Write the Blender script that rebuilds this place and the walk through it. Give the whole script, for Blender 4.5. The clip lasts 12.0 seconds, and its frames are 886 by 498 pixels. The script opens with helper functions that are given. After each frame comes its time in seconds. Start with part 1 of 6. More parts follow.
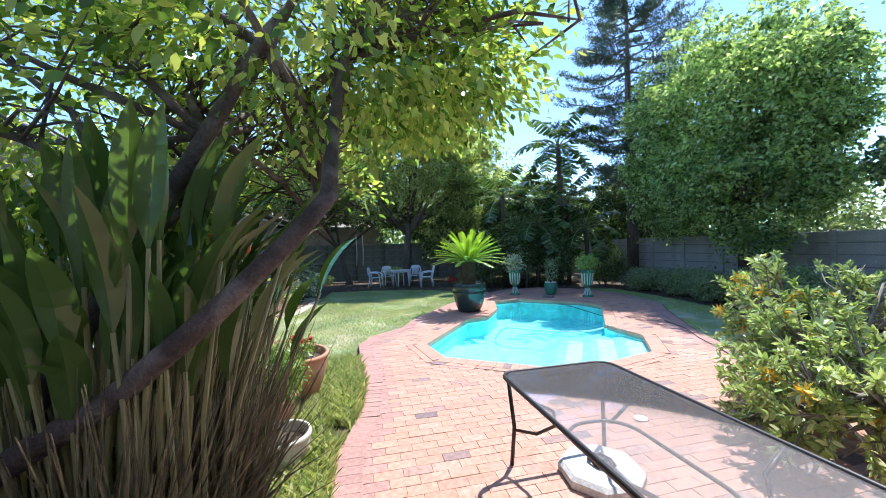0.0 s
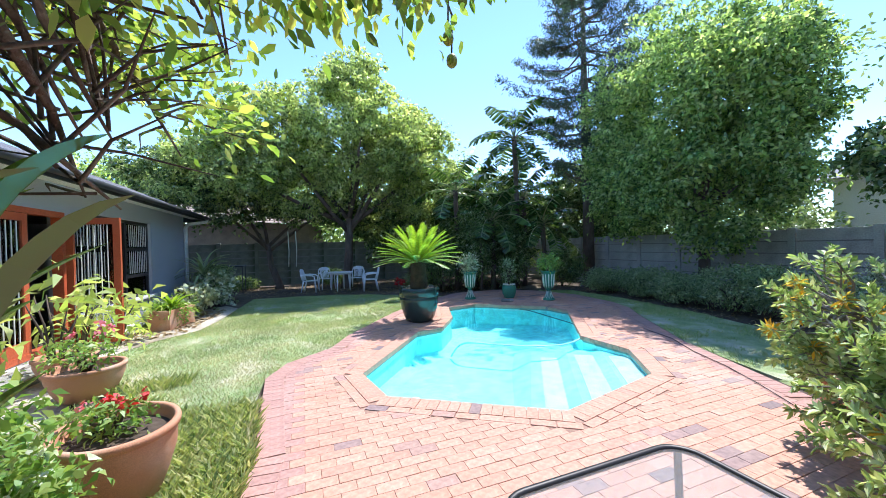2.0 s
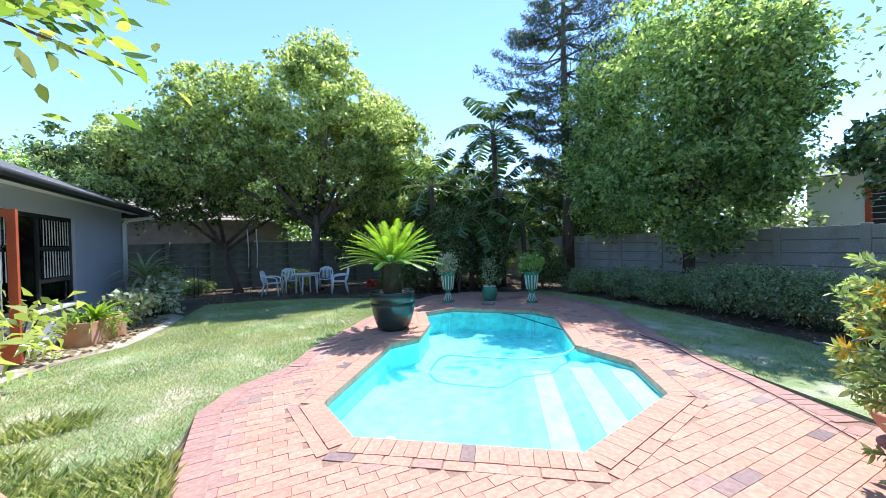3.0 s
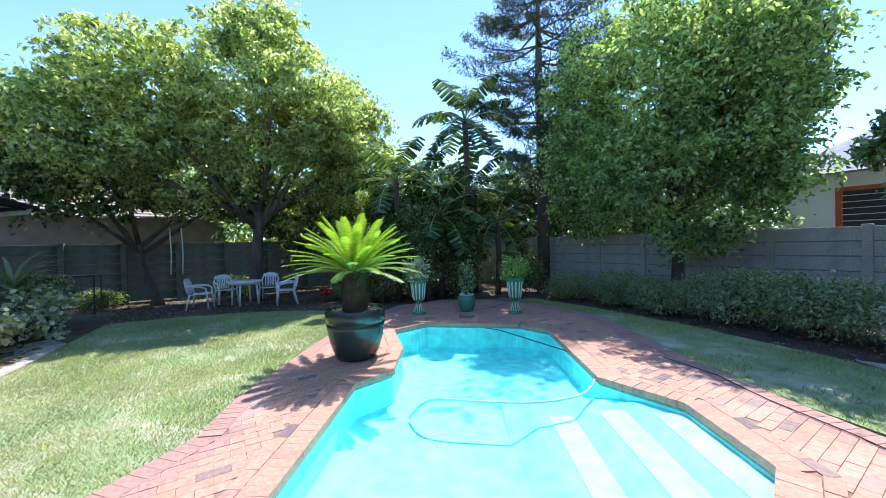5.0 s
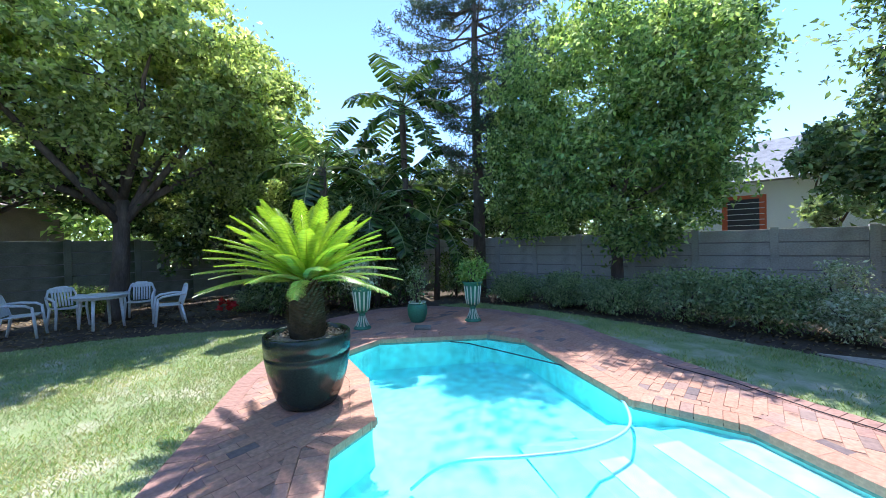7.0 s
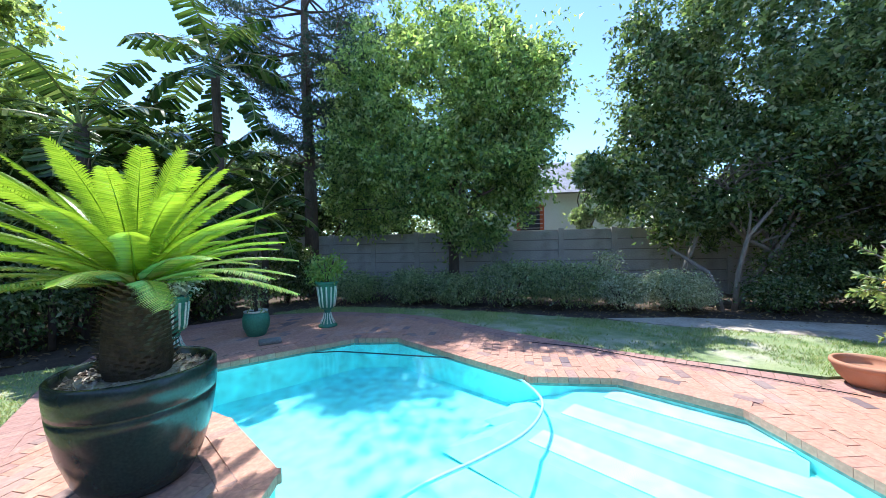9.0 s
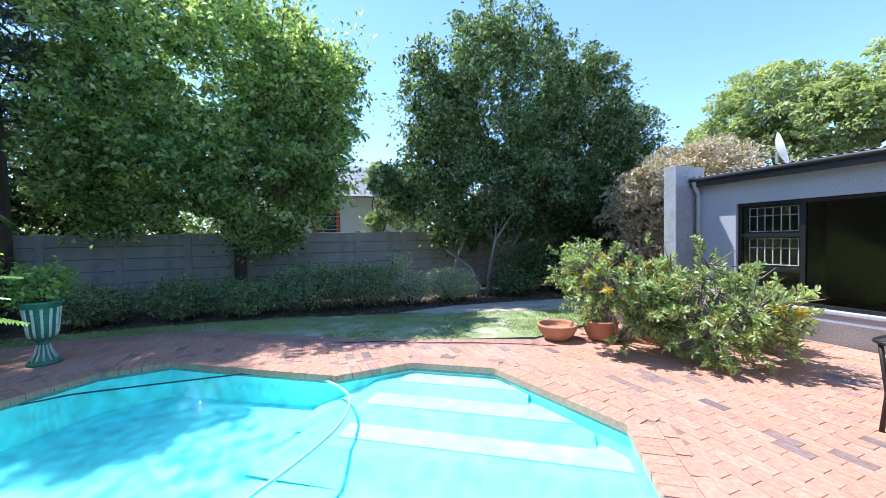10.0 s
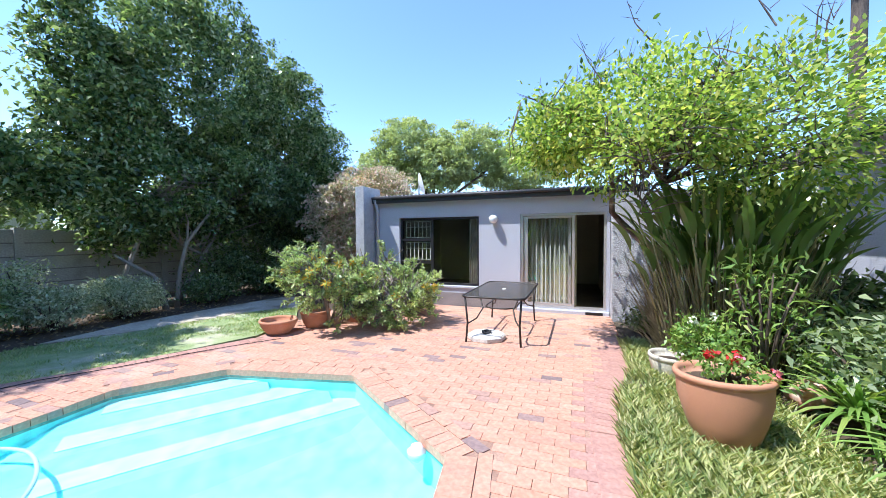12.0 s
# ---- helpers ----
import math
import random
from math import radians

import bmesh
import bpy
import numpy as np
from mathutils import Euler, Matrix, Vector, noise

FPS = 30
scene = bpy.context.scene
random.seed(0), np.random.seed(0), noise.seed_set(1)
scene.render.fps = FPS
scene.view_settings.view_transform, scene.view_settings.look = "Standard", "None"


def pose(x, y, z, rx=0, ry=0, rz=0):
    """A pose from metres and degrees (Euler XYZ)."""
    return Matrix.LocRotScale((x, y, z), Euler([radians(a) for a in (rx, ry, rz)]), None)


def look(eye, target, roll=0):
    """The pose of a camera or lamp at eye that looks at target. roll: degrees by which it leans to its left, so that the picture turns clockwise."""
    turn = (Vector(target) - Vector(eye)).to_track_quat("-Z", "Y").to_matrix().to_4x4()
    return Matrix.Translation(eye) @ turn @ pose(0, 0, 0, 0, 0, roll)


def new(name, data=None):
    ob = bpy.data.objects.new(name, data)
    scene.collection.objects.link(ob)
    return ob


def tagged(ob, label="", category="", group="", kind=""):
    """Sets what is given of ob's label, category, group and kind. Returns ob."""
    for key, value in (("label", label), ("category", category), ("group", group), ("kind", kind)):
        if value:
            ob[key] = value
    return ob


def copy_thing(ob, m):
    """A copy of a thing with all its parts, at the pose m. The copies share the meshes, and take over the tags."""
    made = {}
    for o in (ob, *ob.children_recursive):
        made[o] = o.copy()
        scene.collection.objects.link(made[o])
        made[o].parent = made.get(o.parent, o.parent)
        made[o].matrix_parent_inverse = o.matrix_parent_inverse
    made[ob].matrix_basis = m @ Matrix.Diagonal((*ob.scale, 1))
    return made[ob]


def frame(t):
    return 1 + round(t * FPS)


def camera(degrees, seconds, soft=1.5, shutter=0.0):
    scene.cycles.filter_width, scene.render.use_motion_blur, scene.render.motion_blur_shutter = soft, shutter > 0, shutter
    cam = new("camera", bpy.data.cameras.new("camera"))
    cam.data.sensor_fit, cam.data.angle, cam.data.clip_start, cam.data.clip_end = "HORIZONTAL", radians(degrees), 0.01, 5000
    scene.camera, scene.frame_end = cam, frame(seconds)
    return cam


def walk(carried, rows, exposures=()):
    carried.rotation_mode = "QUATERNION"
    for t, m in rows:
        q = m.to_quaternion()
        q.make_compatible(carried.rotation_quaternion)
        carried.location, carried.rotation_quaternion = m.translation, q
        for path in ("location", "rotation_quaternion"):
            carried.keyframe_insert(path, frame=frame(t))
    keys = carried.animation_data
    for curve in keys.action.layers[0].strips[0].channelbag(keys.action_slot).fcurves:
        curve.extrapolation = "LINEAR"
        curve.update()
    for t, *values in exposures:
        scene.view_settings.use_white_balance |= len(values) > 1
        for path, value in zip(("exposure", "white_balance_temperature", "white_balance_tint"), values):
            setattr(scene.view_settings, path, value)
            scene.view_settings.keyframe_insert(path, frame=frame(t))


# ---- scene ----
cam = camera(102.2, 12.0, soft=0.4)
METRES, EYE, TILT, LEAN, TURN = 8.12, 1.70, 0.0, 0.0, 77.0
ROWS = [
    (0.0, 0.0, 0.0, 0.0, -0.01, -0.36, 1.67),
    (0.5, 0.0068, 0.0379, -0.0024, -2.48, -0.25, 1.76),
    (1.0, 0.0068, 0.0784, -0.006, -5.88, -0.34, 1.73),
    (1.5, 0.0111, 0.1346, -0.0084, -8.09, -0.54, 1.68),
    (2.0, 0.0084, 0.1901, -0.0092, -8.28, -0.51, 1.48),
    (2.5, 0.0114, 0.2386, -0.0089, -8.74, -0.62, 1.52),
    (3.0, 0.0137, 0.2912, -0.0108, -12.58, -0.69, 1.47),
    (5.0, 0.0139, 0.4774, -0.0055, -19.62, -0.74, 1.45),
    (5.5, 0.0116, 0.519, -0.0082, -24.16, -0.71, 1.4),
    (6.0, 0.0034, 0.5634, -0.006, -26.43, -0.66, 1.43),
    (6.5, -0.0206, 0.6161, -0.0067, -29.7, -0.73, 1.34),
    (8.5, -0.0799, 0.7954, -0.0208, -58.19, -0.77, 1.27),
    (9.0, -0.0821, 0.8095, -0.0251, -66.08, -0.96, 1.32),
    (9.5, -0.0926, 0.8163, -0.0241, -80.82, -1.36, 1.16),
    (10.0, -0.1138, 0.8197, -0.0176, -98.33, -1.62, 1.09),
    (10.5, -0.1357, 0.8332, -0.0123, -116.98, -1.72, 0.98),
    (11.0, -0.1504, 0.8625, -0.0083, -132.32, -1.97, 0.6),
    (11.5, -0.1594, 0.8972, -0.0098, -142.46, -1.98, 0.32),
    (12.0, -0.1739, 0.9334, -0.0119, -146.27, -2.04, 0.38),
]
walk(cam, [(t, pose(0, 0, EYE, TILT, LEAN, TURN) @ pose(METRES * x, METRES * y, METRES * z, 90 + pitch, roll, yaw)) for t, x, y, z, yaw, pitch, roll in ROWS], [(0.0, 1.45, 5950, 11), (12.0, 1.45, 5950, 11)])


# ---- light ----
TO_SUN = Vector((-0.24, 0.30, 0.70)).normalized()
world = bpy.data.worlds.new("world")
scene.world = world
world.use_nodes = True
wn = world.node_tree
sky = wn.nodes.new("ShaderNodeTexSky")
sky.sky_type = 'NISHITA'
sky.sun_disc = False
sky.sun_elevation = math.asin(TO_SUN.z)
sky.sun_rotation = math.atan2(TO_SUN.x, TO_SUN.y)
sky.air_density, sky.dust_density, sky.ozone_density = 0.85, 0.0, 4.5
wn.links.new(sky.outputs[0], wn.nodes["Background"].inputs[0])
wn.nodes["Background"].inputs[1].default_value = 0.15
sun = new("sun", bpy.data.lights.new("sun", "SUN"))
sun.data.energy, sun.data.angle, sun.data.color = 3.0, radians(0.55), (1.0, 0.95, 0.88)
sun.matrix_world = look(TO_SUN * 40, (0, 0, 0))


# ---- materials ----
def nodes_of(name):
    m = bpy.data.materials.new(name)
    m.use_nodes = True
    t = m.node_tree
    return m, t, t.nodes["Principled BSDF"], t.nodes.new, t.links.new


def noise_tex(t, scale, detail=4.0, stretch=None):
    co = t.nodes.new("ShaderNodeTexCoord")
    n = t.nodes.new("ShaderNodeTexNoise")
    n.inputs["Scale"].default_value = scale
    n.inputs["Detail"].default_value = detail
    if stretch:
        mp = t.nodes.new("ShaderNodeMapping")
        mp.inputs["Scale"].default_value = stretch
        t.links.new(co.outputs["Object"], mp.inputs["Vector"])
        t.links.new(mp.outputs[0], n.inputs["Vector"])
    else:
        t.links.new(co.outputs["Object"], n.inputs["Vector"])
    return n


def ramp(t, fac, stops):
    r = t.nodes.new("ShaderNodeValToRGB")
    els = r.color_ramp.elements
    while len(els) < len(stops):
        els.new(0.5)
    for e, (p, c) in zip(els, stops):
        e.position, e.color = p, (*c, 1)
    t.links.new(fac, r.inputs[0])
    return r.outputs[0]


def mix_rgb(t, fac, a, b, mode='MIX'):
    m = t.nodes.new("ShaderNodeMixRGB")
    m.blend_type = mode
    for sock, v in zip(m.inputs, (fac, a, b)):
        if isinstance(v, (int, float)):
            sock.default_value = v
        elif isinstance(v, tuple):
            sock.default_value = (*v, 1)
        else:
            t.links.new(v, sock)
    return m.outputs[0]


def surface(name, a, b, scale=3.0, rough=0.8, fine=40.0, bump=0.15, stretch=None, metal=0.0, dirt=None, dirt_scale=0.7, spec=0.4):
    """Two tones on a broad noise, grain and relief on a fine one, and a third tone as patchy dirt."""
    m, t, p, N, L = nodes_of(name)
    broad = noise_tex(t, scale, 5, stretch)
    grain = noise_tex(t, fine, 3, stretch)
    col = ramp(t, broad.outputs["Fac"], [(0.32, a), (0.68, b)])
    if dirt:
        patch = noise_tex(t, dirt_scale, 6)
        f = ramp(t, patch.outputs["Fac"], [(0.5, (0, 0, 0)), (0.72, (1, 1, 1))])
        col = mix_rgb(t, f, col, dirt)
    g = ramp(t, grain.outputs["Fac"], [(0.3, (0.78, 0.78, 0.78)), (0.7, (1.15, 1.15, 1.15))])
    col = mix_rgb(t, 1.0, col, g, 'MULTIPLY')
    L(col, p.inputs["Base Color"])
    p.inputs["Roughness"].default_value = rough
    p.inputs["Metallic"].default_value = metal
    p.inputs["Specular IOR Level"].default_value = spec
    if bump:
        bp = N("ShaderNodeBump")
        bp.inputs["Strength"].default_value = bump
        bp.inputs["Distance"].default_value = 0.02
        L(grain.outputs["Fac"], bp.inputs["Height"])
        L(bp.outputs[0], p.inputs["Normal"])
    return m


def leafy(name, tones, gloss=0.35, through_light=0.35, island=True):
    """Leaves: tone by island, light passing through the blade, waxy gloss."""
    m, t, p, N, L = nodes_of(name)
    g = N("ShaderNodeNewGeometry")
    stops = [(i / max(1, len(tones) - 1), c) for i, c in enumerate(tones)]
    col = ramp(t, g.outputs["Random Per Island"], stops)
    patch = noise_tex(t, 0.9, 3)
    shade = ramp(t, patch.outputs["Fac"], [(0.3, (0.75, 0.8, 0.8)), (0.7, (1.2, 1.15, 1.0))])
    col = mix_rgb(t, 1.0, col, shade, 'MULTIPLY')
    L(col, p.inputs["Base Color"])
    p.inputs["Roughness"].default_value = gloss
    p.inputs["Specular IOR Level"].default_value = 0.5
    tr = N("ShaderNodeBsdfTranslucent")
    warm = mix_rgb(t, 1.0, col, (1.4, 1.45, 0.75), 'MULTIPLY')
    L(warm, tr.inputs["Color"])
    mx = N("ShaderNodeMixShader")
    mx.inputs[0].default_value = through_light
    out = t.nodes["Material Output"]
    L(p.outputs[0], mx.inputs[1])
    L(tr.outputs[0], mx.inputs[2])
    L(mx.outputs[0], out.inputs["Surface"])
    return m


def brick_mat(name, tones, scale=25):
    """Clay pavers: tone by piece, speckled and worn."""
    m, t, p, N, L = nodes_of(name)
    info, geo = N("ShaderNodeObjectInfo"), N("ShaderNodeNewGeometry")
    add = N("ShaderNodeMath")
    add.operation = 'ADD'
    L(info.outputs["Random"], add.inputs[0])
    L(geo.outputs["Random Per Island"], add.inputs[1])
    fr = N("ShaderNodeMath")
    fr.operation = 'FRACT'
    L(add.outputs[0], fr.inputs[0])
    stops = [(i / (len(tones) - 1), c) for i, c in enumerate(tones)]
    col = ramp(t, fr.outputs[0], stops)
    sp = noise_tex(t, scale, 5)
    pt = noise_tex(t, 1.3, 4)
    col = mix_rgb(t, 1.0, col, ramp(t, sp.outputs["Fac"], [(0.3, (0.72, 0.7, 0.7)), (0.7, (1.12, 1.1, 1.1))]), 'MULTIPLY')
    col = mix_rgb(t, ramp(t, pt.outputs["Fac"], [(0.52, (0, 0, 0)), (0.75, (0.45, 0.45, 0.45))]), col, (0.56, 0.42, 0.35))
    L(col, p.inputs["Base Color"])
    p.inputs["Roughness"].default_value = 0.78
    bp = N("ShaderNodeBump")
    bp.inputs["Strength"].default_value = 0.25
    bp.inputs["Distance"].default_value = 0.01
    L(sp.outputs["Fac"], bp.inputs["Height"])
    L(bp.outputs[0], p.inputs["Normal"])
    return m


def plain(name, col, rough=0.5, metal=0.0, emit=0.0):
    m, t, p, N, L = nodes_of(name)
    n = noise_tex(t, 30, 3)
    c = mix_rgb(t, 1.0, col, ramp(t, n.outputs["Fac"], [(0.3, (0.88, 0.88, 0.88)), (0.7, (1.06, 1.06, 1.06))]), 'MULTIPLY')
    L(c, p.inputs["Base Color"])
    p.inputs["Roughness"].default_value, p.inputs["Metallic"].default_value = rough, metal
    return m


def glass_mat(name, tint=(0.9, 0.95, 0.95), rough=0.0, ior=1.5, haze=0.0, haze_col=(0.8, 0.8, 0.8)):
    m, t, p, N, L = nodes_of(name)
    t.nodes.remove(p)
    tr, gl, fr, mx = N("ShaderNodeBsdfTransparent"), N("ShaderNodeBsdfGlossy"), N("ShaderNodeFresnel"), N("ShaderNodeMixShader")
    tr.inputs[0].default_value = (*tint, 1)
    gl.inputs["Roughness"].default_value = rough
    fr.inputs[0].default_value = ior
    L(fr.outputs[0], mx.inputs[0])
    base = tr.outputs[0]
    if haze:
        df, tl, m3, m2 = N("ShaderNodeBsdfDiffuse"), N("ShaderNodeBsdfTranslucent"), N("ShaderNodeMixShader"), N("ShaderNodeMixShader")
        df.inputs[0].default_value = tl.inputs[0].default_value = (*haze_col, 1)
        m2.inputs[0].default_value, m3.inputs[0].default_value = haze, 0.45
        L(df.outputs[0], m3.inputs[1])
        L(tl.outputs[0], m3.inputs[2])
        L(tr.outputs[0], m2.inputs[1])
        L(m3.outputs[0], m2.inputs[2])
        base = m2.outputs[0]
    L(base, mx.inputs[1])
    L(gl.outputs[0], mx.inputs[2])
    L(mx.outputs[0], t.nodes["Material Output"].inputs["Surface"])
    return m, t, gl, fr


BRICK = brick_mat("clay_paver", [(0.535, 0.285, 0.195), (0.57, 0.315, 0.22), (0.55, 0.295, 0.205), (0.59, 0.335, 0.24), (0.525, 0.275, 0.19), (0.565, 0.31, 0.215), (0.51, 0.265, 0.19)])
BRICK_DARK = brick_mat("burnt_paver", [(0.20, 0.15, 0.15), (0.36, 0.235, 0.20), (0.27, 0.19, 0.18), (0.46, 0.28, 0.22), (0.40, 0.25, 0.20)])
BRICK_EDGE = brick_mat("maroon_paver", [(0.40, 0.225, 0.185), (0.46, 0.26, 0.21), (0.42, 0.24, 0.20), (0.48, 0.28, 0.225)])
MORTAR = surface("sandy_joint", (0.25, 0.145, 0.105), (0.42, 0.27, 0.20), 4, 0.95, 60, 0.2)
SOIL = surface("dark_soil", (0.055, 0.038, 0.028), (0.11, 0.08, 0.055), 2.5, 0.95, 25, 0.6, dirt=(0.2, 0.16, 0.11), dirt_scale=0.5)
SAND = surface("pale_sandy_soil", (0.42, 0.36, 0.28), (0.58, 0.52, 0.43), 1.5, 0.95, 25, 0.5, dirt=(0.25, 0.20, 0.14), dirt_scale=1.2)
TURF = surface("turf", (0.22, 0.31, 0.12), (0.38, 0.43, 0.22), 3.5, 0.95, 70, 0.9, dirt=(0.62, 0.57, 0.44), dirt_scale=1.6)
GRASS = leafy("grass_blade", [(0.22, 0.36, 0.11), (0.30, 0.43, 0.16), (0.54, 0.52, 0.32), (0.26, 0.40, 0.14), (0.64, 0.60, 0.44)], 0.5, 0.3)
COVER = leafy("groundcover_blade", [(0.10, 0.17, 0.06), (0.36, 0.43, 0.17), (0.60, 0.58, 0.33), (0.20, 0.29, 0.11), (0.50, 0.54, 0.25), (0.68, 0.62, 0.42)], 0.35, 0.35)
CONCRETE = surface("precast_concrete", (0.36, 0.355, 0.325), (0.47, 0.46, 0.43), 1.2, 0.9, 35, 0.25, dirt=(0.19, 0.19, 0.16), dirt_scale=0.8)
# darker greenish concrete: the tree shade on the west wall is in this colour
CONCRETE_SHADED = surface("tree_shaded_concrete", (0.13, 0.14, 0.105), (0.22, 0.225, 0.185), 1.6, 0.95, 35, 0.3, dirt=(0.07, 0.085, 0.05), dirt_scale=1.1)
BARK = surface("bark", (0.075, 0.055, 0.042), (0.15, 0.115, 0.09), 6, 0.95, 40, 0.8, (1, 1, 0.25))
BARK_PALE = surface("pale_bark", (0.20, 0.17, 0.14), (0.34, 0.30, 0.25), 6, 0.95, 40, 0.7, (1, 1, 0.3))
LEMON_BARK = surface("lemon_bark", (0.065, 0.045, 0.036), (0.14, 0.10, 0.08), 7, 0.85, 60, 0.6, (1, 1, 1), dirt=(0.27, 0.23, 0.19), dirt_scale=5)
LEAF_A = leafy("glossy_tree_leaf", [(0.05, 0.10, 0.05), (0.28, 0.41, 0.18), (0.58, 0.69, 0.30), (0.12, 0.21, 0.10), (0.42, 0.54, 0.25), (0.74, 0.78, 0.58)], 0.2, 0.58)
LEAF_B = leafy("light_tree_leaf", [(0.08, 0.12, 0.06), (0.40, 0.49, 0.22), (0.68, 0.74, 0.36), (0.19, 0.27, 0.13), (0.55, 0.61, 0.29), (0.80, 0.80, 0.62)], 0.22, 0.58)
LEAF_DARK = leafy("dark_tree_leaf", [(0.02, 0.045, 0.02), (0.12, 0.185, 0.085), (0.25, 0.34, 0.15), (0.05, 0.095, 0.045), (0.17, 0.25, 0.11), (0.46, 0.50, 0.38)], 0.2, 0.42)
NEEDLE = leafy("conifer_needle", [(0.035, 0.065, 0.045), (0.07, 0.11, 0.075), (0.05, 0.085, 0.06)], 0.5, 0.25)
LEAF_LEMON = leafy("lemon_leaf", [(0.055, 0.115, 0.03), (0.20, 0.32, 0.07), (0.48, 0.58, 0.16), (0.10, 0.20, 0.05), (0.66, 0.63, 0.22), (0.33, 0.45, 0.13)], 0.2, 0.52)
LEAF_GREY = leafy("grey_green_leaf", [(0.348, 0.420, 0.203), (0.464, 0.522, 0.275), (0.392, 0.450, 0.246)], 0.5, 0.4)
LEAF_PINK = leafy("bougainvillea_bract", [(0.76, 0.46, 0.46), (0.82, 0.64, 0.62), (0.34, 0.38, 0.20), (0.74, 0.54, 0.50), (0.30, 0.34, 0.18), (0.80, 0.68, 0.56)], 0.6, 0.2)
LEAF_PROTEA = leafy("pincushion_leaf", [(0.14, 0.22, 0.08), (0.44, 0.54, 0.24), (0.24, 0.34, 0.13), (0.66, 0.72, 0.42), (0.36, 0.46, 0.20), (0.78, 0.80, 0.54)], 0.4, 0.35)
LEAF_SHRUB = leafy("shade_shrub_leaf", [(0.08, 0.13, 0.07), (0.26, 0.35, 0.18), (0.44, 0.52, 0.33), (0.14, 0.22, 0.11), (0.60, 0.65, 0.50)], 0.3, 0.42)
LEAF_VARI = leafy("variegated_leaf", [(0.24, 0.30, 0.17), (0.66, 0.68, 0.52), (0.16, 0.24, 0.10), (0.50, 0.53, 0.38), (0.74, 0.74, 0.62)], 0.45, 0.25)
LEAF_LIME = leafy("lime_leaf", [(0.40, 0.50, 0.13), (0.60, 0.66, 0.26), (0.30, 0.42, 0.10), (0.68, 0.70, 0.36)], 0.3, 0.5)
LEAF_ROSE = leafy("rose_leaf", [(0.162, 0.311, 0.068), (0.270, 0.419, 0.108), (0.378, 0.459, 0.135)], 0.4, 0.35)
STREL = leafy("strelitzia_blade", [(0.025, 0.05, 0.02), (0.06, 0.115, 0.035), (0.13, 0.21, 0.06), (0.035, 0.07, 0.03), (0.20, 0.26, 0.12)], 0.16, 0.32)
STREL_STALK = leafy("strelitzia_stalk", [(0.14, 0.20, 0.07), (0.28, 0.32, 0.13), (0.46, 0.38, 0.22), (0.20, 0.25, 0.10)], 0.4, 0.15)
CYCAD = leafy("cycad_leaflet", [(0.26, 0.41, 0.035), (0.38, 0.52, 0.06), (0.31, 0.46, 0.045), (0.20, 0.33, 0.03)], 0.3, 0.42)
CYCAD_LOW = leafy("older_cycad_leaflet", [(0.14, 0.26, 0.05), (0.24, 0.36, 0.08), (0.36, 0.38, 0.12)], 0.35, 0.35)
WALL_GREY = surface("grey_painted_plaster", (0.43, 0.45, 0.52), (0.47, 0.49, 0.56), 1.0, 0.85, 60, 0.12)
ROUGHCAST = surface("roughcast_plaster", (0.37, 0.38, 0.41), (0.46, 0.47, 0.50), 8, 0.9, 45, 1.0)
PLINTH = surface("grey_plinth", (0.20, 0.18, 0.18), (0.27, 0.25, 0.25), 2, 0.85, 50, 0.2)
FASCIA = plain("charcoal_fascia", (0.035, 0.037, 0.042), 0.5)
ROOF = surface("corrugated_sheet", (0.42, 0.43, 0.44), (0.55, 0.56, 0.57), 2, 0.5, 30, 0.05, dirt=(0.3, 0.24, 0.2), dirt_scale=0.9)
TILE = surface("grey_roof_tile", (0.24, 0.24, 0.26), (0.36, 0.36, 0.39), 4, 0.8, 40, 0.3)
TILE_RED = surface("weathered_roof_tile", (0.36, 0.27, 0.22), (0.48, 0.38, 0.32), 4, 0.85, 40, 0.3)
FRAME_BRONZE = plain("bronze_aluminium", (0.045, 0.045, 0.052), 0.4, 0.6)
FRAME_ALU = plain("natural_aluminium", (0.55, 0.55, 0.55), 0.4, 0.7)
WHITE_PAINT = surface("white_paint", (0.74, 0.74, 0.73), (0.80, 0.80, 0.79), 2, 0.6, 50, 0.05)
WHITE_PLASTIC = plain("white_plastic", (0.78, 0.80, 0.82), 0.4)
RED_PAINT = surface("red_oxide_paint", (0.50, 0.10, 0.04), (0.58, 0.135, 0.055), 3, 0.5, 50, 0.08)
TERRACOTTA = surface("terracotta", (0.50, 0.235, 0.14), (0.57, 0.285, 0.17), 1.6, 0.8, 160, 0.05, dirt=(0.62, 0.42, 0.32), dirt_scale=2.0)
CREAM_POT = surface("chipped_cream_glaze", (0.60, 0.56, 0.46), (0.70, 0.66, 0.57), 4, 0.6, 50, 0.1, dirt=(0.45, 0.25, 0.15), dirt_scale=4)
TEAL_GLAZE = surface("dark_teal_glaze", (0.020, 0.034, 0.032), (0.030, 0.048, 0.045), 2, 0.2, 60, 0.03, spec=0.6)
GREEN_PAINT = surface("green_pot_paint", (0.05, 0.20, 0.13), (0.07, 0.26, 0.17), 3, 0.45, 40, 0.08)
CREAM_PAINT = surface("cream_stripe_paint", (0.62, 0.66, 0.55), (0.70, 0.72, 0.62), 4, 0.5, 40, 0.05)
CYCAD_TRUNK = surface("cycad_scales", (0.07, 0.055, 0.035), (0.16, 0.12, 0.075), 9, 0.9, 40, 0.6)
PEBBLE = surface("pebble_mulch", (0.30, 0.24, 0.20), (0.58, 0.52, 0.46), 40, 0.85, 60, 0.6)
POOL_PLASTER = surface("turquoise_pool_plaster", (0.42, 0.93, 0.93), (0.52, 0.95, 0.95), 0.8, 0.85, 6, 0.0)
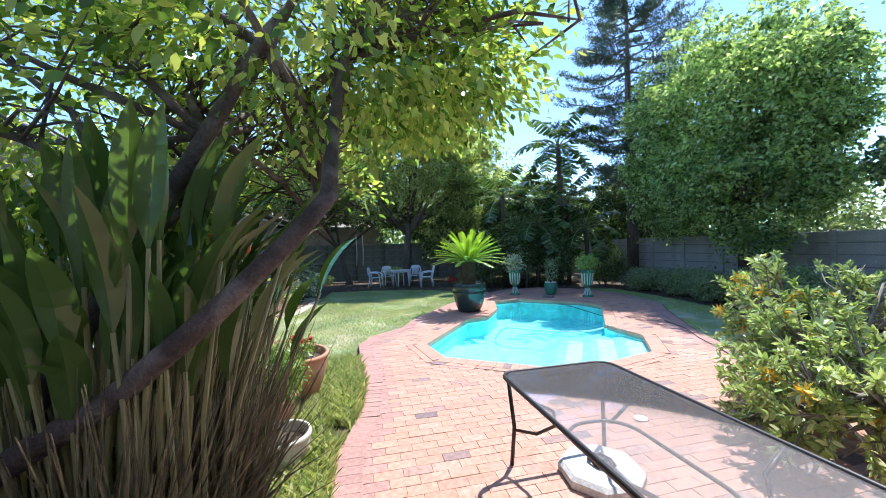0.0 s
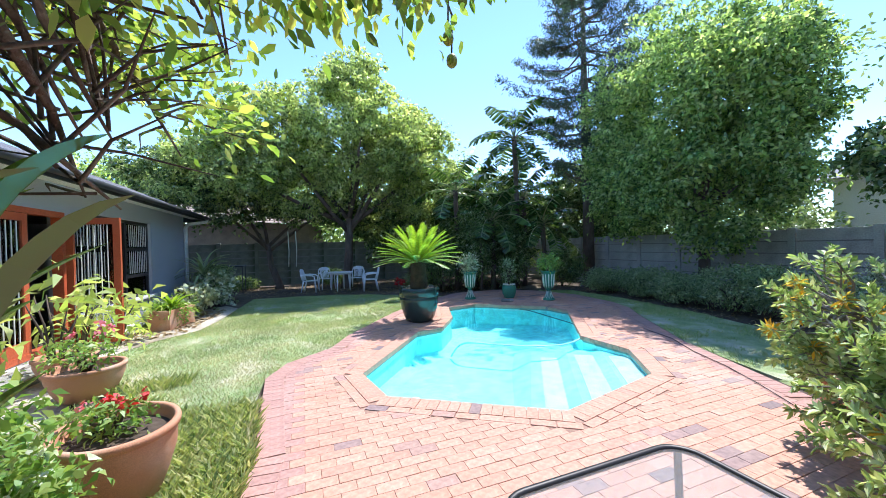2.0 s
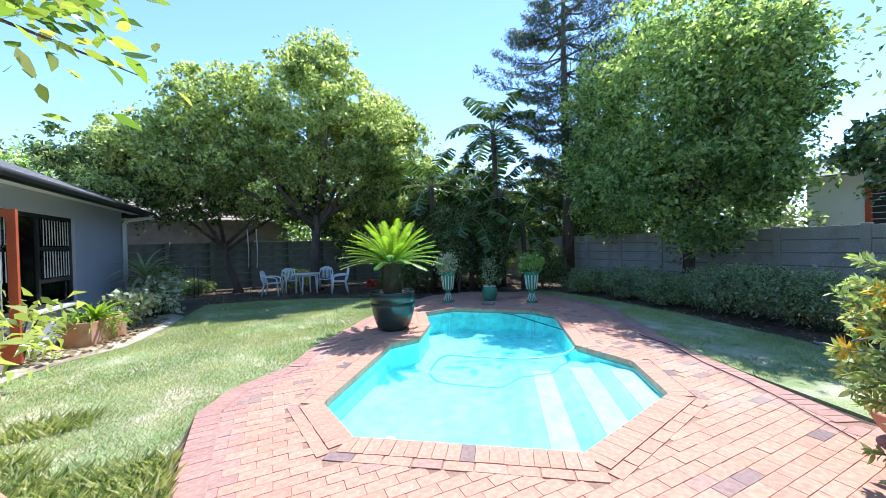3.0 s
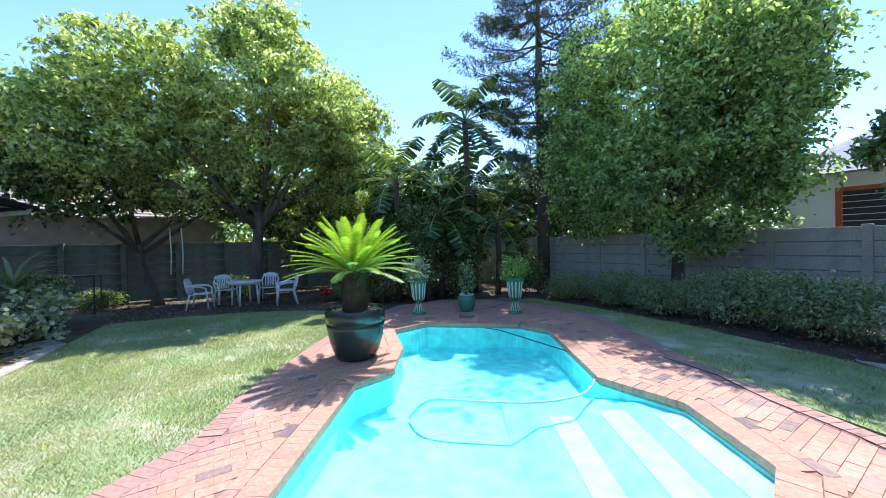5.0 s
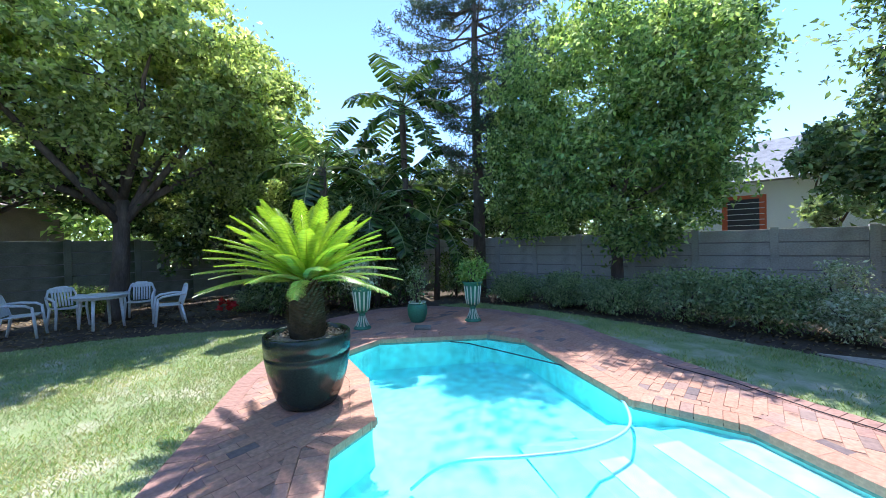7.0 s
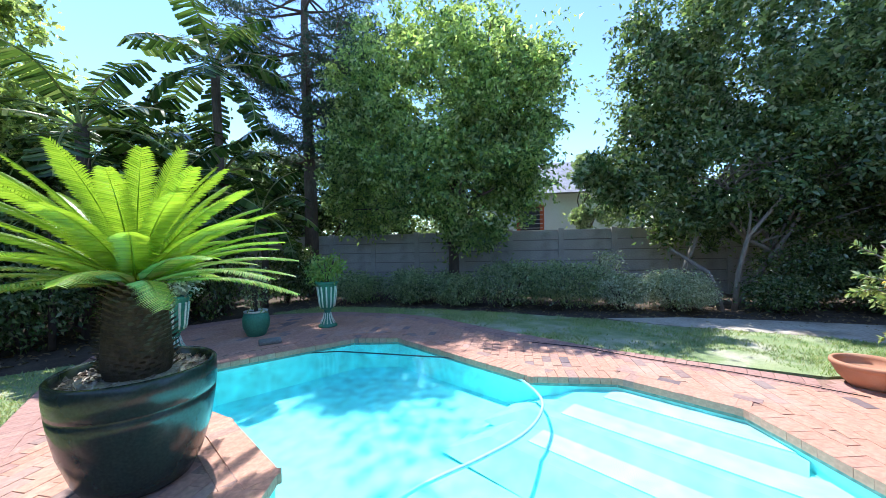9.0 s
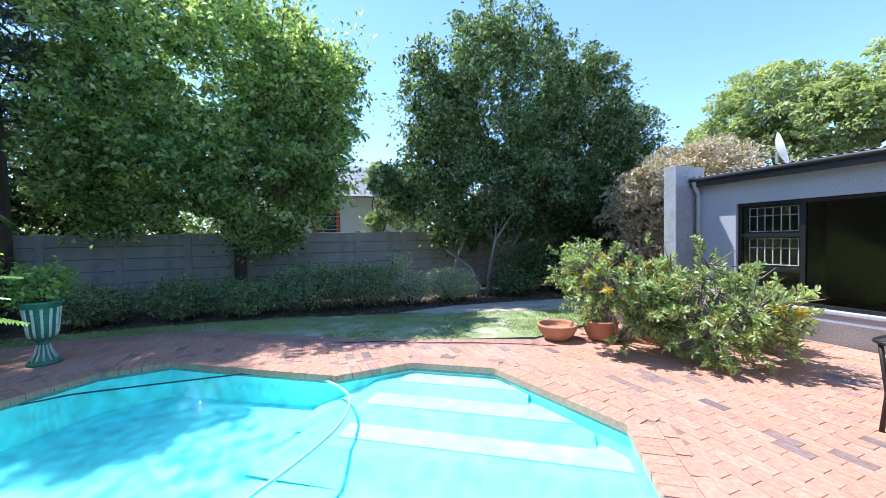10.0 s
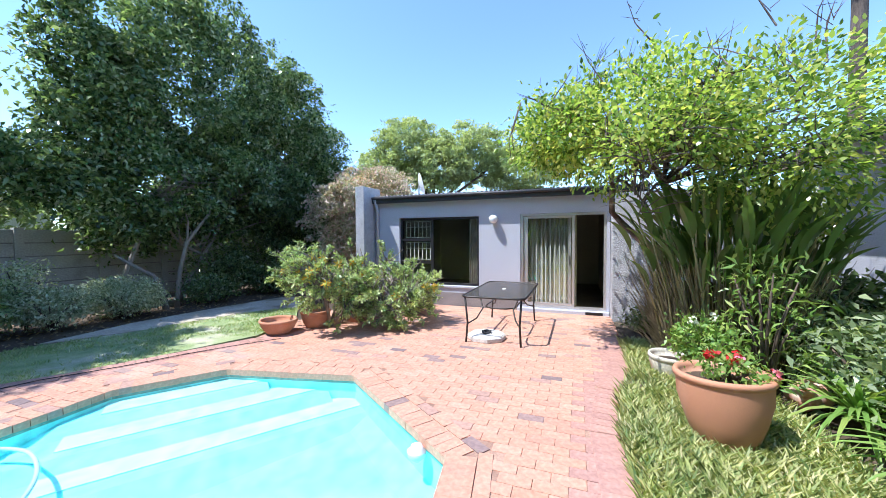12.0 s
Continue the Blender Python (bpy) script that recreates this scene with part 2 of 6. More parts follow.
# white stands for sun on the treads; the step bodies stay turquoise
SUNLIT_TREAD = surface("sunlit_tread_white", (0.70, 0.84, 0.84), (0.75, 0.87, 0.86), 1.4, 0.85, 6, 0.02)
WATERLINE = surface("waterline_tile", (0.10, 0.20, 0.18), (0.30, 0.36, 0.32), 18, 0.4, 50, 0.2)
TABLE_METAL = plain("dark_bronze_tube", (0.030, 0.026, 0.024), 0.45, 0.3)
BLACK = plain("black_rubber", (0.02, 0.02, 0.022), 0.6)
HOSE = plain("pale_blue_hose", (0.38, 0.66, 0.70), 0.5)
HOSE_DARK = plain("dark_hose", (0.03, 0.05, 0.06), 0.5)
CURTAIN = leafy("sheer_curtain", [(0.72, 0.71, 0.69), (0.78, 0.77, 0.75)], 0.9, 0.4)
CURTAIN_BROWN = surface("brown_curtain_cloth", (0.22, 0.19, 0.15), (0.32, 0.28, 0.23), 5, 0.7, 60, 0.1)
ROOM = surface("room_plaster", (0.36, 0.34, 0.31), (0.42, 0.40, 0.37), 1, 0.9, 50, 0.05)
ROOM_FLOOR = surface("room_carpet", (0.10, 0.08, 0.065), (0.14, 0.115, 0.09), 3, 0.95, 80, 0.3)
NEIGHBOUR = surface("white_plaster", (0.84, 0.84, 0.83), (0.90, 0.90, 0.89), 1, 0.85, 50, 0.1)
FLOWER_RED = leafy("crimson_petal", [(0.55, 0.02, 0.03), (0.70, 0.05, 0.05)], 0.5, 0.3)
FLOWER_PINK = leafy("pink_petal", [(0.70, 0.12, 0.25), (0.80, 0.30, 0.40)], 0.5, 0.3)
FLOWER_WHITE = leafy("white_petal", [(0.80, 0.80, 0.70), (0.75, 0.78, 0.66)], 0.5, 0.3)
FLOWER_YELLOW = leafy("yellow_petal", [(0.85, 0.55, 0.06), (0.80, 0.42, 0.05), (0.85, 0.65, 0.12)], 0.5, 0.3)
GLASS, _, _, _ = glass_mat("window_glass", (0.95, 0.97, 0.97))
TABLE_GLASS, _, _, _ = glass_mat("frosted_table_glass", (0.90, 0.91, 0.92), 0.03, 1.08, 0.13, (0.80, 0.79, 0.78))
WATER, wt, wgl, wfr = glass_mat("pool_water", (0.72, 0.99, 0.99), 0.02, 1.33)
wnoise = noise_tex(wt, 2.6, 3)
wbump = wt.nodes.new("ShaderNodeBump")
wbump.inputs["Strength"].default_value, wbump.inputs["Distance"].default_value = 0.12, 0.05
wt.links.new(wnoise.outputs["Fac"], wbump.inputs["Height"])
wt.links.new(wbump.outputs[0], wgl.inputs["Normal"])
wt.links.new(wbump.outputs[0], wfr.inputs["Normal"])


# ---- mesh tools ----
def link_bm(name, bm, mat, smooth=False):
    me = bpy.data.meshes.new(name)
    bm.normal_update()
    bm.to_mesh(me)
    bm.free()
    me.materials.append(mat)
    if smooth:
        for p in me.polygons:
            p.use_smooth = True
    return new(name, me)


def part(name, bm, mat, parent=None, label="", smooth=False, kind=""):
    ob = link_bm(name, bm, mat, smooth)
    if parent is not None:
        ob.parent = parent
    return tagged(ob, label, kind=kind)


def empty(name, x, y, z=0.0, rz=0.0):
    ob = new(name)
    ob.matrix_world = pose(x, y, z, 0, 0, rz)
    return ob


def box(bm, x0, y0, z0, x1, y1, z1, bevel=0.0, m=None):
    r = bmesh.ops.create_cube(bm, size=1)
    vs = r["verts"]
    for v in vs:
        v.co = Vector((x0 + (v.co.x + 0.5) * (x1 - x0), y0 + (v.co.y + 0.5) * (y1 - y0), z0 + (v.co.z + 0.5) * (z1 - z0)))
    if bevel:
        es = {e for v in vs for e in v.link_edges}
        r = bmesh.ops.bevel(bm, geom=list(es), offset=bevel, segments=2, affect='EDGES', profile=0.6)
        vs = list({v for f in r["faces"] for v in f.verts} | {v for v in vs if v.is_valid})
    if m is not None:
        for v in vs:
            v.co = m @ v.co
    return bm


def cube(x0, y0, z0, x1, y1, z1, bevel=0.0, m=None):
    return box(bmesh.new(), x0, y0, z0, x1, y1, z1, bevel, m)


def tube(bm, pts, radii, segs=8, cap=True):
    """A tapered tube along a line of points."""
    pts = [Vector(p) for p in pts]
    if isinstance(radii, (int, float)):
        radii = [radii] * len(pts)
    rings, ref = [], None
    for i, p in enumerate(pts):
        d = (pts[min(i + 1, len(pts) - 1)] - pts[max(i - 1, 0)]).normalized()
        if ref is None:
            ref = d.orthogonal().normalized()
        ref = (ref - d * ref.dot(d)).normalized()
        side = d.cross(ref)
        rings.append([bm.verts.new(p + radii[i] * (math.cos(a) * ref + math.sin(a) * side)) for a in (2 * math.pi * k / segs for k in range(segs))])
    for a, b in zip(rings, rings[1:]):
        for k in range(segs):
            bm.faces.new((a[k], a[(k + 1) % segs], b[(k + 1) % segs], b[k]))
    if cap:
        bm.faces.new(rings[0][::-1])
        bm.faces.new(rings[-1])
    return bm


def lathe(bm, profile, segs=32, warp=0.0):
    """A turned body: (radius, height) from the bottom outside, over the rim, to the inside."""
    rings = []
    for r, z in profile:
        rings.append([bm.verts.new((r * math.cos(2 * math.pi * k / segs) * (1 + warp * math.sin(3 * 2 * math.pi * k / segs)), r * math.sin(2 * math.pi * k / segs), z)) for k in range(segs)])
    for a, b in zip(rings, rings[1:]):
        for k in range(segs):
            bm.faces.new((a[k], a[(k + 1) % segs], b[(k + 1) % segs], b[k]))
    bm.faces.new(rings[0][::-1])
    bm.faces.new(rings[-1])
    return bm


def sheet(bm, outer, z, holes=(), thick=0.0):
    """A flat sheet with holes, given a thickness downwards."""
    es = []
    for loop in (outer, *holes):
        vs = [bm.verts.new((x, y, z)) for x, y in loop]
        es += [bm.edges.new((a, b)) for a, b in zip(vs, vs[1:] + vs[:1])]
    r = bmesh.ops.triangle_fill(bm, use_beauty=True, use_dissolve=False, edges=es)
    fs = [g for g in r["geom"] if isinstance(g, bmesh.types.BMFace)]
    for f in fs:
        f.normal_update()
        if f.normal.z < 0:
            f.normal_flip()
    if thick:
        r = bmesh.ops.extrude_face_region(bm, geom=fs)
        down = [g for g in r["geom"] if isinstance(g, bmesh.types.BMVert)]
        for v in down:
            v.co.z -= thick
        bmesh.ops.recalc_face_normals(bm, faces=bm.faces)
    return bm


def inside(x, y, poly):
    hit = False
    for (x0, y0), (x1, y1) in zip(poly, poly[1:] + poly[:1]):
        if (y0 > y) != (y1 > y) and x < (x1 - x0) * (y - y0) / (y1 - y0) + x0:
            hit = not hit
    return hit


def edge_dist(x, y, poly, closed=True):
    best = 1e9
    for (x0, y0), (x1, y1) in zip(poly, (poly[1:] + poly[:1]) if closed else poly[1:]):
        dx, dy = x1 - x0, y1 - y0
        s = max(0.0, min(1.0, ((x - x0) * dx + (y - y0) * dy) / (dx * dx + dy * dy)))
        best = min(best, math.hypot(x - x0 - s * dx, y - y0 - s * dy))
    return best


def grown(poly, d):
    """The polygon (counter-clockwise) moved outwards by d."""
    out = []
    for (ax, ay), (bx, by), (cx, cy) in zip(poly[-1:] + poly[:-1], poly, poly[1:] + poly[:1]):
        e0, e1 = Vector((bx - ax, by - ay)).normalized(), Vector((cx - bx, cy - by)).normalized()
        n0, n1 = Vector((e0.y, -e0.x)), Vector((e1.y, -e1.x))
        b = (n0 + n1).normalized()
        out.append((bx + b.x * d / max(0.4, b.dot(n0)), by + b.y * d / max(0.4, b.dot(n0))))
    return out


def quads_mesh(name, quads, mat, parent=None, label="", kind=""):
    """One mesh out of an array (n, k, 3) of separate faces with k corners."""
    n, k, _ = quads.shape
    me = bpy.data.meshes.new(name)
    me.vertices.add(n * k)
    me.vertices.foreach_set("co", quads.astype(np.float32).ravel())
    me.loops.add(n * k)
    me.loops.foreach_set("vertex_index", np.arange(n * k, dtype=np.int32))
    me.polygons.add(n)
    me.polygons.foreach_set("loop_start", np.arange(0, n * k, k, dtype=np.int32))
    me.update(calc_edges=True)
    me.materials.append(mat)
    ob = new(name, me)
    if parent is not None:
        ob.parent = parent
    return tagged(ob, label, kind=kind)


rng = np.random.default_rng(7)


def unit(n):
    v = rng.normal(size=(n, 3))
    return v / np.linalg.norm(v, axis=1, keepdims=True)


def leaf_quads(centres, size, aspect=0.42, up=0.5, outward=None, fold=0.18):
    """A pointed four-cornered leaf with a fold at each centre."""
    n = len(centres)
    axis = unit(n)
    if outward is not None:
        axis = axis * 0.8 + outward * 0.7
    axis[:, 2] -= 0.15
    axis /= np.linalg.norm(axis, axis=1, keepdims=True)
    nor = unit(n)
    nor[:, 2] = np.abs(nor[:, 2]) + up
    side = np.cross(axis, nor)
    side /= np.linalg.norm(side, axis=1, keepdims=True) + 1e-9
    nor = np.cross(side, axis)
    s = size * rng.uniform(0.6, 1.3, size=(n, 1))
    a = centres - axis * s * 0.5
    b = centres + axis * s * 0.5 - nor * s * 0.12
    m = centres - axis * s * 0.03
    l = m + side * s * aspect * 0.5 + nor * s * fold
    r = m - side * s * aspect * 0.5 + nor * s * fold
    return np.stack([a, r, b, l], 1)


def crown_points(blobs, clumps, per, spread, hollow=0.55, gaps=0.0):
    """Clump centres near the skin of overlapping ellipsoids, with leaves strewn round each."""
    vol = np.array([rx * ry + ry * rz + rx * rz for _, (rx, ry, rz) in blobs])
    pick = rng.choice(len(blobs), clumps, p=vol / vol.sum())
    d = unit(clumps)
    rad = hollow + (1 - hollow) * rng.random(clumps) ** 0.6
    rad *= 1 + rng.normal(size=clumps) * 0.06
    c = np.array([b[0] for b in blobs])[pick] + d * np.array([b[1] for b in blobs])[pick] * rad[:, None]
    if gaps:
        keep = np.array([noise.noise(Vector(p) * 0.75) > -gaps for p in c])
        c, d = c[keep], d[keep]
    pts = np.repeat(c, per, 0) + rng.normal(size=(len(c) * per, 3)) * spread * np.array([1, 1, 0.75])
    return pts, np.repeat(d, per, 0), c


def bough_points(blobs, total, per, size):
    """Leaves on rounded boughs that stand out of the crown, thicker on their upper sides."""
    n = max(6, total // per)
    area = np.array([rx * ry + ry * rz + rx * rz for _, (rx, ry, rz) in blobs])
    pick = rng.choice(len(blobs), n, p=area / area.sum())
    d = unit(n)
    c = np.array([b[0] for b in blobs])[pick] + d * np.array([b[1] for b in blobs])[pick] * rng.uniform(0.45, 1.0, size=(n, 1))
    keep = np.array([noise.noise(Vector(p) * 0.9) > -0.17 for p in c])
    c, n = c[keep], int(keep.sum())
    r = size * rng.uniform(0.6, 1.35, size=(n, 1)) * np.array([[1.0, 1.0, 0.7]])
    e = unit(n * per)
    e[:, 2] += 0.3
    e /= np.linalg.norm(e, axis=1, keepdims=True)
    pts = np.repeat(c, per, 0) + e * np.repeat(r, per, 0) * (0.5 + 0.55 * rng.random((n * per, 1)) ** 0.6)
    return pts, e


def limbs(bm, base, blobs, girth, count, segs=7, fork=0.45, lean=(0, 0)):
    """A trunk that forks into limbs, which run into the crown and branch again."""
    base = Vector(base)
    top = Vector(blobs[0][0])
    forkp = base + (top - base) * fork + Vector((lean[0], lean[1], 0))
    mid = base.lerp(forkp, 0.5) + Vector((random.uniform(-.1, .1), random.uniform(-.1, .1), 0))
    tube(bm, [base - Vector((0, 0, 0.1)), base + Vector((0, 0, 0.15)), mid, forkp], [girth * 1.5, girth * 1.05, girth * 0.85, girth * 0.7], segs + 3)
    for i in range(count):
        c, r = blobs[i % len(blobs)]
        a = 2 * math.pi * (i + random.random() * 0.6) / count
        end = Vector(c) + Vector((math.cos(a) * r[0] * 0.65, math.sin(a) * r[1] * 0.65, random.uniform(-0.2, 0.6) * r[2]))
        start = base.lerp(forkp, random.uniform(0.7, 1.0)) if i else forkp
        m1 = start.lerp(end, 0.4) + Vector((random.uniform(-.25, .25), random.uniform(-.25, .25), 0.25))
        m2 = start.lerp(end, 0.75) + Vector((random.uniform(-.2, .2), random.uniform(-.2, .2), 0.1))
        tube(bm, [start, m1, m2, end], [girth * 0.5, girth * 0.36, girth * 0.2, girth * 0.06], segs)
        for j in range(4):
            s = m1.lerp(m2, random.random())
            e = s + Vector((random.uniform(-1, 1) * r[0] * 0.5, random.uniform(-1, 1) * r[1] * 0.5, random.uniform(0, 0.6) * r[2]))
            k = s.lerp(e, 0.5) + Vector((0, 0, random.uniform(-0.1, 0.2)))
            tube(bm, [s, k, e], [girth * 0.16, girth * 0.1, girth * 0.03], 5)
    return bm


def tree(name, label, base, blobs, girth, count, clumps, per, leaf, mat, bark, spread=0.22, hollow=0.55, gaps=0.0, aspect=0.42, fork=0.45, stems=((0, 0),), category="tree", group="", bough=0.8):
    root = tagged(empty(name, *base), label, category, group)
    inv = Matrix.Translation(base).inverted()
    for i, (dx, dy) in enumerate(stems):
        bm = limbs(bmesh.new(), (base[0] + dx, base[1] + dy, base[2]), blobs[i % len(blobs):] + blobs[:i % len(blobs)], girth, count, fork=fork)
        bm.transform(inv)
        part("trunk", bm, bark, root, smooth=True)
    pts, out = bough_points(blobs, int(clumps * per * 1.1), 48, bough * 0.34)
    fill, fill_out, _ = crown_points(blobs, clumps // 14, per, spread, 0.3, gaps)
    pts, out = np.vstack([pts, fill]), np.vstack([out, fill_out])
    q = leaf_quads(pts - np.array(base), leaf * 0.98, aspect, 0.15, out)
    quads_mesh("crown", q, mat, root)
    return root


def bush(name, label, x, y, r, h, n, leaf, mat, z=0.0, ry=None, category="shrub", group="", aspect=0.42, hollow=0.45, twigs=6):
    root = tagged(empty(name, x, y, z), label, category, group)
    for i in range(twigs):
        a = 2 * math.pi * i / twigs + random.random()
        e = Vector((math.cos(a) * r * 0.55, math.sin(a) * (ry or r) * 0.55, h * random.uniform(0.55, 0.85)))
        part("stem", tube(bmesh.new(), [(0, 0, -0.05), e * 0.5 + Vector((0, 0, h * 0.12)), e], [0.02, 0.014, 0.006], 5), BARK, root, smooth=True)
    blobs = [((0, 0, h * 0.5), (r, ry or r, h * 0.5))]
    for i in range(4):
        a = random.random() * 6.28
        blobs.append(((math.cos(a) * r * 0.5, math.sin(a) * (ry or r) * 0.5, h * random.uniform(0.45, 0.62)), (r * 0.55, (ry or r) * 0.55, h * 0.42)))
    per = 9
    pts, out, _ = crown_points(blobs, max(8, n // per), per, leaf * 1.1, hollow)
    pts[:, 2] = np.maximum(pts[:, 2], leaf * 0.35)
    quads_mesh("foliage", leaf_quads(pts, leaf * 1.15, aspect, 0.15, out), mat, root)
    return root


# ---- ground, pool, paving ----
# pool rim, counter-clockwise seen from above
POOL = [(-5.33, 1.20), (-4.25, 2.74), (-4.61, 4.33), (-5.47, 4.93), (-6.38, 4.86), (-8.36, 6.25), (-9.06, 6.14), (-10.34, 4.75),
        (-10.20, 3.90), (-9.00, 3.50), (-8.12, 2.92), (-7.99, 2.37), (-6.17, 1.06)]
PAVING = [(0.06, 5.45), (-2.4, 5.35), (-3.5, 5.15), (-4.9, 5.80), (-5.4, 6.02), (-7.15, 7.15), (-8.0, 7.78), (-8.9, 8.12), (-10.4, 8.25), (-11.9, 7.75),
          (-12.75, 6.7), (-12.7, 5.2), (-11.6, 3.75), (-10.2, 2.45), (-8.62, 1.35), (-8.3, 1.13), (-7.6, 0.80), (-7.05, 0.15), (-6.5, -0.08),
          (-5.2, -0.02), (-4.6, 0.02), (-3.7, -0.07), (-3.1, -0.24), (-1.6, -0.26), (0.06, -0.26)]
WATER_Z = -0.068
STEPS = ((-0.05, 0.36, -0.13, 0.02, 0.30, 1.08), (0.36, 0.88, -0.20, 0.45, 0.77, 1.30), (0.88, 1.45, -0.28, 0.97, 1.29, 1.34))


def grow_grid(x0, y0, x1, y1, ok, count):
    xs, ys = rng.uniform(x0, x1, count), rng.uniform(y0, y1, count)
    return np.array([(x, y) for x, y in zip(xs, ys) if ok(x, y)])


def blades(xy, h, w, lean=0.6, z=0.0):
    """Grass blades: a tapering four-cornered strip each, bent over."""
    n = len(xy)
    a, b = rng.uniform(0, 6.283, n), rng.uniform(0, 6.283, n)
    hh = h * rng.uniform(0.5, 1.3, n)
    base = np.column_stack([xy, np.full(n, z)])
    side = np.column_stack([np.cos(a), np.sin(a), np.zeros(n)]) * w * 0.5
    tip = base + np.column_stack([np.cos(b) * hh * lean, np.sin(b) * hh * lean, hh])
    mid = base + (tip - base) * 0.55 + np.column_stack([np.zeros((n, 2)), hh * 0.12])
    return np.stack([base - side, base + side, mid + side * 0.8, tip, mid - side * 0.8], 1)


ground = part("ground", sheet(bmesh.new(), [(-180, -180), (180, -180), (180, 180), (-180, 180)], -0.05, [grown(POOL, 0.04)]), SOIL, None, "dark soil with leaf litter under the trees and beds", kind="structure")
paving = part("paving", sheet(bmesh.new(), PAVING, -0.0035, [grown(POOL, 0.02)], 0.036), MORTAR, None, "sandy joints under the clay brick paving", kind="structure")

LAWN_LEFT = [(-5.55, -0.14), (-6.5, -0.10), (-7.07, 0.13), (-7.62, 0.78), (-8.32, 1.11), (-8.64, 1.33), (-10.22, 2.43), (-11.62, 3.73), (-12.3, 4.55),
             (-13.2, 3.6), (-13.9, 2.7), (-14.6, 1.5), (-14.9, 0.2), (-15.0, -1.2), (-13.2, -1.35), (-11.6, -1.45), (-10.3, -1.65), (-9.6, -2.2), (-8.5, -2.65), (-7.2, -2.2), (-5.7, -1.6)]
LAWN_RIGHT = [(-3.3, 5.3), (-2.1, 5.6), (-1.2, 6.4), (-2.0, 7.0), (-3.7, 7.5), (-4.9, 8.0), (-6.8, 8.55), (-9.4, 8.9), (-11.2, 8.9), (-11.9, 8.0), (-10.4, 8.3), (-8.9, 8.17), (-7.98, 7.83), (-7.12, 7.2), (-5.38, 6.07), (-4.9, 5.86)]
lawn_left = part("lawn", sheet(bmesh.new(), LAWN_LEFT, -0.018, thick=0.03), TURF, None, "thin sunlit lawn with dry pale patches", kind="structure")
lawn_right = part("lawn", sheet(bmesh.new(), LAWN_RIGHT, -0.018, thick=0.03), TURF, None, "shaded strip of lawn beside the brick paving", kind="structure")
sandy = [(-1.2, 6.45), (0.6, 6.9), (-0.3, 7.9), (-2.0, 8.2), (-3.4, 8.35), (-4.8, 8.15), (-4.6, 7.98), (-3.7, 7.55), (-2.0, 7.05)]
part("sandy_path", sheet(bmesh.new(), sandy, -0.024, thick=0.02), SAND, None, "pale bare sandy path along the flower bed", kind="structure")
SANDY_LEFT = [(-5.7, -1.65), (-7.2, -2.25), (-8.5, -2.70), (-9.62, -2.25), (-10.3, -1.7), (-11.6, -1.5), (-13.2, -1.4), (-13.9, -1.8), (-13.2, -2.6), (-11.5, -3.35), (-6.0, -3.35)]
part("sandy_bed", sheet(bmesh.new(), SANDY_LEFT, -0.022, thick=0.02), SAND, None, "pale sandy bed with dry twigs beside the house", kind="structure")

for poly, count, sun_h in ((LAWN_LEFT, 190000, 0.030), (LAWN_RIGHT, 170000, 0.038)):
    xs, ys = [p[0] for p in poly], [p[1] for p in poly]
    xy = grow_grid(min(xs), min(ys), max(xs), max(ys), lambda x, y: inside(x, y, poly) and noise.noise(Vector((x * 0.9, y * 0.9, 3))) + 0.5 * noise.noise(Vector((x * 4, y * 4, 8))) > random.uniform(-0.8, 0.45) + max(0, min(0.55, (x + 10.5) * 0.13)), count)
    tagged(quads_mesh("grass", blades(xy, sun_h, 0.008, 0.7, -0.02), GRASS), "short tufted lawn grass with dry blades", "grass", kind="stuff")

STRAW = leafy("dry_grass_blade", [(0.58, 0.54, 0.38), (0.50, 0.46, 0.30), (0.70, 0.66, 0.50), (0.42, 0.44, 0.24)], 0.7, 0.25)
xy = grow_grid(-12.5, -2.1, -5.4, 3.6, lambda x, y: inside(x, y, LAWN_LEFT) and noise.noise(Vector((x * 1.1, y * 1.1, 5))) > random.uniform(-0.7, 0.6) - (x + 10.0) * 0.1, 110000)
tagged(quads_mesh("grass", blades(xy, 0.026, 0.008, 0.9, -0.02), STRAW), "dry straw-coloured blades in the worn lawn", "grass", kind="stuff")

# pool shell
shell = bmesh.new()
rings = []
for z, k in ((-0.06, 0.0), (-0.20, 0.0), (-0.29, 0.02), (-0.335, 0.25)):
    ring = grown(POOL, 0.012 - k) if k < 0.05 else grown(POOL, -k)
    rings.append([shell.verts.new((x, y, z - (0.04 * (-4.3 - x) if z < -0.28 else 0))) for x, y in ring])
for a, b in zip(rings, rings[1:]):
    for i in range(len(a)):
        j = (i + 1) % len(a)
        shell.faces.new((a[i], a[j], b[j], b[i]))
bmesh.ops.triangle_fill(shell, use_beauty=True, use_dissolve=False, edges=[e for e in shell.edges if len(e.link_faces) == 1 and e.verts[0].co.z < -0.32])
bmesh.ops.recalc_face_normals(shell, faces=shell.faces)
for f in shell.faces:
    f.normal_flip()
pool = tagged(part("swimming_pool", shell, POOL_PLASTER, None), "turquoise plastered swimming pool with angled sides", "pool", kind="structure")
band = bmesh.new()
for (ax, ay), (bx, by) in zip(POOL, POOL[1:] + POOL[:1]):
    n = Vector((by - ay, ax - bx)).normalized()
    vs = [band.verts.new((x + n.x * o, y + n.y * o, z)) for x, y, o, z in ((ax, ay, .004, -.10), (bx, by, .004, -.10), (bx, by, .004, -.055), (ax, ay, .004, -.055))]
    band.faces.new(vs)
part("waterline_band", band, WATERLINE, pool, "mottled dark waterline tiles")

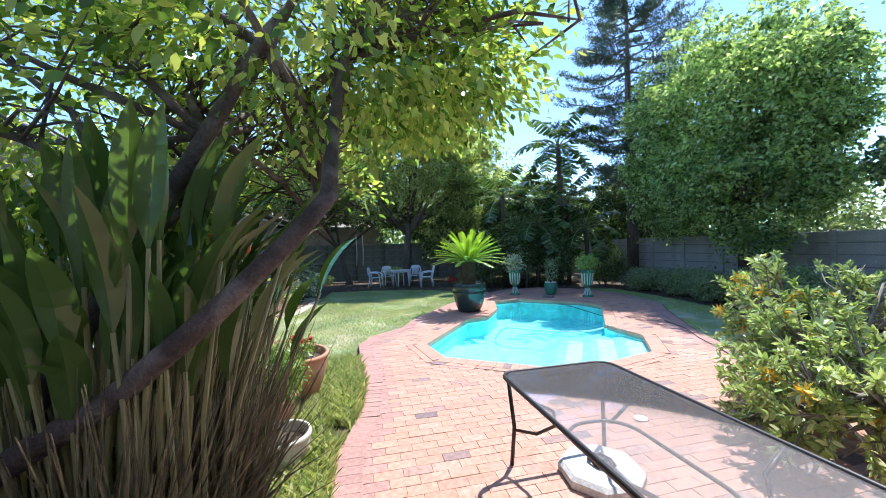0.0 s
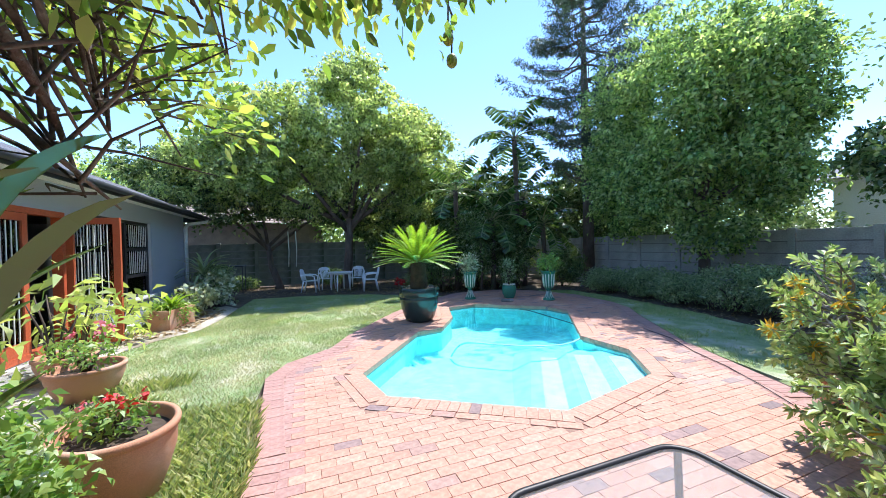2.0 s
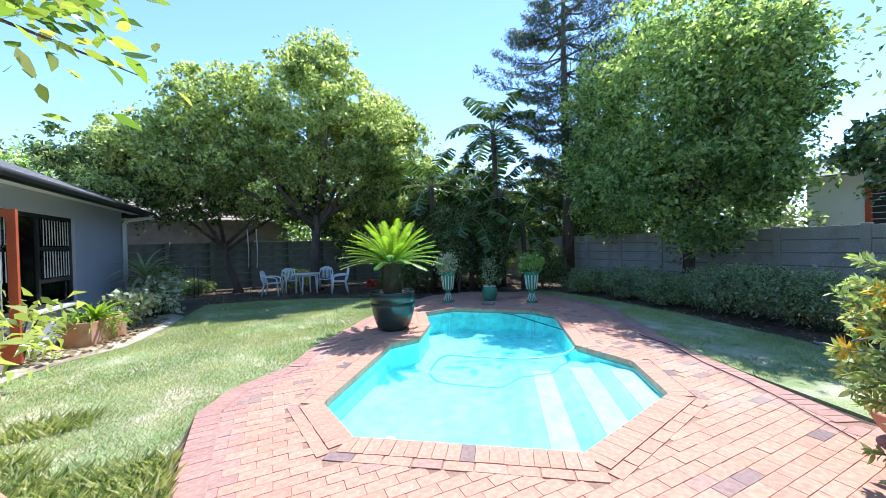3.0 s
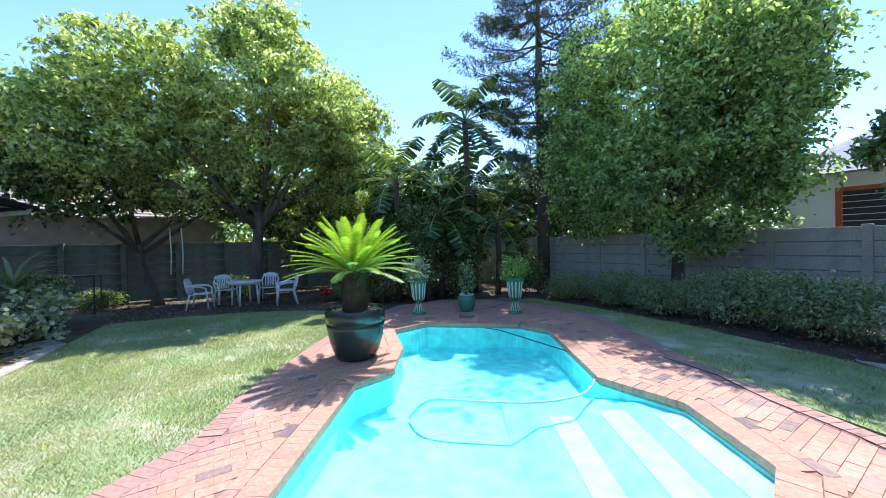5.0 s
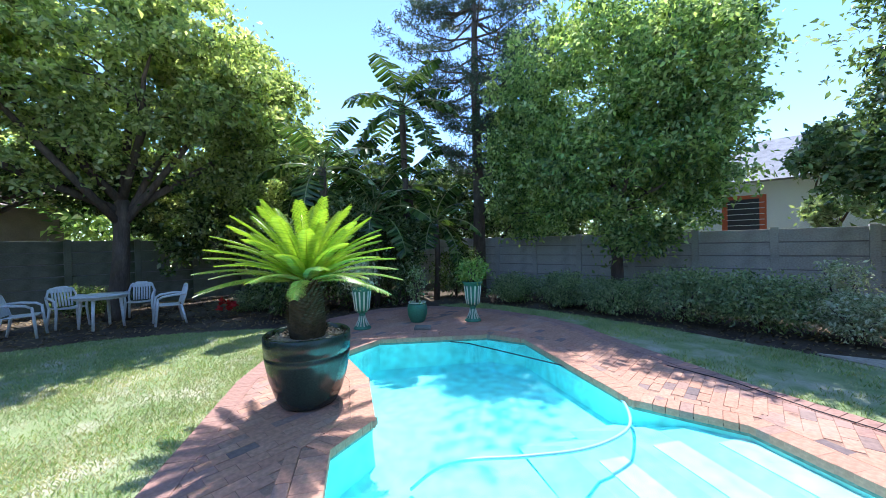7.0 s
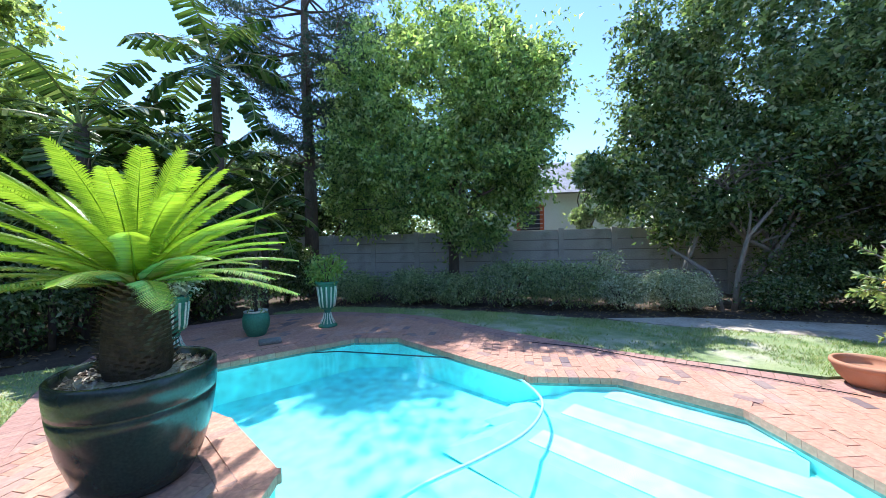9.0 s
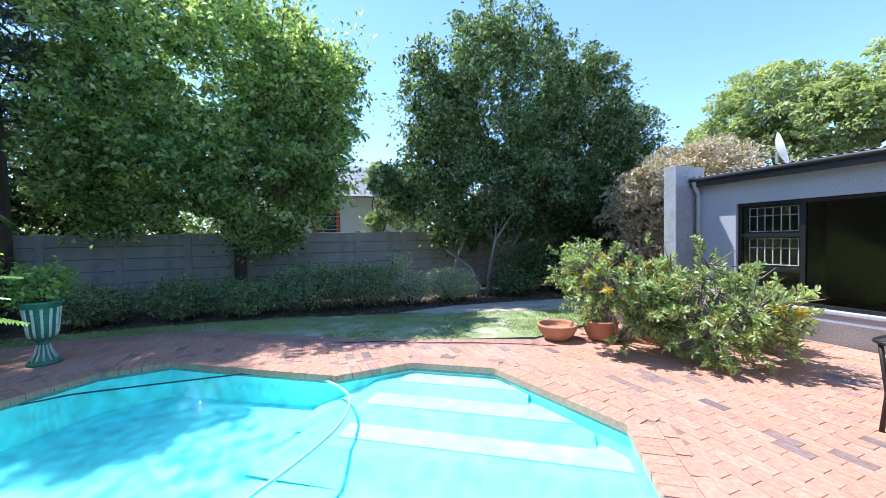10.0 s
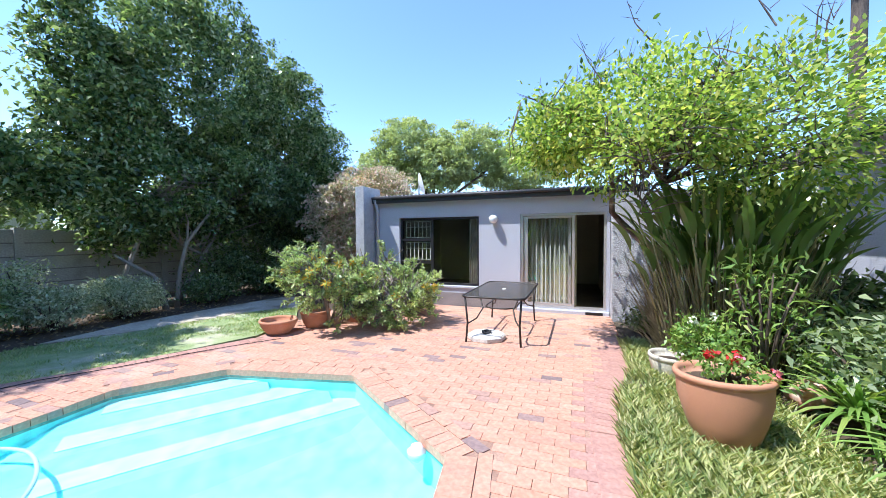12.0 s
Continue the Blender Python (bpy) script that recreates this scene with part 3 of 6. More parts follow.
# steps run parallel to the slanted side at the shallow end
sC, sD = Vector((-4.61, 4.33)), Vector((-5.47, 4.93))
along = (sD - sC).normalized()
inw = Vector((-along.y, along.x))
if inw.dot(Vector((-7, 3)) - sC) < 0:
    inw = -inw


def strip(d0, d1, far):
    """The part of the pool between two distances from the slanted side, up to a length along it."""
    pts = [Vector(p) for p in POOL]
    for way, d, keep in ((inw, d0, 1), (inw, d1, -1), (along, far, -1)):
        out = []
        for p, q in zip(pts, pts[1:] + pts[:1]):
            a, b = ((p - sC).dot(way) - d) * keep, ((q - sC).dot(way) - d) * keep
            if a >= 0:
                out.append(p)
            if a * b < 0:
                out.append(p.lerp(q, a / (a - b)))
        pts = out
    return [(p.x, p.y) for i, p in enumerate(pts) if (p - pts[i - 1]).length > 0.002]


for d0, d1, z, w0, w1, far in STEPS:
    bm = sheet(bmesh.new(), strip(d0, d1, far + 0.3), z, thick=0.14)
    for vt in bm.verts:
        rel = Vector((vt.co.x, vt.co.y)) - sC
        if vt.co.z < z - 0.05:
            vt.co.xy += inw * (0.30 if rel.dot(inw) > d1 - 0.01 else 0) + along * (0.35 if rel.dot(along) > far + 0.29 else 0)
    body = part("pool_step", bm, POOL_PLASTER, pool, "plastered pool step")
    # thin white slab paints the sunlit band onto each tread
    part("tread", sheet(bmesh.new(), strip(w0, w1, far), z + 0.010, thick=0.008), SUNLIT_TREAD, body, "step tread with sunlight put into its white colour")

wsheet = part("pool_water", sheet(bmesh.new(), grown(POOL, 0.008), WATER_Z), WATER, None, "clear turquoise pool water with faint ripples", kind="structure")


# ---- boundary walls of precast panels ----
def panel_wall(name, label, x0, y0, x1, y1, height, pitch, mat):
    root = tagged(empty(name, x0, y0, 0, math.degrees(math.atan2(y1 - y0, x1 - x0))), label, "wall", kind="structure")
    length = math.hypot(x1 - x0, y1 - y0)
    n = round(length / pitch)
    step, rows = length / n, 6
    h = height / rows
    post = cube(-0.075, -0.085, -0.05, 0.075, 0.085, height + 0.03, 0.010)
    part("backing", cube(0, -0.006, 0, length, 0.006, height - 0.01), PLINTH, root)
    post_me = link_bm("post", post, mat)
    slab = cube(0.05, -0.030, 0.012, step - 0.05, 0.030, h - 0.012, 0.010)
    slab_me = link_bm("panel", slab, mat)
    for i in range(n + 1):
        o = post_me if i == 0 else new("post", post_me.data)
        o.parent = root
        o.location = (i * step, 0, 0)
    for i in range(n):
        for j in range(rows):
            o = slab_me if i == j == 0 else new("panel", slab_me.data)
            o.parent = root
            o.location = (i * step, 0.004 * ((i * 7 + j * 3) % 3 - 1), j * h)
    return root


panel_wall("wall_north", "grey precast concrete panel garden wall, weathered", -19.6, 11.72, 6.4, 11.72, 1.82, 1.47, CONCRETE)
# the west wall takes the concrete darkened for tree shade
panel_wall("wall_west", "precast concrete panel wall behind the trees, their shade darkened into its colour", -19.6, -6.0, -19.6, 11.7, 1.95, 1.47, CONCRETE_SHADED)
panel_wall("wall_east", "grey precast concrete panel wall behind the bed", 6.4, 5.4, 6.4, 11.7, 1.82, 1.47, CONCRETE)


# ---- house with the sliding door ----
def wall_with_holes(name, label, axis, at, thick, a0, a1, z0, z1, holes, mat):
    """A wall along x or y; at is its outer face, thick its depth behind it. Holes: (a0, z0, a1, z1)."""
    bm = bmesh.new()
    cuts_a = sorted({a0, a1, *[h[0] for h in holes], *[h[2] for h in holes]})
    cuts_z = sorted({z0, z1, *[h[1] for h in holes], *[h[3] for h in holes]})
    for p, q in zip(cuts_a, cuts_a[1:]):
        for r, s in zip(cuts_z, cuts_z[1:]):
            ca, cz = (p + q) / 2, (r + s) / 2
            if any(h[0] < ca < h[2] and h[1] < cz < h[3] for h in holes):
                continue
            if axis == 'y':
                box(bm, min(at, at + thick), p, r, max(at, at + thick), q, s)
            else:
                box(bm, p, min(at, at + thick), r, q, max(at, at + thick), s)
    bmesh.ops.remove_doubles(bm, verts=bm.verts, dist=1e-4)
    seen = {}
    for f in bm.faces:
        seen.setdefault(tuple(round(v, 3) for v in f.calc_center_median()), []).append(f)
    bmesh.ops.delete(bm, geom=[f for fs in seen.values() if len(fs) > 1 for f in fs], context='FACES')
    return tagged(part(name, bm, mat, None, kind="structure"), label, "wall")


FX = 0.10
WIN = (2.42, 0.46, 4.42, 2.05)
DOOR = (-0.20, 0.07, 1.50, 2.07)
wall_with_holes("wall_house", "smooth grey painted plaster house wall", 'y', FX, 0.22, -0.262, 5.08, -0.05, 2.52, [WIN, DOOR], WALL_GREY)
part("plinth", cube(FX - 0.02, 1.56, -0.04, FX - 0.003, 5.06, 0.30, 0.003), PLINTH, None, "darker grey plinth below the window", kind="structure")
part("pier", cube(-0.42, 5.085, -0.05, 0.34, 5.32, 2.80, 0.015), ROUGHCAST, None, "pale roughcast end wall of the house", kind="structure")
part("fin_wall", cube(-0.26, -4.0, -0.05, 0.34, -0.27, 2.40, 0.02), ROUGHCAST, None, "grey roughcast projecting wall beside the sliding door", kind="structure")
part("doorstep", cube(-0.02, -0.25, -0.04, FX + 0.2, 1.55, 0.066, 0.008), WALL_GREY, None, "low painted door threshold", kind="structure")
vent = tagged(empty("air_vent", -0.026, 0.03, 0.035), "dark slotted air vent grille below the door", "vent")
part("frame", cube(-0.004, -0.16, -0.028, 0.004, 0.16, 0.028, 0.002), FASCIA, vent)
for i in range(4):
    part("slat", cube(-0.010, -0.15, -0.022 + i * 0.012, -0.005, 0.15, -0.014 + i * 0.012), FRAME_BRONZE, vent)

# room behind
part("room_floor", cube(0.32, -0.26, -0.04, 4.6, 5.08, 0.05), ROOM_FLOOR, None, "dark carpet in the bedroom", kind="structure")
part("room_wall", cube(4.6, -0.4, -0.04, 4.75, 5.3, 2.52), ROOM, None, "plain back wall of the room", kind="structure")
part("room_wall", cube(0.35, 5.085, -0.04, 4.6, 5.3, 2.52), ROOM, None, "plain side wall of the room", kind="structure")
part("room_wall", cube(0.35, -0.45, -0.04, 4.6, -0.27, 2.52), ROOM, None, "plain side wall of the room", kind="structure")
part("ceiling", cube(0.325, -0.262, 2.40, 4.6, 5.08, 2.46), ROOM, None, "plain white room ceiling", kind="structure")

# roof: low corrugated sheet
roof = tagged(empty("house_roof", 0, 0, 0), "low corrugated metal roof with a charcoal fascia", "roof", kind="structure")
bm = bmesh.new()
ny = 300
lo = [bm.verts.new((-0.10, -0.9 + 5.95 * i / ny, 2.575 + 0.012 * math.sin(i * math.pi / 2.5))) for i in range(ny + 1)]
hi = [bm.verts.new((4.8, -0.9 + 5.95 * i / ny, 2.86 + 0.012 * math.sin(i * math.pi / 2.5))) for i in range(ny + 1)]
for i in range(ny):
    bm.faces.new((lo[i], hi[i], hi[i + 1], lo[i + 1]))
part("roof_sheet", bm, ROOF, roof)
part("fascia", cube(-0.06, -0.9, 2.41, -0.03, 5.08, 2.555, 0.004), FASCIA, roof)
part("gutter", tube(bmesh.new(), [(-0.095, -0.9, 2.53), (-0.095, 5.06, 2.53)], 0.035, 8), FASCIA, roof, smooth=True)
part("soffit", cube(-0.028, -0.9, 2.42, FX - 0.003, 5.08, 2.435), FASCIA, roof)
part("downpipe", tube(bmesh.new(), [(-0.08, 5.0, 2.5), (-0.04, 5.0, 2.40), (0.05, 5.0, 2.28), (0.055, 5.0, 0.02)], 0.035, 8), WALL_GREY, roof, smooth=True)

# wall lamp
lamp = tagged(empty("wall_lamp", FX, 2.07, 1.97), "round white opal globe lamp on the wall", "lamp")
part("globe", lathe(bmesh.new(), [(0.02, -0.085), (0.06, -0.075), (0.09, -0.035), (0.098, 0.0), (0.09, 0.04), (0.06, 0.075), (0.02, 0.09)], 20), WHITE_PLASTIC, lamp, smooth=True).location = (-0.10, 0, 0)
part("base", tube(bmesh.new(), [(-0.03, 0, 0), (0.0, 0, 0)], 0.05, 12), WHITE_PLASTIC, lamp)


# sliding door: fixed glass leaf, trellis gate and curtain behind, open right half
def frame_bars(bm, x, y0, z0, y1, z1, w, d):
    box(bm, x, y0, z0, x + d, y0 + w, z1)
    box(bm, x, y1 - w, z0, x + d, y1, z1)
    box(bm, x, y0 + w, z0, x + d, y1 - w, z0 + w)
    box(bm, x, y0 + w, z1 - w, x + d, y1 - w, z1)
    return bm


y0, z0, y1, z1 = DOOR
door = tagged(empty("door_1", FX + 0.05, 0, 0), "aluminium sliding glass door, standing half open", "door", kind="structure")
part("door_frame", frame_bars(bmesh.new(), -0.03, y0 + .002, z0 + .002, y1 - .002, z1 - .002, 0.045, 0.12), FRAME_ALU, door)
leaf = part("door_leaf", frame_bars(bmesh.new(), 0.045, 0.47, z0 + 0.05, y1 - 0.05, z1 - 0.05, 0.055, 0.035), FRAME_ALU, door)
part("glass_pane", cube(0.06, 0.526, z0 + 0.106, 0.066, y1 - 0.106, z1 - 0.106), GLASS, leaf).visible_shadow = False
part("door_handle", cube(0.015, 0.485, 0.98, 0.044, 0.505, 1.18, 0.006), BLACK, leaf, "black pull handle")
leaf2 = part("door_leaf", frame_bars(bmesh.new(), 0.005, 0.40, z0 + 0.05, 1.40, z1 - 0.05, 0.05, 0.032), FRAME_ALU, door)
part("glass_pane", cube(0.018, 0.452, z0 + 0.102, 0.024, 1.348, z1 - 0.102), GLASS, leaf2).visible_shadow = False
gate = tagged(empty("trellis_gate", FX + 0.16, 0, 0), "white folding trellis security gate behind the glass door", "gate")
for i in range(12):
    yy = 0.42 + i * 0.094
    part("upright", cube(0, yy - 0.011, 0.09, 0.016, yy + 0.011, 2.03), WHITE_PAINT, gate)
for zz in (0.28, 1.02, 1.76):
    for i in range(11):
        for s in (1, -1):
            yy = 0.42 + i * 0.094
            part("lattice_bar", tube(bmesh.new(), [(0.02, yy, zz - 0.07 * s), (0.02, yy + 0.094, zz + 0.07 * s)], 0.006, 4), WHITE_PAINT, gate)
curt = bmesh.new()
row0, row1 = [], []
for i in range(121):
    yy = 0.36 + 1.14 * i / 120
    xx = 0.34 + 0.03 * math.sin(i * 0.75) + 0.012 * math.sin(i * 1.9)
    row0.append(curt.verts.new((xx, yy, 0.08)))
    row1.append(curt.verts.new((xx, yy, 2.10)))
for i in range(120):
    curt.faces.new((row0[i], row0[i + 1], row1[i + 1], row1[i]))
tagged(part("curtain", curt, CURTAIN, None, smooth=True), "pale sheer curtain hanging in folds behind the door", "curtain")

# window: two small opening lights with bars, one large pane
y0, z0, y1, z1 = WIN
win = tagged(empty("window_1", FX + 0.06, 0, 0), "dark bronze aluminium window with one large pane", "window", kind="structure")
part("window_frame", frame_bars(bmesh.new(), 0, y0 + .002, z0 + .002, y1 - .002, z1 - .002, 0.05, 0.07), FRAME_BRONZE, win)
part("mullion", cube(0.004, 3.55, z0 + .052, 0.066, 3.61, z1 - .052), FRAME_BRONZE, win)
for zz in (0.98, 1.52):
    part("transom", cube(0.004, 3.612, zz - 0.03, 0.066, y1 - 0.054, zz + 0.03), FRAME_BRONZE, win)
part("pane", cube(0.03, y0 + 0.053, z0 + 0.053, 0.036, 3.549, z1 - 0.053), GLASS, win).visible_shadow = False
for a, b in ((z0 + .053, .949), (1.011, 1.489), (1.551, z1 - .053)):
    part("pane", cube(0.03, 3.612, a, 0.036, y1 - 0.054, b), GLASS, win).visible_shadow = False
for a, b in ((1.05, 1.46), (1.58, 1.96)):
    for i in range(7):
        yy = 3.66 + i * 0.105
        part("burglar_bar", cube(0.075, yy - 0.006, a, 0.087, yy + 0.006, b), WHITE_PAINT, win)
    for zz in (a, (a + b) / 2 + 0.06, b):
        part("burglar_bar", cube(0.076, 3.65, zz - 0.006, 0.086, 4.30, zz + 0.006), WHITE_PAINT, win)
part("window_sill", cube(-0.09, y0 - 0.05, z0 - 0.05, -0.0, y1 + 0.05, z0 - 0.005, 0.006), WALL_GREY, win)
drape = bmesh.new()
row0, row1 = [], []
for i in range(31):
    yy, xx = 2.46 + 0.27 * i / 30, 0.40 + 0.022 * math.sin(i * 1.25)
    row0.append(drape.verts.new((xx, yy, 0.44)))
    row1.append(drape.verts.new((xx, yy, 2.10)))
for i in range(30):
    drape.faces.new((row0[i], row0[i + 1], row1[i + 1], row1[i]))
tagged(part("curtain", drape, CURTAIN_BROWN, None, smooth=True), "brown curtain drawn to one side behind the window", "curtain")

# ---- long house wing with the red doors ----
HY = -3.40
EAVE = 2.86
LONG_WIN = (-13.25, 0.55, -9.85, 2.42)
RED_OPEN = (-9.55, 0.10, -7.75, 2.36)
BACK_WIN = (-0.15, 1.25, 0.32, 2.20)
wall_with_holes("wall_wing", "grey painted plaster wall of the long house wing", 'x', HY, -0.22, -16.1, 1.2, -0.05, EAVE, [LONG_WIN, RED_OPEN], WALL_GREY)
wall_with_holes("wall_wing_end", "grey painted plaster end wall of the wing", 'y', -16.1, 0.22, -9.0, HY - 0.222, -0.05, EAVE, [], WALL_GREY)
part("room_floor", cube(-15.8, -8.0, -0.04, 1.0, HY - 0.22, 0.09), ROOM_FLOOR, None, "dark floor inside the wing", kind="structure")
part("room_wall", cube(-15.88, -8.15, -0.04, 1.0, -8.0, EAVE), ROOM, None, "plain back wall inside the wing", kind="structure")
part("room_wall", cube(1.0, -8.15, -0.04, 1.2, HY - 0.222, EAVE), ROOM, None, "plain end wall inside the wing", kind="structure")
part("ceiling", cube(-15.88, -8.0, 2.6, 1.0, HY - 0.222, 2.66), ROOM, None, "plain ceiling inside the wing", kind="structure")
part("patio_slab", cube(-11.4, HY + 0.003, -0.04, -6.2, HY + 0.55, 0.09, 0.01), CONCRETE, None, "low concrete slab in front of the red doors", kind="structure")
wing = tagged(empty("wing_roof", 0, 0, 0), "hipped grey tiled roof with dark eaves", "roof", kind="structure")
rb = bmesh.new()
x0, x1, yf, yb, rz, ez = -17.0, 1.6, HY + 0.55, -9.4, 4.3, EAVE + 0.02
rows, cols = 14, 90
ridge0, ridge1, ym = x0 + 2.6, x1 - 2.6, (yf + yb) / 2
quad_sets = [((x0, yf), (x1, yf), (ridge1, ym), (ridge0, ym)), ((x1, yb), (x0, yb), (ridge0, ym), (ridge1, ym)), ((x0, yb), (x0, yf), (ridge0, ym), (ridge0, ym)), ((x1, yf), (x1, yb), (ridge1, ym), (ridge1, ym))]
for a, b, c, d in quad_sets:
    for r in range(rows):
        f0, f1 = r / rows, (r + 1) / rows
        lift0 = 0.03
        P = lambda s, f, up: rb.verts.new((a[0] + (b[0] - a[0]) * s + ((d[0] - a[0]) * (1 - s) + (c[0] - b[0]) * s) * f, a[1] + (b[1] - a[1]) * s + ((d[1] - a[1]) * (1 - s) + (c[1] - b[1]) * s) * f, ez + (rz - ez) * f + up))
        rb.faces.new((P(0, f0, lift0), P(1, f0, lift0), P(1, f1, 0.0), P(0, f1, 0.0)))
        rb.faces.new((P(0, f0, 0), P(1, f0, 0), P(1, f0, lift0), P(0, f0, lift0)))
part("roof_tiles", rb, TILE, wing)
part("fascia", cube(x0 + 0.02, yf - 0.03, EAVE - 0.13, x1, yf + 0.0, EAVE + 0.03, 0.004), FASCIA, wing)
part("gutter", tube(bmesh.new(), [(x0, yf + 0.05, EAVE - 0.03), (x1, yf + 0.05, EAVE - 0.03)], 0.06, 8), FASCIA, wing, smooth=True)
part("fascia", cube(x0, yb, EAVE - 0.13, x0 + 0.018, yf - 0.03, EAVE + 0.03), FASCIA, wing)
part("soffit", cube(x0 + 0.02, HY + 0.003, EAVE - 0.03, x1, yf - 0.032, EAVE - 0.012), WHITE_PAINT, wing)
part("downpipe", tube(bmesh.new(), [(-16.6, HY + 0.6, EAVE - 0.05), (-16.6, HY + 0.55, EAVE - 0.16), (-16.15, HY + 0.12, EAVE - 0.28), (-16.05, HY + 0.07, EAVE - 0.4), (-16.05, HY + 0.07, 0.02)], 0.06, 8), WHITE_PAINT, wing, "white downpipe with a swan neck", smooth=True)


def frame_x(bm, y, x0, z0, x1, z1, w, d):
    box(bm, x0, y - d, z0, x0 + w, y, z1)
    box(bm, x1 - w, y - d, z0, x1, y, z1)
    box(bm, x0 + w, y - d, z0, x1 - w, y, z0 + w)
    box(bm, x0 + w, y - d, z1 - w, x1 - w, y, z1)
    return bm


x0, z0, x1, z1 = LONG_WIN
win2 = tagged(empty("window_2", 0, HY - 0.06, 0), "dark framed window with barred opening lights", "window", kind="structure")
part("window_frame", frame_x(bmesh.new(), 0, x0 + .002, z0 + .002, x1 - .002, z1 - .002, 0.07, 0.08), FRAME_BRONZE, win2)
part("mullion", cube(-12.02, -0.07, z0 + .07, -11.94, -0.008, z1 - .07), FRAME_BRONZE, win2)
for zz in (1.08, 1.74):
    part("transom", cube(x0 + .07, -0.07, zz - 0.035, -12.022, -0.008, zz + 0.035), FRAME_BRONZE, win2)
part("pane", cube(x0 + .07, -0.045, z0 + .07, -12.022, -0.04, z1 - .07), GLASS, win2).visible_shadow = False
part("pane", cube(-11.938, -0.045, z0 + .07, x1 - .07, -0.04, z1 - .07), GLASS, win2).visible_shadow = False
for a, b in ((1.15, 1.68), (1.80, 2.32)):
    for i in range(10):
        part("burglar_bar", cube(x0 + 0.15 + i * 0.105, -0.006, a, x0 + 0.162 + i * 0.105, 0.004, b), WHITE_PAINT, win2)
        part("burglar_bar", cube(-11.0 + i * 0.105, -0.006, a, -10.988 + i * 0.105, 0.004, b), WHITE_PAINT, win2)
part("window_sill", cube(x0 - 0.05, 0.003, z0 - 0.06, x1 + 0.05, 0.16, z0 - 0.005, 0.008), WHITE_PAINT, win2)

x0, z0, x1, z1 = RED_OPEN
door2 = tagged(empty("door_2", 0, HY, 0), "red painted wooden patio doors, one leaf standing open", "door", kind="structure")
part("door_frame", frame_x(bmesh.new(), 0.01, x0 + .002, z0 + .002, x1 - .002, z1 - .002, 0.09, 0.14), RED_PAINT, door2)


def red_leaf(x, y, rz):
    leaf = part("door_leaf", frame_x(bmesh.new(), 0.02, 0, 0.11, 0.82, 2.26, 0.11, 0.04), RED_PAINT, door2)
    leaf.matrix_local = pose(x, y, 0, 0, 0, rz)
    part("rail", cube(0.111, -0.018, 0.222, 0.709, 0.018, 0.38), RED_PAINT, leaf)
    part("glass_pane", cube(0.111, -0.003, 0.382, 0.709, 0.003, 2.148), GLASS, leaf).visible_shadow = False
    for i in range(5):
        part("burglar_bar", cube(0.2 + i * 0.1, 0.006, 0.39, 0.212 + i * 0.1, 0.016, 2.14), WHITE_PAINT, leaf)
    return leaf


red_leaf(x0 + 0.06, 0.05, 78)
red_leaf(x1 - 0.92, -0.02, 0)
win3 = tagged(empty("window_3", 0, HY + 0.003, 0), "small dark hooded window in the wing wall", "window", kind="structure")
part("window_frame", frame_x(bmesh.new(), 0.05, BACK_WIN[0], BACK_WIN[1], BACK_WIN[2], BACK_WIN[3], 0.05, 0.05), FRAME_BRONZE, win3)
part("pane", cube(BACK_WIN[0] + .05, 0.0, BACK_WIN[1] + .05, BACK_WIN[2] - .05, 0.02, BACK_WIN[3] - .05), FRAME_BRONZE, win3)
part("hood", cube(BACK_WIN[0] - .04, 0.0, BACK_WIN[3] + .004, BACK_WIN[2] + .04, 0.22, BACK_WIN[3] + .06, 0.01), FRAME_BRONZE, win3)
part("porch_post", cube(-0.80, HY + 0.3, -0.04, -0.66, HY + 0.44, EAVE - 0.035, 0.008), WHITE_PAINT, None, "white square porch post", kind="structure")

# ---- neighbouring houses over the walls ----
nb = tagged(empty("neighbour_house", -4.6, 16.2, 0), "white neighbouring house with a red-framed barred window", "house")
part("wall", cube(-3.0, 0, -0.05, 3.2, 5, 3.45), NEIGHBOUR, nb)
rb = bmesh.new()
v = [rb.verts.new(p) for p in ((-3.5, -0.5, 3.40), (3.7, -0.5, 3.40), (3.7, 5.5, 3.40), (-3.5, 5.5, 3.40), (-0.8, 2.5, 5.2), (1.2, 2.5, 5.2))]
for f in ((0, 1, 5, 4), (1, 2, 5), (2, 3, 4, 5), (3, 0, 4), (3, 2, 1, 0)):
    rb.faces.new([v[i] for i in f])
part("roof", rb, TILE, nb)
w = part("window", cube(-1.75, -0.03, 1.6, -0.63, -0.004, 3.0), RED_PAINT, nb, "red window frame")
part("pane", cube(-1.60, -0.038, 1.72, -0.80, -0.031, 2.88), FRAME_BRONZE, w)
for i in range(6):
    part("burglar_bar", cube(-1.62, -0.06, 1.84 + i * 0.18, -0.68, -0.045, 1.86 + i * 0.18), WHITE_PAINT, w)
nb2 = tagged(empty("neighbour_house", -22.6, -2.6, 0), "low brick-coloured neighbouring house with a tiled roof", "house")
part("wall", cube(-5, -4, -0.05, 0.6, 4, 3.0), surface("brown_wall", (0.2, 0.16, 0.13), (0.27, 0.22, 0.18)), nb2)
rb = bmesh.new()
for r in range(12):
    f0, f1 = r / 12, (r + 1) / 12
    vs = [rb.verts.new((1.1 - 3.2 * f, yy, 3.0 + 1.5 * f + up)) for f, up, yy in ((f0, .03, -4.5), (f0, .03, 4.5), (f1, 0, 4.5), (f1, 0, -4.5))]
    rb.faces.new(vs)
    rb.faces.new([rb.verts.new((1.1 - 3.2 * f0, yy, 3.0 + 1.5 * f0 + up)) for up, yy in ((0, -4.5), (0, 4.5), (.03, 4.5), (.03, -4.5))])
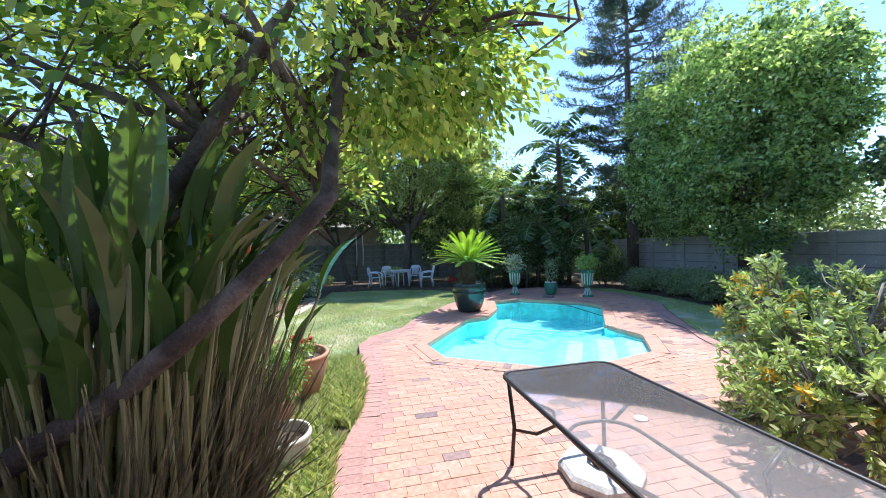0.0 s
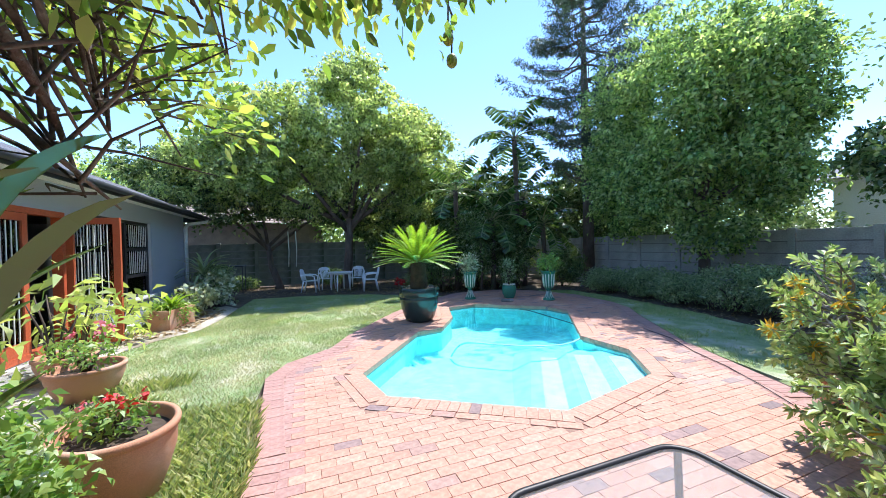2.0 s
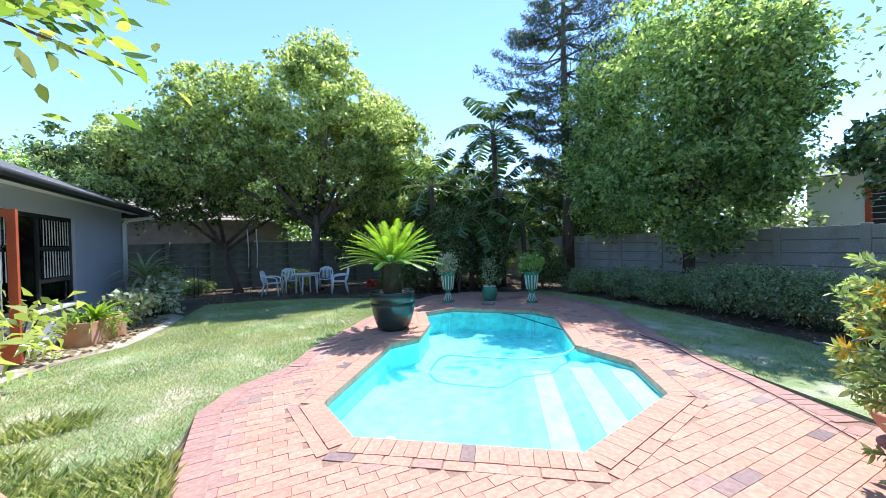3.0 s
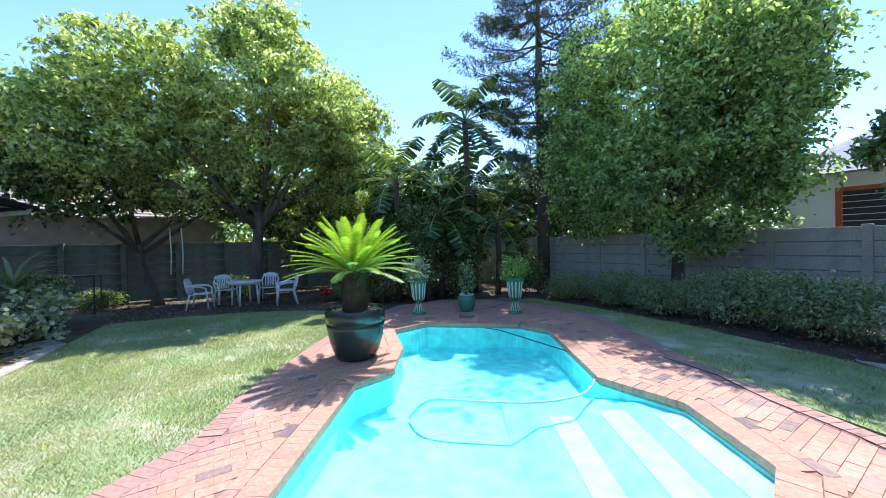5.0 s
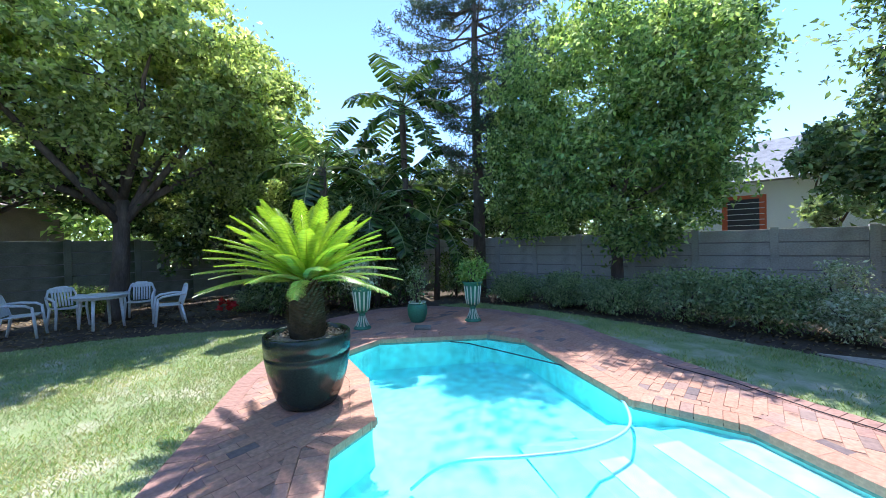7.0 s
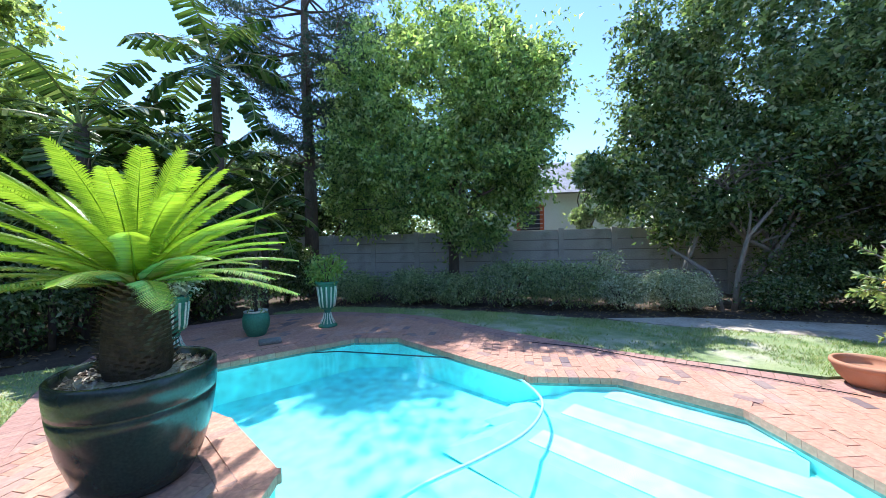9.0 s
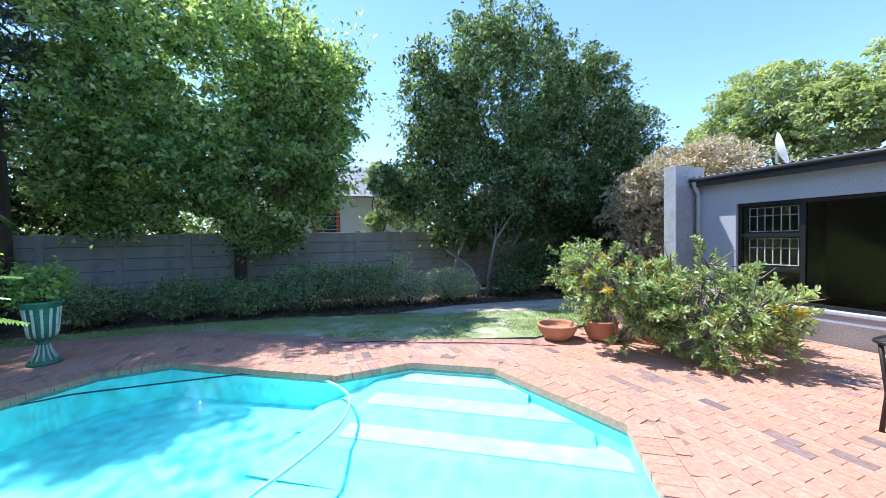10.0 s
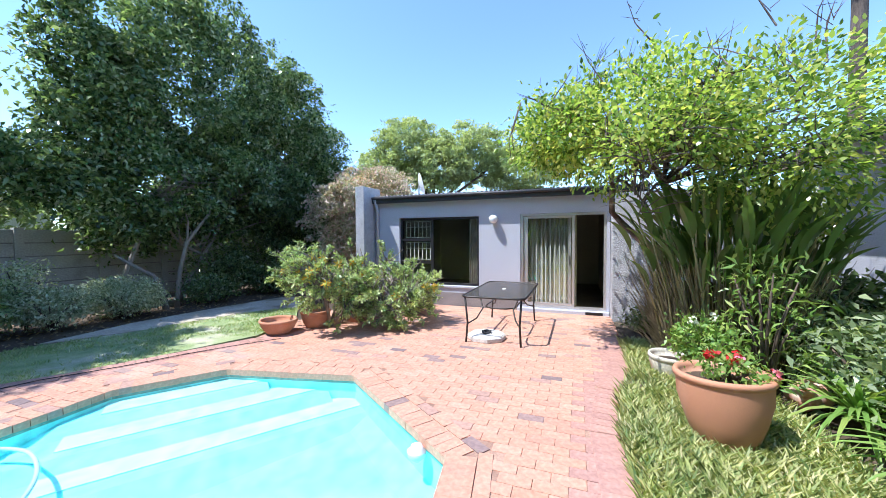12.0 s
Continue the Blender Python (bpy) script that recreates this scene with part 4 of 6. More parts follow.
part("roof", rb, TILE_RED, nb2)

# ---- trees ----
tree("tree", "tall dense glossy green tree hanging over the garden wall", (-8.2, 10.9, 0), [((-8.6, 10.7, 5.4), (3.1, 2.4, 3.0)), ((-6.4, 10.2, 5.2), (1.6, 1.9, 1.9)), ((-10.6, 10.9, 4.4), (1.6, 1.7, 2.2)), ((-8.2, 10.3, 3.3), (2.4, 1.7, 1.5)), ((-6.6, 10.3, 3.5), (1.2, 1.5, 1.2)), ((-6.4, 10.6, 2.8), (1.0, 1.0, 0.9)), ((-10.8, 11.0, 2.6), (1.4, 1.0, 0.9)), ((-7.7, 10.4, 1.9), (1.0, 0.7, 0.8))], 0.16, 9, 5400, 22, 0.13, LEAF_A, BARK, 0.24, 0.55, 0.38, 0.5)
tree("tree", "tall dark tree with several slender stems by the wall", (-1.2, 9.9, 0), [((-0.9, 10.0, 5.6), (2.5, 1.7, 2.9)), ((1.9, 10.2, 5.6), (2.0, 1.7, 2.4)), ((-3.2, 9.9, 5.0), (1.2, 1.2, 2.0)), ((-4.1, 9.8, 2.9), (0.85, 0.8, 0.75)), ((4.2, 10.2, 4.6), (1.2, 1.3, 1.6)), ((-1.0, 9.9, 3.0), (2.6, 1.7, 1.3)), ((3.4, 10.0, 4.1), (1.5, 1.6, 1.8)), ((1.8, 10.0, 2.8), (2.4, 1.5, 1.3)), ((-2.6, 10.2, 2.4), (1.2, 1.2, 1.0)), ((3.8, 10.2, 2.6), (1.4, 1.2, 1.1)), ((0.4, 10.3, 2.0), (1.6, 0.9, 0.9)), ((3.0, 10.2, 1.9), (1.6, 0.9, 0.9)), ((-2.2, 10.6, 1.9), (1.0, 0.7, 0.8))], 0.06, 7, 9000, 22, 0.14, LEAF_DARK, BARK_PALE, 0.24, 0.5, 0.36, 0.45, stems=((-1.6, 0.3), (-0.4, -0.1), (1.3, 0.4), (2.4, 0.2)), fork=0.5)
tree("tree", "broad spreading shade tree over the white table set", (-17.2, 2.1, 0), [((-16.8, 2.4, 6.4), (3.0, 3.2, 2.3)), ((-16.6, -1.6, 4.9), (2.0, 2.2, 1.5)), ((-16.6, 5.3, 5.4), (1.8, 1.8, 1.9)), ((-16.8, 2.5, 8.3), (1.6, 1.7, 1.4)), ((-15.6, 3.8, 5.0), (1.6, 1.8, 1.2)), ((-15.0, 3.2, 5.9), (1.4, 1.8, 1.2)), ((-16.8, -0.8, 6.2), (2.0, 2.0, 1.8)), ((-17.0, -3.0, 4.6), (1.8, 1.6, 1.5)), ((-17.0, 5.0, 6.2), (1.8, 1.6, 1.6)), ((-17.4, 0.5, 4.0), (2.2, 3.2, 1.2)), ((-17.8, 4.6, 3.4), (1.6, 2.2, 1.6)), ((-17.0, 5.5, 3.8), (1.4, 1.6, 1.2))], 0.20, 9, 7600, 22, 0.145, LEAF_B, BARK, 0.27, 0.55, 0.36, 0.5, bough=0.75)
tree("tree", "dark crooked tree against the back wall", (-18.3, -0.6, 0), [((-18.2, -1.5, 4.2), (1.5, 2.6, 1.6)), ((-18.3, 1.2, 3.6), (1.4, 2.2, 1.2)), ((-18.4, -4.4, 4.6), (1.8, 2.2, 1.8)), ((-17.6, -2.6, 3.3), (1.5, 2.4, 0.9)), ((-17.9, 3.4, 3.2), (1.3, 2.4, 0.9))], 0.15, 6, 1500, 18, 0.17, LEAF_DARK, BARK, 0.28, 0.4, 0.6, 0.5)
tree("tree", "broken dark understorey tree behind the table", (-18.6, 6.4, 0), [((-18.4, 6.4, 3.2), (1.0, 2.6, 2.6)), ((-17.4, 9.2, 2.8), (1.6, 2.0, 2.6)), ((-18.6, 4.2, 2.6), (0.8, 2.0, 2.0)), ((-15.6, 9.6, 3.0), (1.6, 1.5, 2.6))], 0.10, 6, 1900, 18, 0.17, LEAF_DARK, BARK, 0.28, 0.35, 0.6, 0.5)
tree("tree", "rounded grey-green tree behind the house roof", (15.5, 9.0, 0), [((15.5, 11.4, 7.4), (3.4, 3.2, 2.4)), ((16.5, 7.4, 7.1), (3.2, 3.2, 2.2)), ((14.6, 9.0, 6.2), (2.4, 2.4, 1.8)), ((17.5, 4.2, 5.9), (3.0, 3.0, 1.8)), ((14.2, 13.0, 6.0), (2.0, 2.0, 1.6))], 0.28, 8, 4200, 18, 0.20, LEAF_GREY, BARK, 0.2, 0.8, 0.6, 0.5, bough=1.0)
bou = tree("bougainvillea", "rambling bougainvillea with faded pink bracts", (3.6, 7.6, 0), [((3.4, 7.4, 2.6), (2.2, 1.5, 1.5)), ((1.6, 7.2, 2.0), (1.3, 1.1, 1.3)), ((5.2, 8.0, 3.0), (1.8, 1.5, 1.4)), ((2.6, 6.3, 2.9), (1.6, 0.9, 1.0)), ((1.1, 6.6, 2.6), (0.9, 0.8, 0.8)), ((1.2, 6.6, 1.2), (1.0, 0.9, 1.1))], 0.07, 8, 3200, 18, 0.10, LEAF_PINK, BARK, 0.18, 0.5, 0.6, 0.5, category="climber", bough=0.55)
tree("tree", "airy dark tree behind the garden wall", (-4.0, 13.5, 0), [((-4.2, 13.3, 3.7), (0.4, 0.5, 0.6)), ((-3.5, 13.4, 2.8), (0.7, 0.7, 0.8)), ((-4.3, 13.2, 2.2), (0.3, 0.4, 0.4))], 0.06, 5, 420, 16, 0.15, LEAF_SHRUB, BARK, 0.2, 0.4, 0.6, 0.45, bough=0.45)
blobs = [((x, 15.6 + 0.8 * math.sin(x * 3.1), 2.0 + 0.7 * math.sin(x * 1.7)), (1.5, 1.2, 1.9)) for x in (-21, -19, -17, -15.2, -13.2, -11.4, -9.6, -8.4)]
blobs += [((-2.4 + 1.5 * i, 13.6 + 0.4 * math.sin(i * 1.9), 2.2 + 0.5 * math.sin(i * 2.1)), (1.1, 1.0, 1.9)) for i in range(8)]
blobs += [((1.6 + 1.9 * i, 13.8 + 0.6 * math.sin(i * 2.3), 2.4 + 0.6 * math.sin(i * 1.3)), (1.6, 1.3, 2.2)) for i in range(6)]
pts, out, _ = crown_points(blobs, 3600, 16, 0.3, 0.4)
tagged(quads_mesh("far_hedge", leaf_quads(pts, 0.2, 0.5, 0.5, out), LEAF_SHRUB), "dense neighbouring greenery beyond the garden wall", "hedge", kind="stuff")
blobs = [((-24.5 + 0.8 * math.sin(y * 1.3), y, 3.6 + 0.9 * math.sin(y * 0.8)), (2.0, 2.0, 3.4)) for y in (5, 8, 11, 14)] + [((-27, y, 4.6), (2.2, 2.6, 2.6)) for y in (-10, -6.5, -3, 1)] + [((-21.4, y, 2.4), (1.0, 1.4, 2.0)) for y in (2.6, 4.4, 6.2, 8.2, 10.2)]
pts, out, _ = crown_points(blobs, 2700, 16, 0.35, 0.5)
tagged(quads_mesh("far_hedge", leaf_quads(pts, 0.26, 0.5, 0.5, out), LEAF_A), "dense trees beyond the back wall", "hedge", kind="stuff")


tree("tree", "dark neighbouring tree behind the corner of the garden wall", (-13.8, 13.6, 0), [((-13.4, 13.4, 3.4), (2.4, 1.0, 2.0)), ((-16.6, 13.2, 3.2), (2.0, 1.2, 2.6)), ((-11.2, 13.4, 2.6), (1.4, 0.9, 1.4))], 0.12, 6, 1900, 18, 0.17, LEAF_DARK, BARK, 0.28, 0.35, 0.6, 0.5)


# tall conifer with tiers of drooping branches
def conifer(x, y, h):
    root = tagged(empty("conifer", x, y, 0), "tall sparse dark conifer with tiered branches", "tree")
    part("trunk", tube(bmesh.new(), [(0, 0, -0.1), (0.02, 0.03, 3), (-0.03, 0, 7), (0.03, 0, h)], [0.24, 0.19, 0.14, 0.03], 10), BARK, root, smooth=True)
    cen = []
    z = 4.2
    while z < h - 0.3:
        for k in range(5):
            br = bmesh.new()
            a = random.random() * 6.283
            ln = (3.0 if z < 9 else 3.0 * (h - z) / (h - 9) + 0.3) * random.uniform(0.45, 1.1) * (0.6 if z < 5.5 else 1)
            d = Vector((math.cos(a), math.sin(a), 0))
            bend = lambda s: Vector((0, 0, z)) + d * ln * s + Vector((0, 0, -0.3 * ln * s + 0.5 * ln * s * s))
            tube(br, [bend(s) for s in (0, 0.35, 0.7, 1)], [0.045, 0.03, 0.018, 0.006], 5)
            for s in np.linspace(0.35, 1.0, 8):
                p = bend(float(s))
                side = Vector((-d.y, d.x, 0))
                for sgn in (-1, 1):
                    e = p + side * sgn * 0.5 * (1.15 - float(s) * 0.6) + d * 0.25 + Vector((0, 0, random.uniform(0.0, 0.2)))
                    tube(br, [p, e], [0.011, 0.004], 3, False)
                    for u in np.linspace(0.35, 1.0, 4):
                        cen.append(p.lerp(e, float(u)))
            part("branch", br, BARK, root, kind="stuff")
        z += random.uniform(0.45, 0.7)
    cen = np.array([tuple(c) for c in cen])
    pts = np.repeat(cen, 10, 0) + rng.normal(size=(len(cen) * 10, 3)) * 0.06
    quads_mesh("needles", leaf_quads(pts, 0.17, 0.16, 0.1), NEEDLE, root)


conifer(-12.7, 11.0, 12.6)


leaner = tagged(empty("bare_sapling", -2.3, 9.2, 0), "leaning pale forked sapling with bare limbs", "tree")
part("trunk", tube(bmesh.new(), [(0, 0, -0.1), (-0.1, 0.0, 0.4), (-0.25, 0, 0.75), (-0.9, 0.1, 1.25)], [0.07, 0.06, 0.05, 0.025], 8), BARK_PALE, leaner, smooth=True)
part("trunk", tube(bmesh.new(), [(0.25, 0.05, -0.1), (0.35, 0.05, 0.8), (0.5, 0.0, 1.5), (1.0, -0.1, 2.2), (1.1, -0.1, 2.5)], [0.055, 0.05, 0.042, 0.03, 0.01], 8), BARK_PALE, leaner, smooth=True)
part("limb", tube(bmesh.new(), [(0.5, 0.0, 1.5), (0.55, 0.0, 2.0), (0.4, 0.0, 2.5)], [0.03, 0.022, 0.008], 6), BARK_PALE, leaner, smooth=True)

# ---- plants with long blades ----
def blade_strip(spine, widths, fold=0.12, droop=None):
    """A long leaf: two strips folded along the spine; spine is a list of points."""
    out = []
    sp = [Vector(p) for p in spine]
    left, right = [], []
    for i, p in enumerate(sp):
        d = (sp[min(i + 1, len(sp) - 1)] - sp[max(i - 1, 0)]).normalized()
        side = d.cross(Vector((0, 0, 1)))
        if side.length < 0.15:
            side = Vector((1, 0, 0)).cross(d)
        side.normalize()
        n = side.cross(d)
        left.append(p + side * widths[i] + n * widths[i] * fold)
        right.append(p - side * widths[i] + n * widths[i] * fold)
    return sp, left, right


def add_blade(bm, spine, widths, fold=0.25, twist=0.0):
    sp, l, r = blade_strip(spine, widths, fold)
    vs = [[bm.verts.new(c) for c in row] for row in (sp, l, r)]
    for i in range(len(sp) - 1):
        bm.faces.new((vs[0][i], vs[0][i + 1], vs[1][i + 1], vs[1][i]))
        bm.faces.new((vs[0][i], vs[2][i], vs[2][i + 1], vs[0][i + 1]))


def paddle(bm_leaf, bm_stalk, base, lean, az, stalk, blade, width, tear=False):
    """A paddle leaf on a stalk, as on a bird-of-paradise plant."""
    d = Vector((math.cos(az), math.sin(az), 0))
    base = Vector(base)
    top = base + d * math.sin(lean) * stalk + Vector((0, 0, math.cos(lean) * stalk))
    mid = base.lerp(top, 0.5) - d * 0.04 * stalk + Vector((0, 0, 0.03 * stalk))
    tube(bm_stalk, [base, mid, top], [0.016, 0.013, 0.009], 5)
    pts = []
    ln = lean
    p = top.copy()
    for i in range(8):
        pts.append(p.copy())
        ln += random.uniform(0.03, 0.16)
        p = p + (d * math.sin(ln) + Vector((0, 0, math.cos(ln)))) * blade / 7
    prof = (0.12, 0.62, 0.92, 1.0, 0.95, 0.78, 0.48, 0.04)
    add_blade(bm_leaf, pts, [width * 0.5 * k for k in prof], random.uniform(0.3, 0.9))


def strelitzia(x, y, spread, count, height, label):
    root = tagged(empty("strelitzia", x, y, 0), label, "plant")
    dry = bmesh.new()
    for i in range(count):
        a = random.random() * 6.283
        r = spread * math.sqrt(random.random())
        b = (min(r * math.cos(a) * 0.9, 0.42 if i % 7 else 1), r * math.sin(a), 0)
        lean = random.uniform(0.02, 0.36 if math.cos(a) < 0.3 else 0.16)
        lf, st = bmesh.new(), bmesh.new()
        paddle(lf, st, b, lean, a + random.uniform(-0.6, 0.6), height * random.uniform(0.5, 0.95), random.uniform(0.42, 0.70), random.uniform(0.06, 0.135))
        part("leaf", lf, STREL, part("stalk", st, STREL_STALK, root))
    for i in range(count * 4):
        a = random.random() * 6.283
        r = spread * (0.4 + 0.6 * random.random())
        b = Vector((r * math.cos(a), r * math.sin(a), 0))
        e = b + Vector((math.cos(a) * random.uniform(0.1, 0.6), math.sin(a) * random.uniform(0.1, 0.6), random.uniform(0.4, 1.3)))
        tube(dry, [b, b.lerp(e, 0.5) + Vector((0, 0, 0.08)), e], [0.008, 0.006, 0.002], 4)
    part("dry_stalk_tangle", dry, surface("straw_stalk", (0.08, 0.07, 0.035), (0.36, 0.29, 0.17), 8, 0.7, 60, 0.2), root, "dry brown stalks", kind="stuff")
    return root


strelitzia(-2.30, -1.40, 0.75, 260, 1.90, "dense clump of strelitzia with grey-green paddle leaves")


def wild_banana(x, y, h, n, size):
    root = tagged(empty("wild_banana", x, y, 0), "tall wild banana with torn drooping leaves", "palm")
    part("trunk", tube(bmesh.new(), [(0, 0, -0.05), (0.06, 0.02, h * 0.5), (0, 0, h)], [0.10, 0.08, 0.10], 9), BARK, root, smooth=True)
    lf, st = bmesh.new(), bmesh.new()
    for i in range(n):
        a = 2.399 * i + random.random() * 0.4
        lean = 0.12 + 1.9 * i / n
        d = Vector((math.cos(a), math.sin(a), 0))
        p = Vector((0, 0, h - 0.1))
        pts, ln = [], lean
        for k in range(15):
            pts.append(p.copy())
            p = p + (d * math.sin(ln) + Vector((0, 0, math.cos(ln)))) * size / 14
            ln += 0.10
        tube(st, pts, [0.03 * (1 - k / 18) for k in range(15)], 5)
        side = Vector((-d.y, d.x, 0))
        for k in range(4, 14):
            w = size * 0.2 * math.sin(math.pi * (k - 3) / 11.5) ** 0.6
            for s in (-1, 1):
                for j in range(2):
                    q0 = pts[k].lerp(pts[k + 1], j * 0.5)
                    q1 = pts[k].lerp(pts[k + 1], j * 0.5 + random.uniform(0.42, 0.50))
                    dr = Vector((0, 0, -random.uniform(0.1, 0.7) * w))
                    vs = [lf.verts.new(v) for v in (q0, q0 + side * s * w + dr, q1 + side * s * w * 0.96 + dr + d * 0.03, q1)]
                    lf.faces.new(vs)
    part("leaves", lf, STREL, root)
    part("leaf_ribs", st, STREL_STALK, root)


for px, py, ph, n, sz in ((-13.2, 8.0, 5.7, 15, 1.9), (-13.9, 5.8, 3.7, 13, 1.8), (-13.3, 7.0, 2.6, 16, 1.8), (-12.8, 8.9, 2.4, 14, 1.6), (-14.6, 7.0, 3.6, 15, 1.8), (-13.6, 8.6, 3.5, 14, 1.7)):
    wild_banana(px, py, ph, n, sz)


def spiky(name, label, x, y, z, n, length, width, mat, droop=1.1, lift=0.3, parent=None):
    root = parent or tagged(empty(name, x, y, z), label, "plant")
    lf = bmesh.new()
    for i in range(n):
        a, ln = random.random() * 6.283, random.uniform(lift * 0.3, lift + 0.6)
        d, p, pts = Vector((math.cos(a), math.sin(a), 0)), Vector((0, 0, 0.0)), []
        L = length * random.uniform(0.7, 1.1)
        for k in range(6):
            pts.append(p.copy())
            p = p + (d * math.sin(ln) + Vector((0, 0, math.cos(ln)))) * L / 5
            ln += droop / 5 * random.uniform(0.7, 1.3)
        add_blade(lf, pts, [width * 0.5 * k for k in (0.7, 1, 0.95, 0.75, 0.45, 0.03)], 0.3)
    part("leaves", lf, mat, root)
    return root


for dx, dy, zz in ((-13.6, 5.1, 2.0), (-13.9, 4.4, 1.4), (-12.9, 6.3, 1.7)):
    r = spiky("dracaena", "spiky dark dracaena on a bare stem", dx, dy, 0, 1, 0.1, 0.01, LEAF_DARK)
    part("stem", tube(bmesh.new(), [(0, 0, -0.03), (0.05, 0, zz * 0.5), (0, 0, zz)], [0.05, 0.04, 0.035], 7), BARK, r, smooth=True)
    c = spiky("", "", 0, 0, 0, 70, 0.75, 0.05, LEAF_DARK, 1.4, 0.9, r)
    [ch for ch in r.children if ch.name.startswith("leaves")][-1].location = (0, 0, zz)

# ---- shrubs along the beds ----
for bx, by, br_, bh, n, lf, mt, lab in (
        (-10.6, 9.8, 0.75, 0.75, 1500, 0.10, LEAF_SHRUB, "low leafy shrub in the shaded bed"), (-9.2, 9.9, 0.8, 0.8, 1500, 0.10, LEAF_SHRUB, "low leafy shrub in the shaded bed"),
        (-7.9, 9.6, 0.85, 0.75, 1700, 0.09, LEAF_SHRUB, "low leafy shrub in the shaded bed"), (-6.6, 9.5, 0.85, 1.0, 1700, 0.10, LEAF_SHRUB, "rounded dark green shrub in the bed"),
        (-5.4, 9.4, 0.85, 1.05, 1700, 0.10, LEAF_SHRUB, "rounded dark green shrub in the bed"), (-4.3, 9.0, 0.55, 0.75, 1300, 0.08, LEAF_VARI, "variegated shrub catching the sun"),
        (-3.2, 9.2, 0.8, 0.8, 2200, 0.08, LEAF_VARI, "dense low mounded shrub with pale-edged leaves"), (-4.4, 9.6, 0.35, 1.25, 500, 0.09, LEAF_VARI, "upright variegated shrub in sun"),
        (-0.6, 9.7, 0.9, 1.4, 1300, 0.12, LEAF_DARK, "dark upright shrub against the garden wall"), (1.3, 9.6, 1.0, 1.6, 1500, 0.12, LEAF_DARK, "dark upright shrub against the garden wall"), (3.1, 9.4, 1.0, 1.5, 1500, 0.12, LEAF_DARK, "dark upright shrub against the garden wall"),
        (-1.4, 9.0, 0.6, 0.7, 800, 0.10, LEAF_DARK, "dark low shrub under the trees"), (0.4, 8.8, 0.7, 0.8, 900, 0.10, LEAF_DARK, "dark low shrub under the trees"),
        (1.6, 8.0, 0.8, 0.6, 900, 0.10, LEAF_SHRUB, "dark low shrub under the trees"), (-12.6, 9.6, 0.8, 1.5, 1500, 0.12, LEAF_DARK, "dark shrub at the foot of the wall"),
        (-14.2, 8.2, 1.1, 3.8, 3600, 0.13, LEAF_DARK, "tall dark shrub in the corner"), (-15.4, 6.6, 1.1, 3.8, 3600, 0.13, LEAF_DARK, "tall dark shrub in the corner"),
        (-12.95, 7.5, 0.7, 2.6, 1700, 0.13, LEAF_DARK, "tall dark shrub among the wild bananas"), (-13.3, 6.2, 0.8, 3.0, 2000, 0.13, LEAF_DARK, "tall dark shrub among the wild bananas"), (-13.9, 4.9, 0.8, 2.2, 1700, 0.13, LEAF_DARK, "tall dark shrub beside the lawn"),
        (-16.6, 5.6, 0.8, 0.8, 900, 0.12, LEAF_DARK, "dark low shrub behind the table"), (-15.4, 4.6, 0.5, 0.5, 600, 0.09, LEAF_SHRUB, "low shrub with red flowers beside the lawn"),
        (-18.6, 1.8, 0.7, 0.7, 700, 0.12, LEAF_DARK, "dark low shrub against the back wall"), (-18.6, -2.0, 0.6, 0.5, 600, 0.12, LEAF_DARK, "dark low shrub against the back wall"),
        
        (-11.2, -2.4, 0.5, 0.55, 500, 0.10, LEAF_ROSE, "loose green shrub in the sandy bed"), (-15.2, -2.4, 0.6, 1.2, 900, 0.12, LEAF_SHRUB, "leafy shrub at the house corner")):
    bush("shrub", lab, bx, by, br_, bh, n * 4, lf * 0.68, mt, group="shrubs of the beds")


for bx, by, br_, bh in ((-14.3, -2.1, 0.75, 1.05), (-13.3, -2.0, 0.5, 0.75), (-12.4, -2.3, 0.5, 0.8)):
    bush("geranium", "straggly geranium with pale round leaves beside the house", bx, by, br_, bh, 420, 0.10, LEAF_VARI, group="geraniums by the house", aspect=0.85, hollow=0.2, twigs=9)


# ---- lemon tree over the path ----
def leaf_hex(centres, size, aspect=0.5, up=0.4, outward=None, droop=0.15):
    """A six-cornered pointed leaf, bent along its length."""
    n = len(centres)
    axis = unit(n)
    if outward is not None:
        axis = axis * 0.7 + outward * 0.8
    axis[:, 2] -= droop
    axis /= np.linalg.norm(axis, axis=1, keepdims=True)
    nor = unit(n)
    nor[:, 2] = np.abs(nor[:, 2]) + up
    side = np.cross(axis, nor)
    side /= np.linalg.norm(side, axis=1, keepdims=True) + 1e-9
    nor = np.cross(side, axis)
    s = size * rng.uniform(0.6, 1.25, size=(n, 1))
    w = s * aspect * 0.5
    bend = rng.uniform(-0.05, 0.2, size=(n, 1)) * s
    return np.stack([centres, centres + axis * s * 0.3 - side * w + nor * bend * 0.5, centres + axis * s * 0.68 - side * w * 0.8 + nor * bend * 0.4, centres + axis * s - nor * bend,
                     centres + axis * s * 0.68 + side * w * 0.8 + nor * bend * 0.4, centres + axis * s * 0.3 + side * w + nor * bend * 0.5], 1)


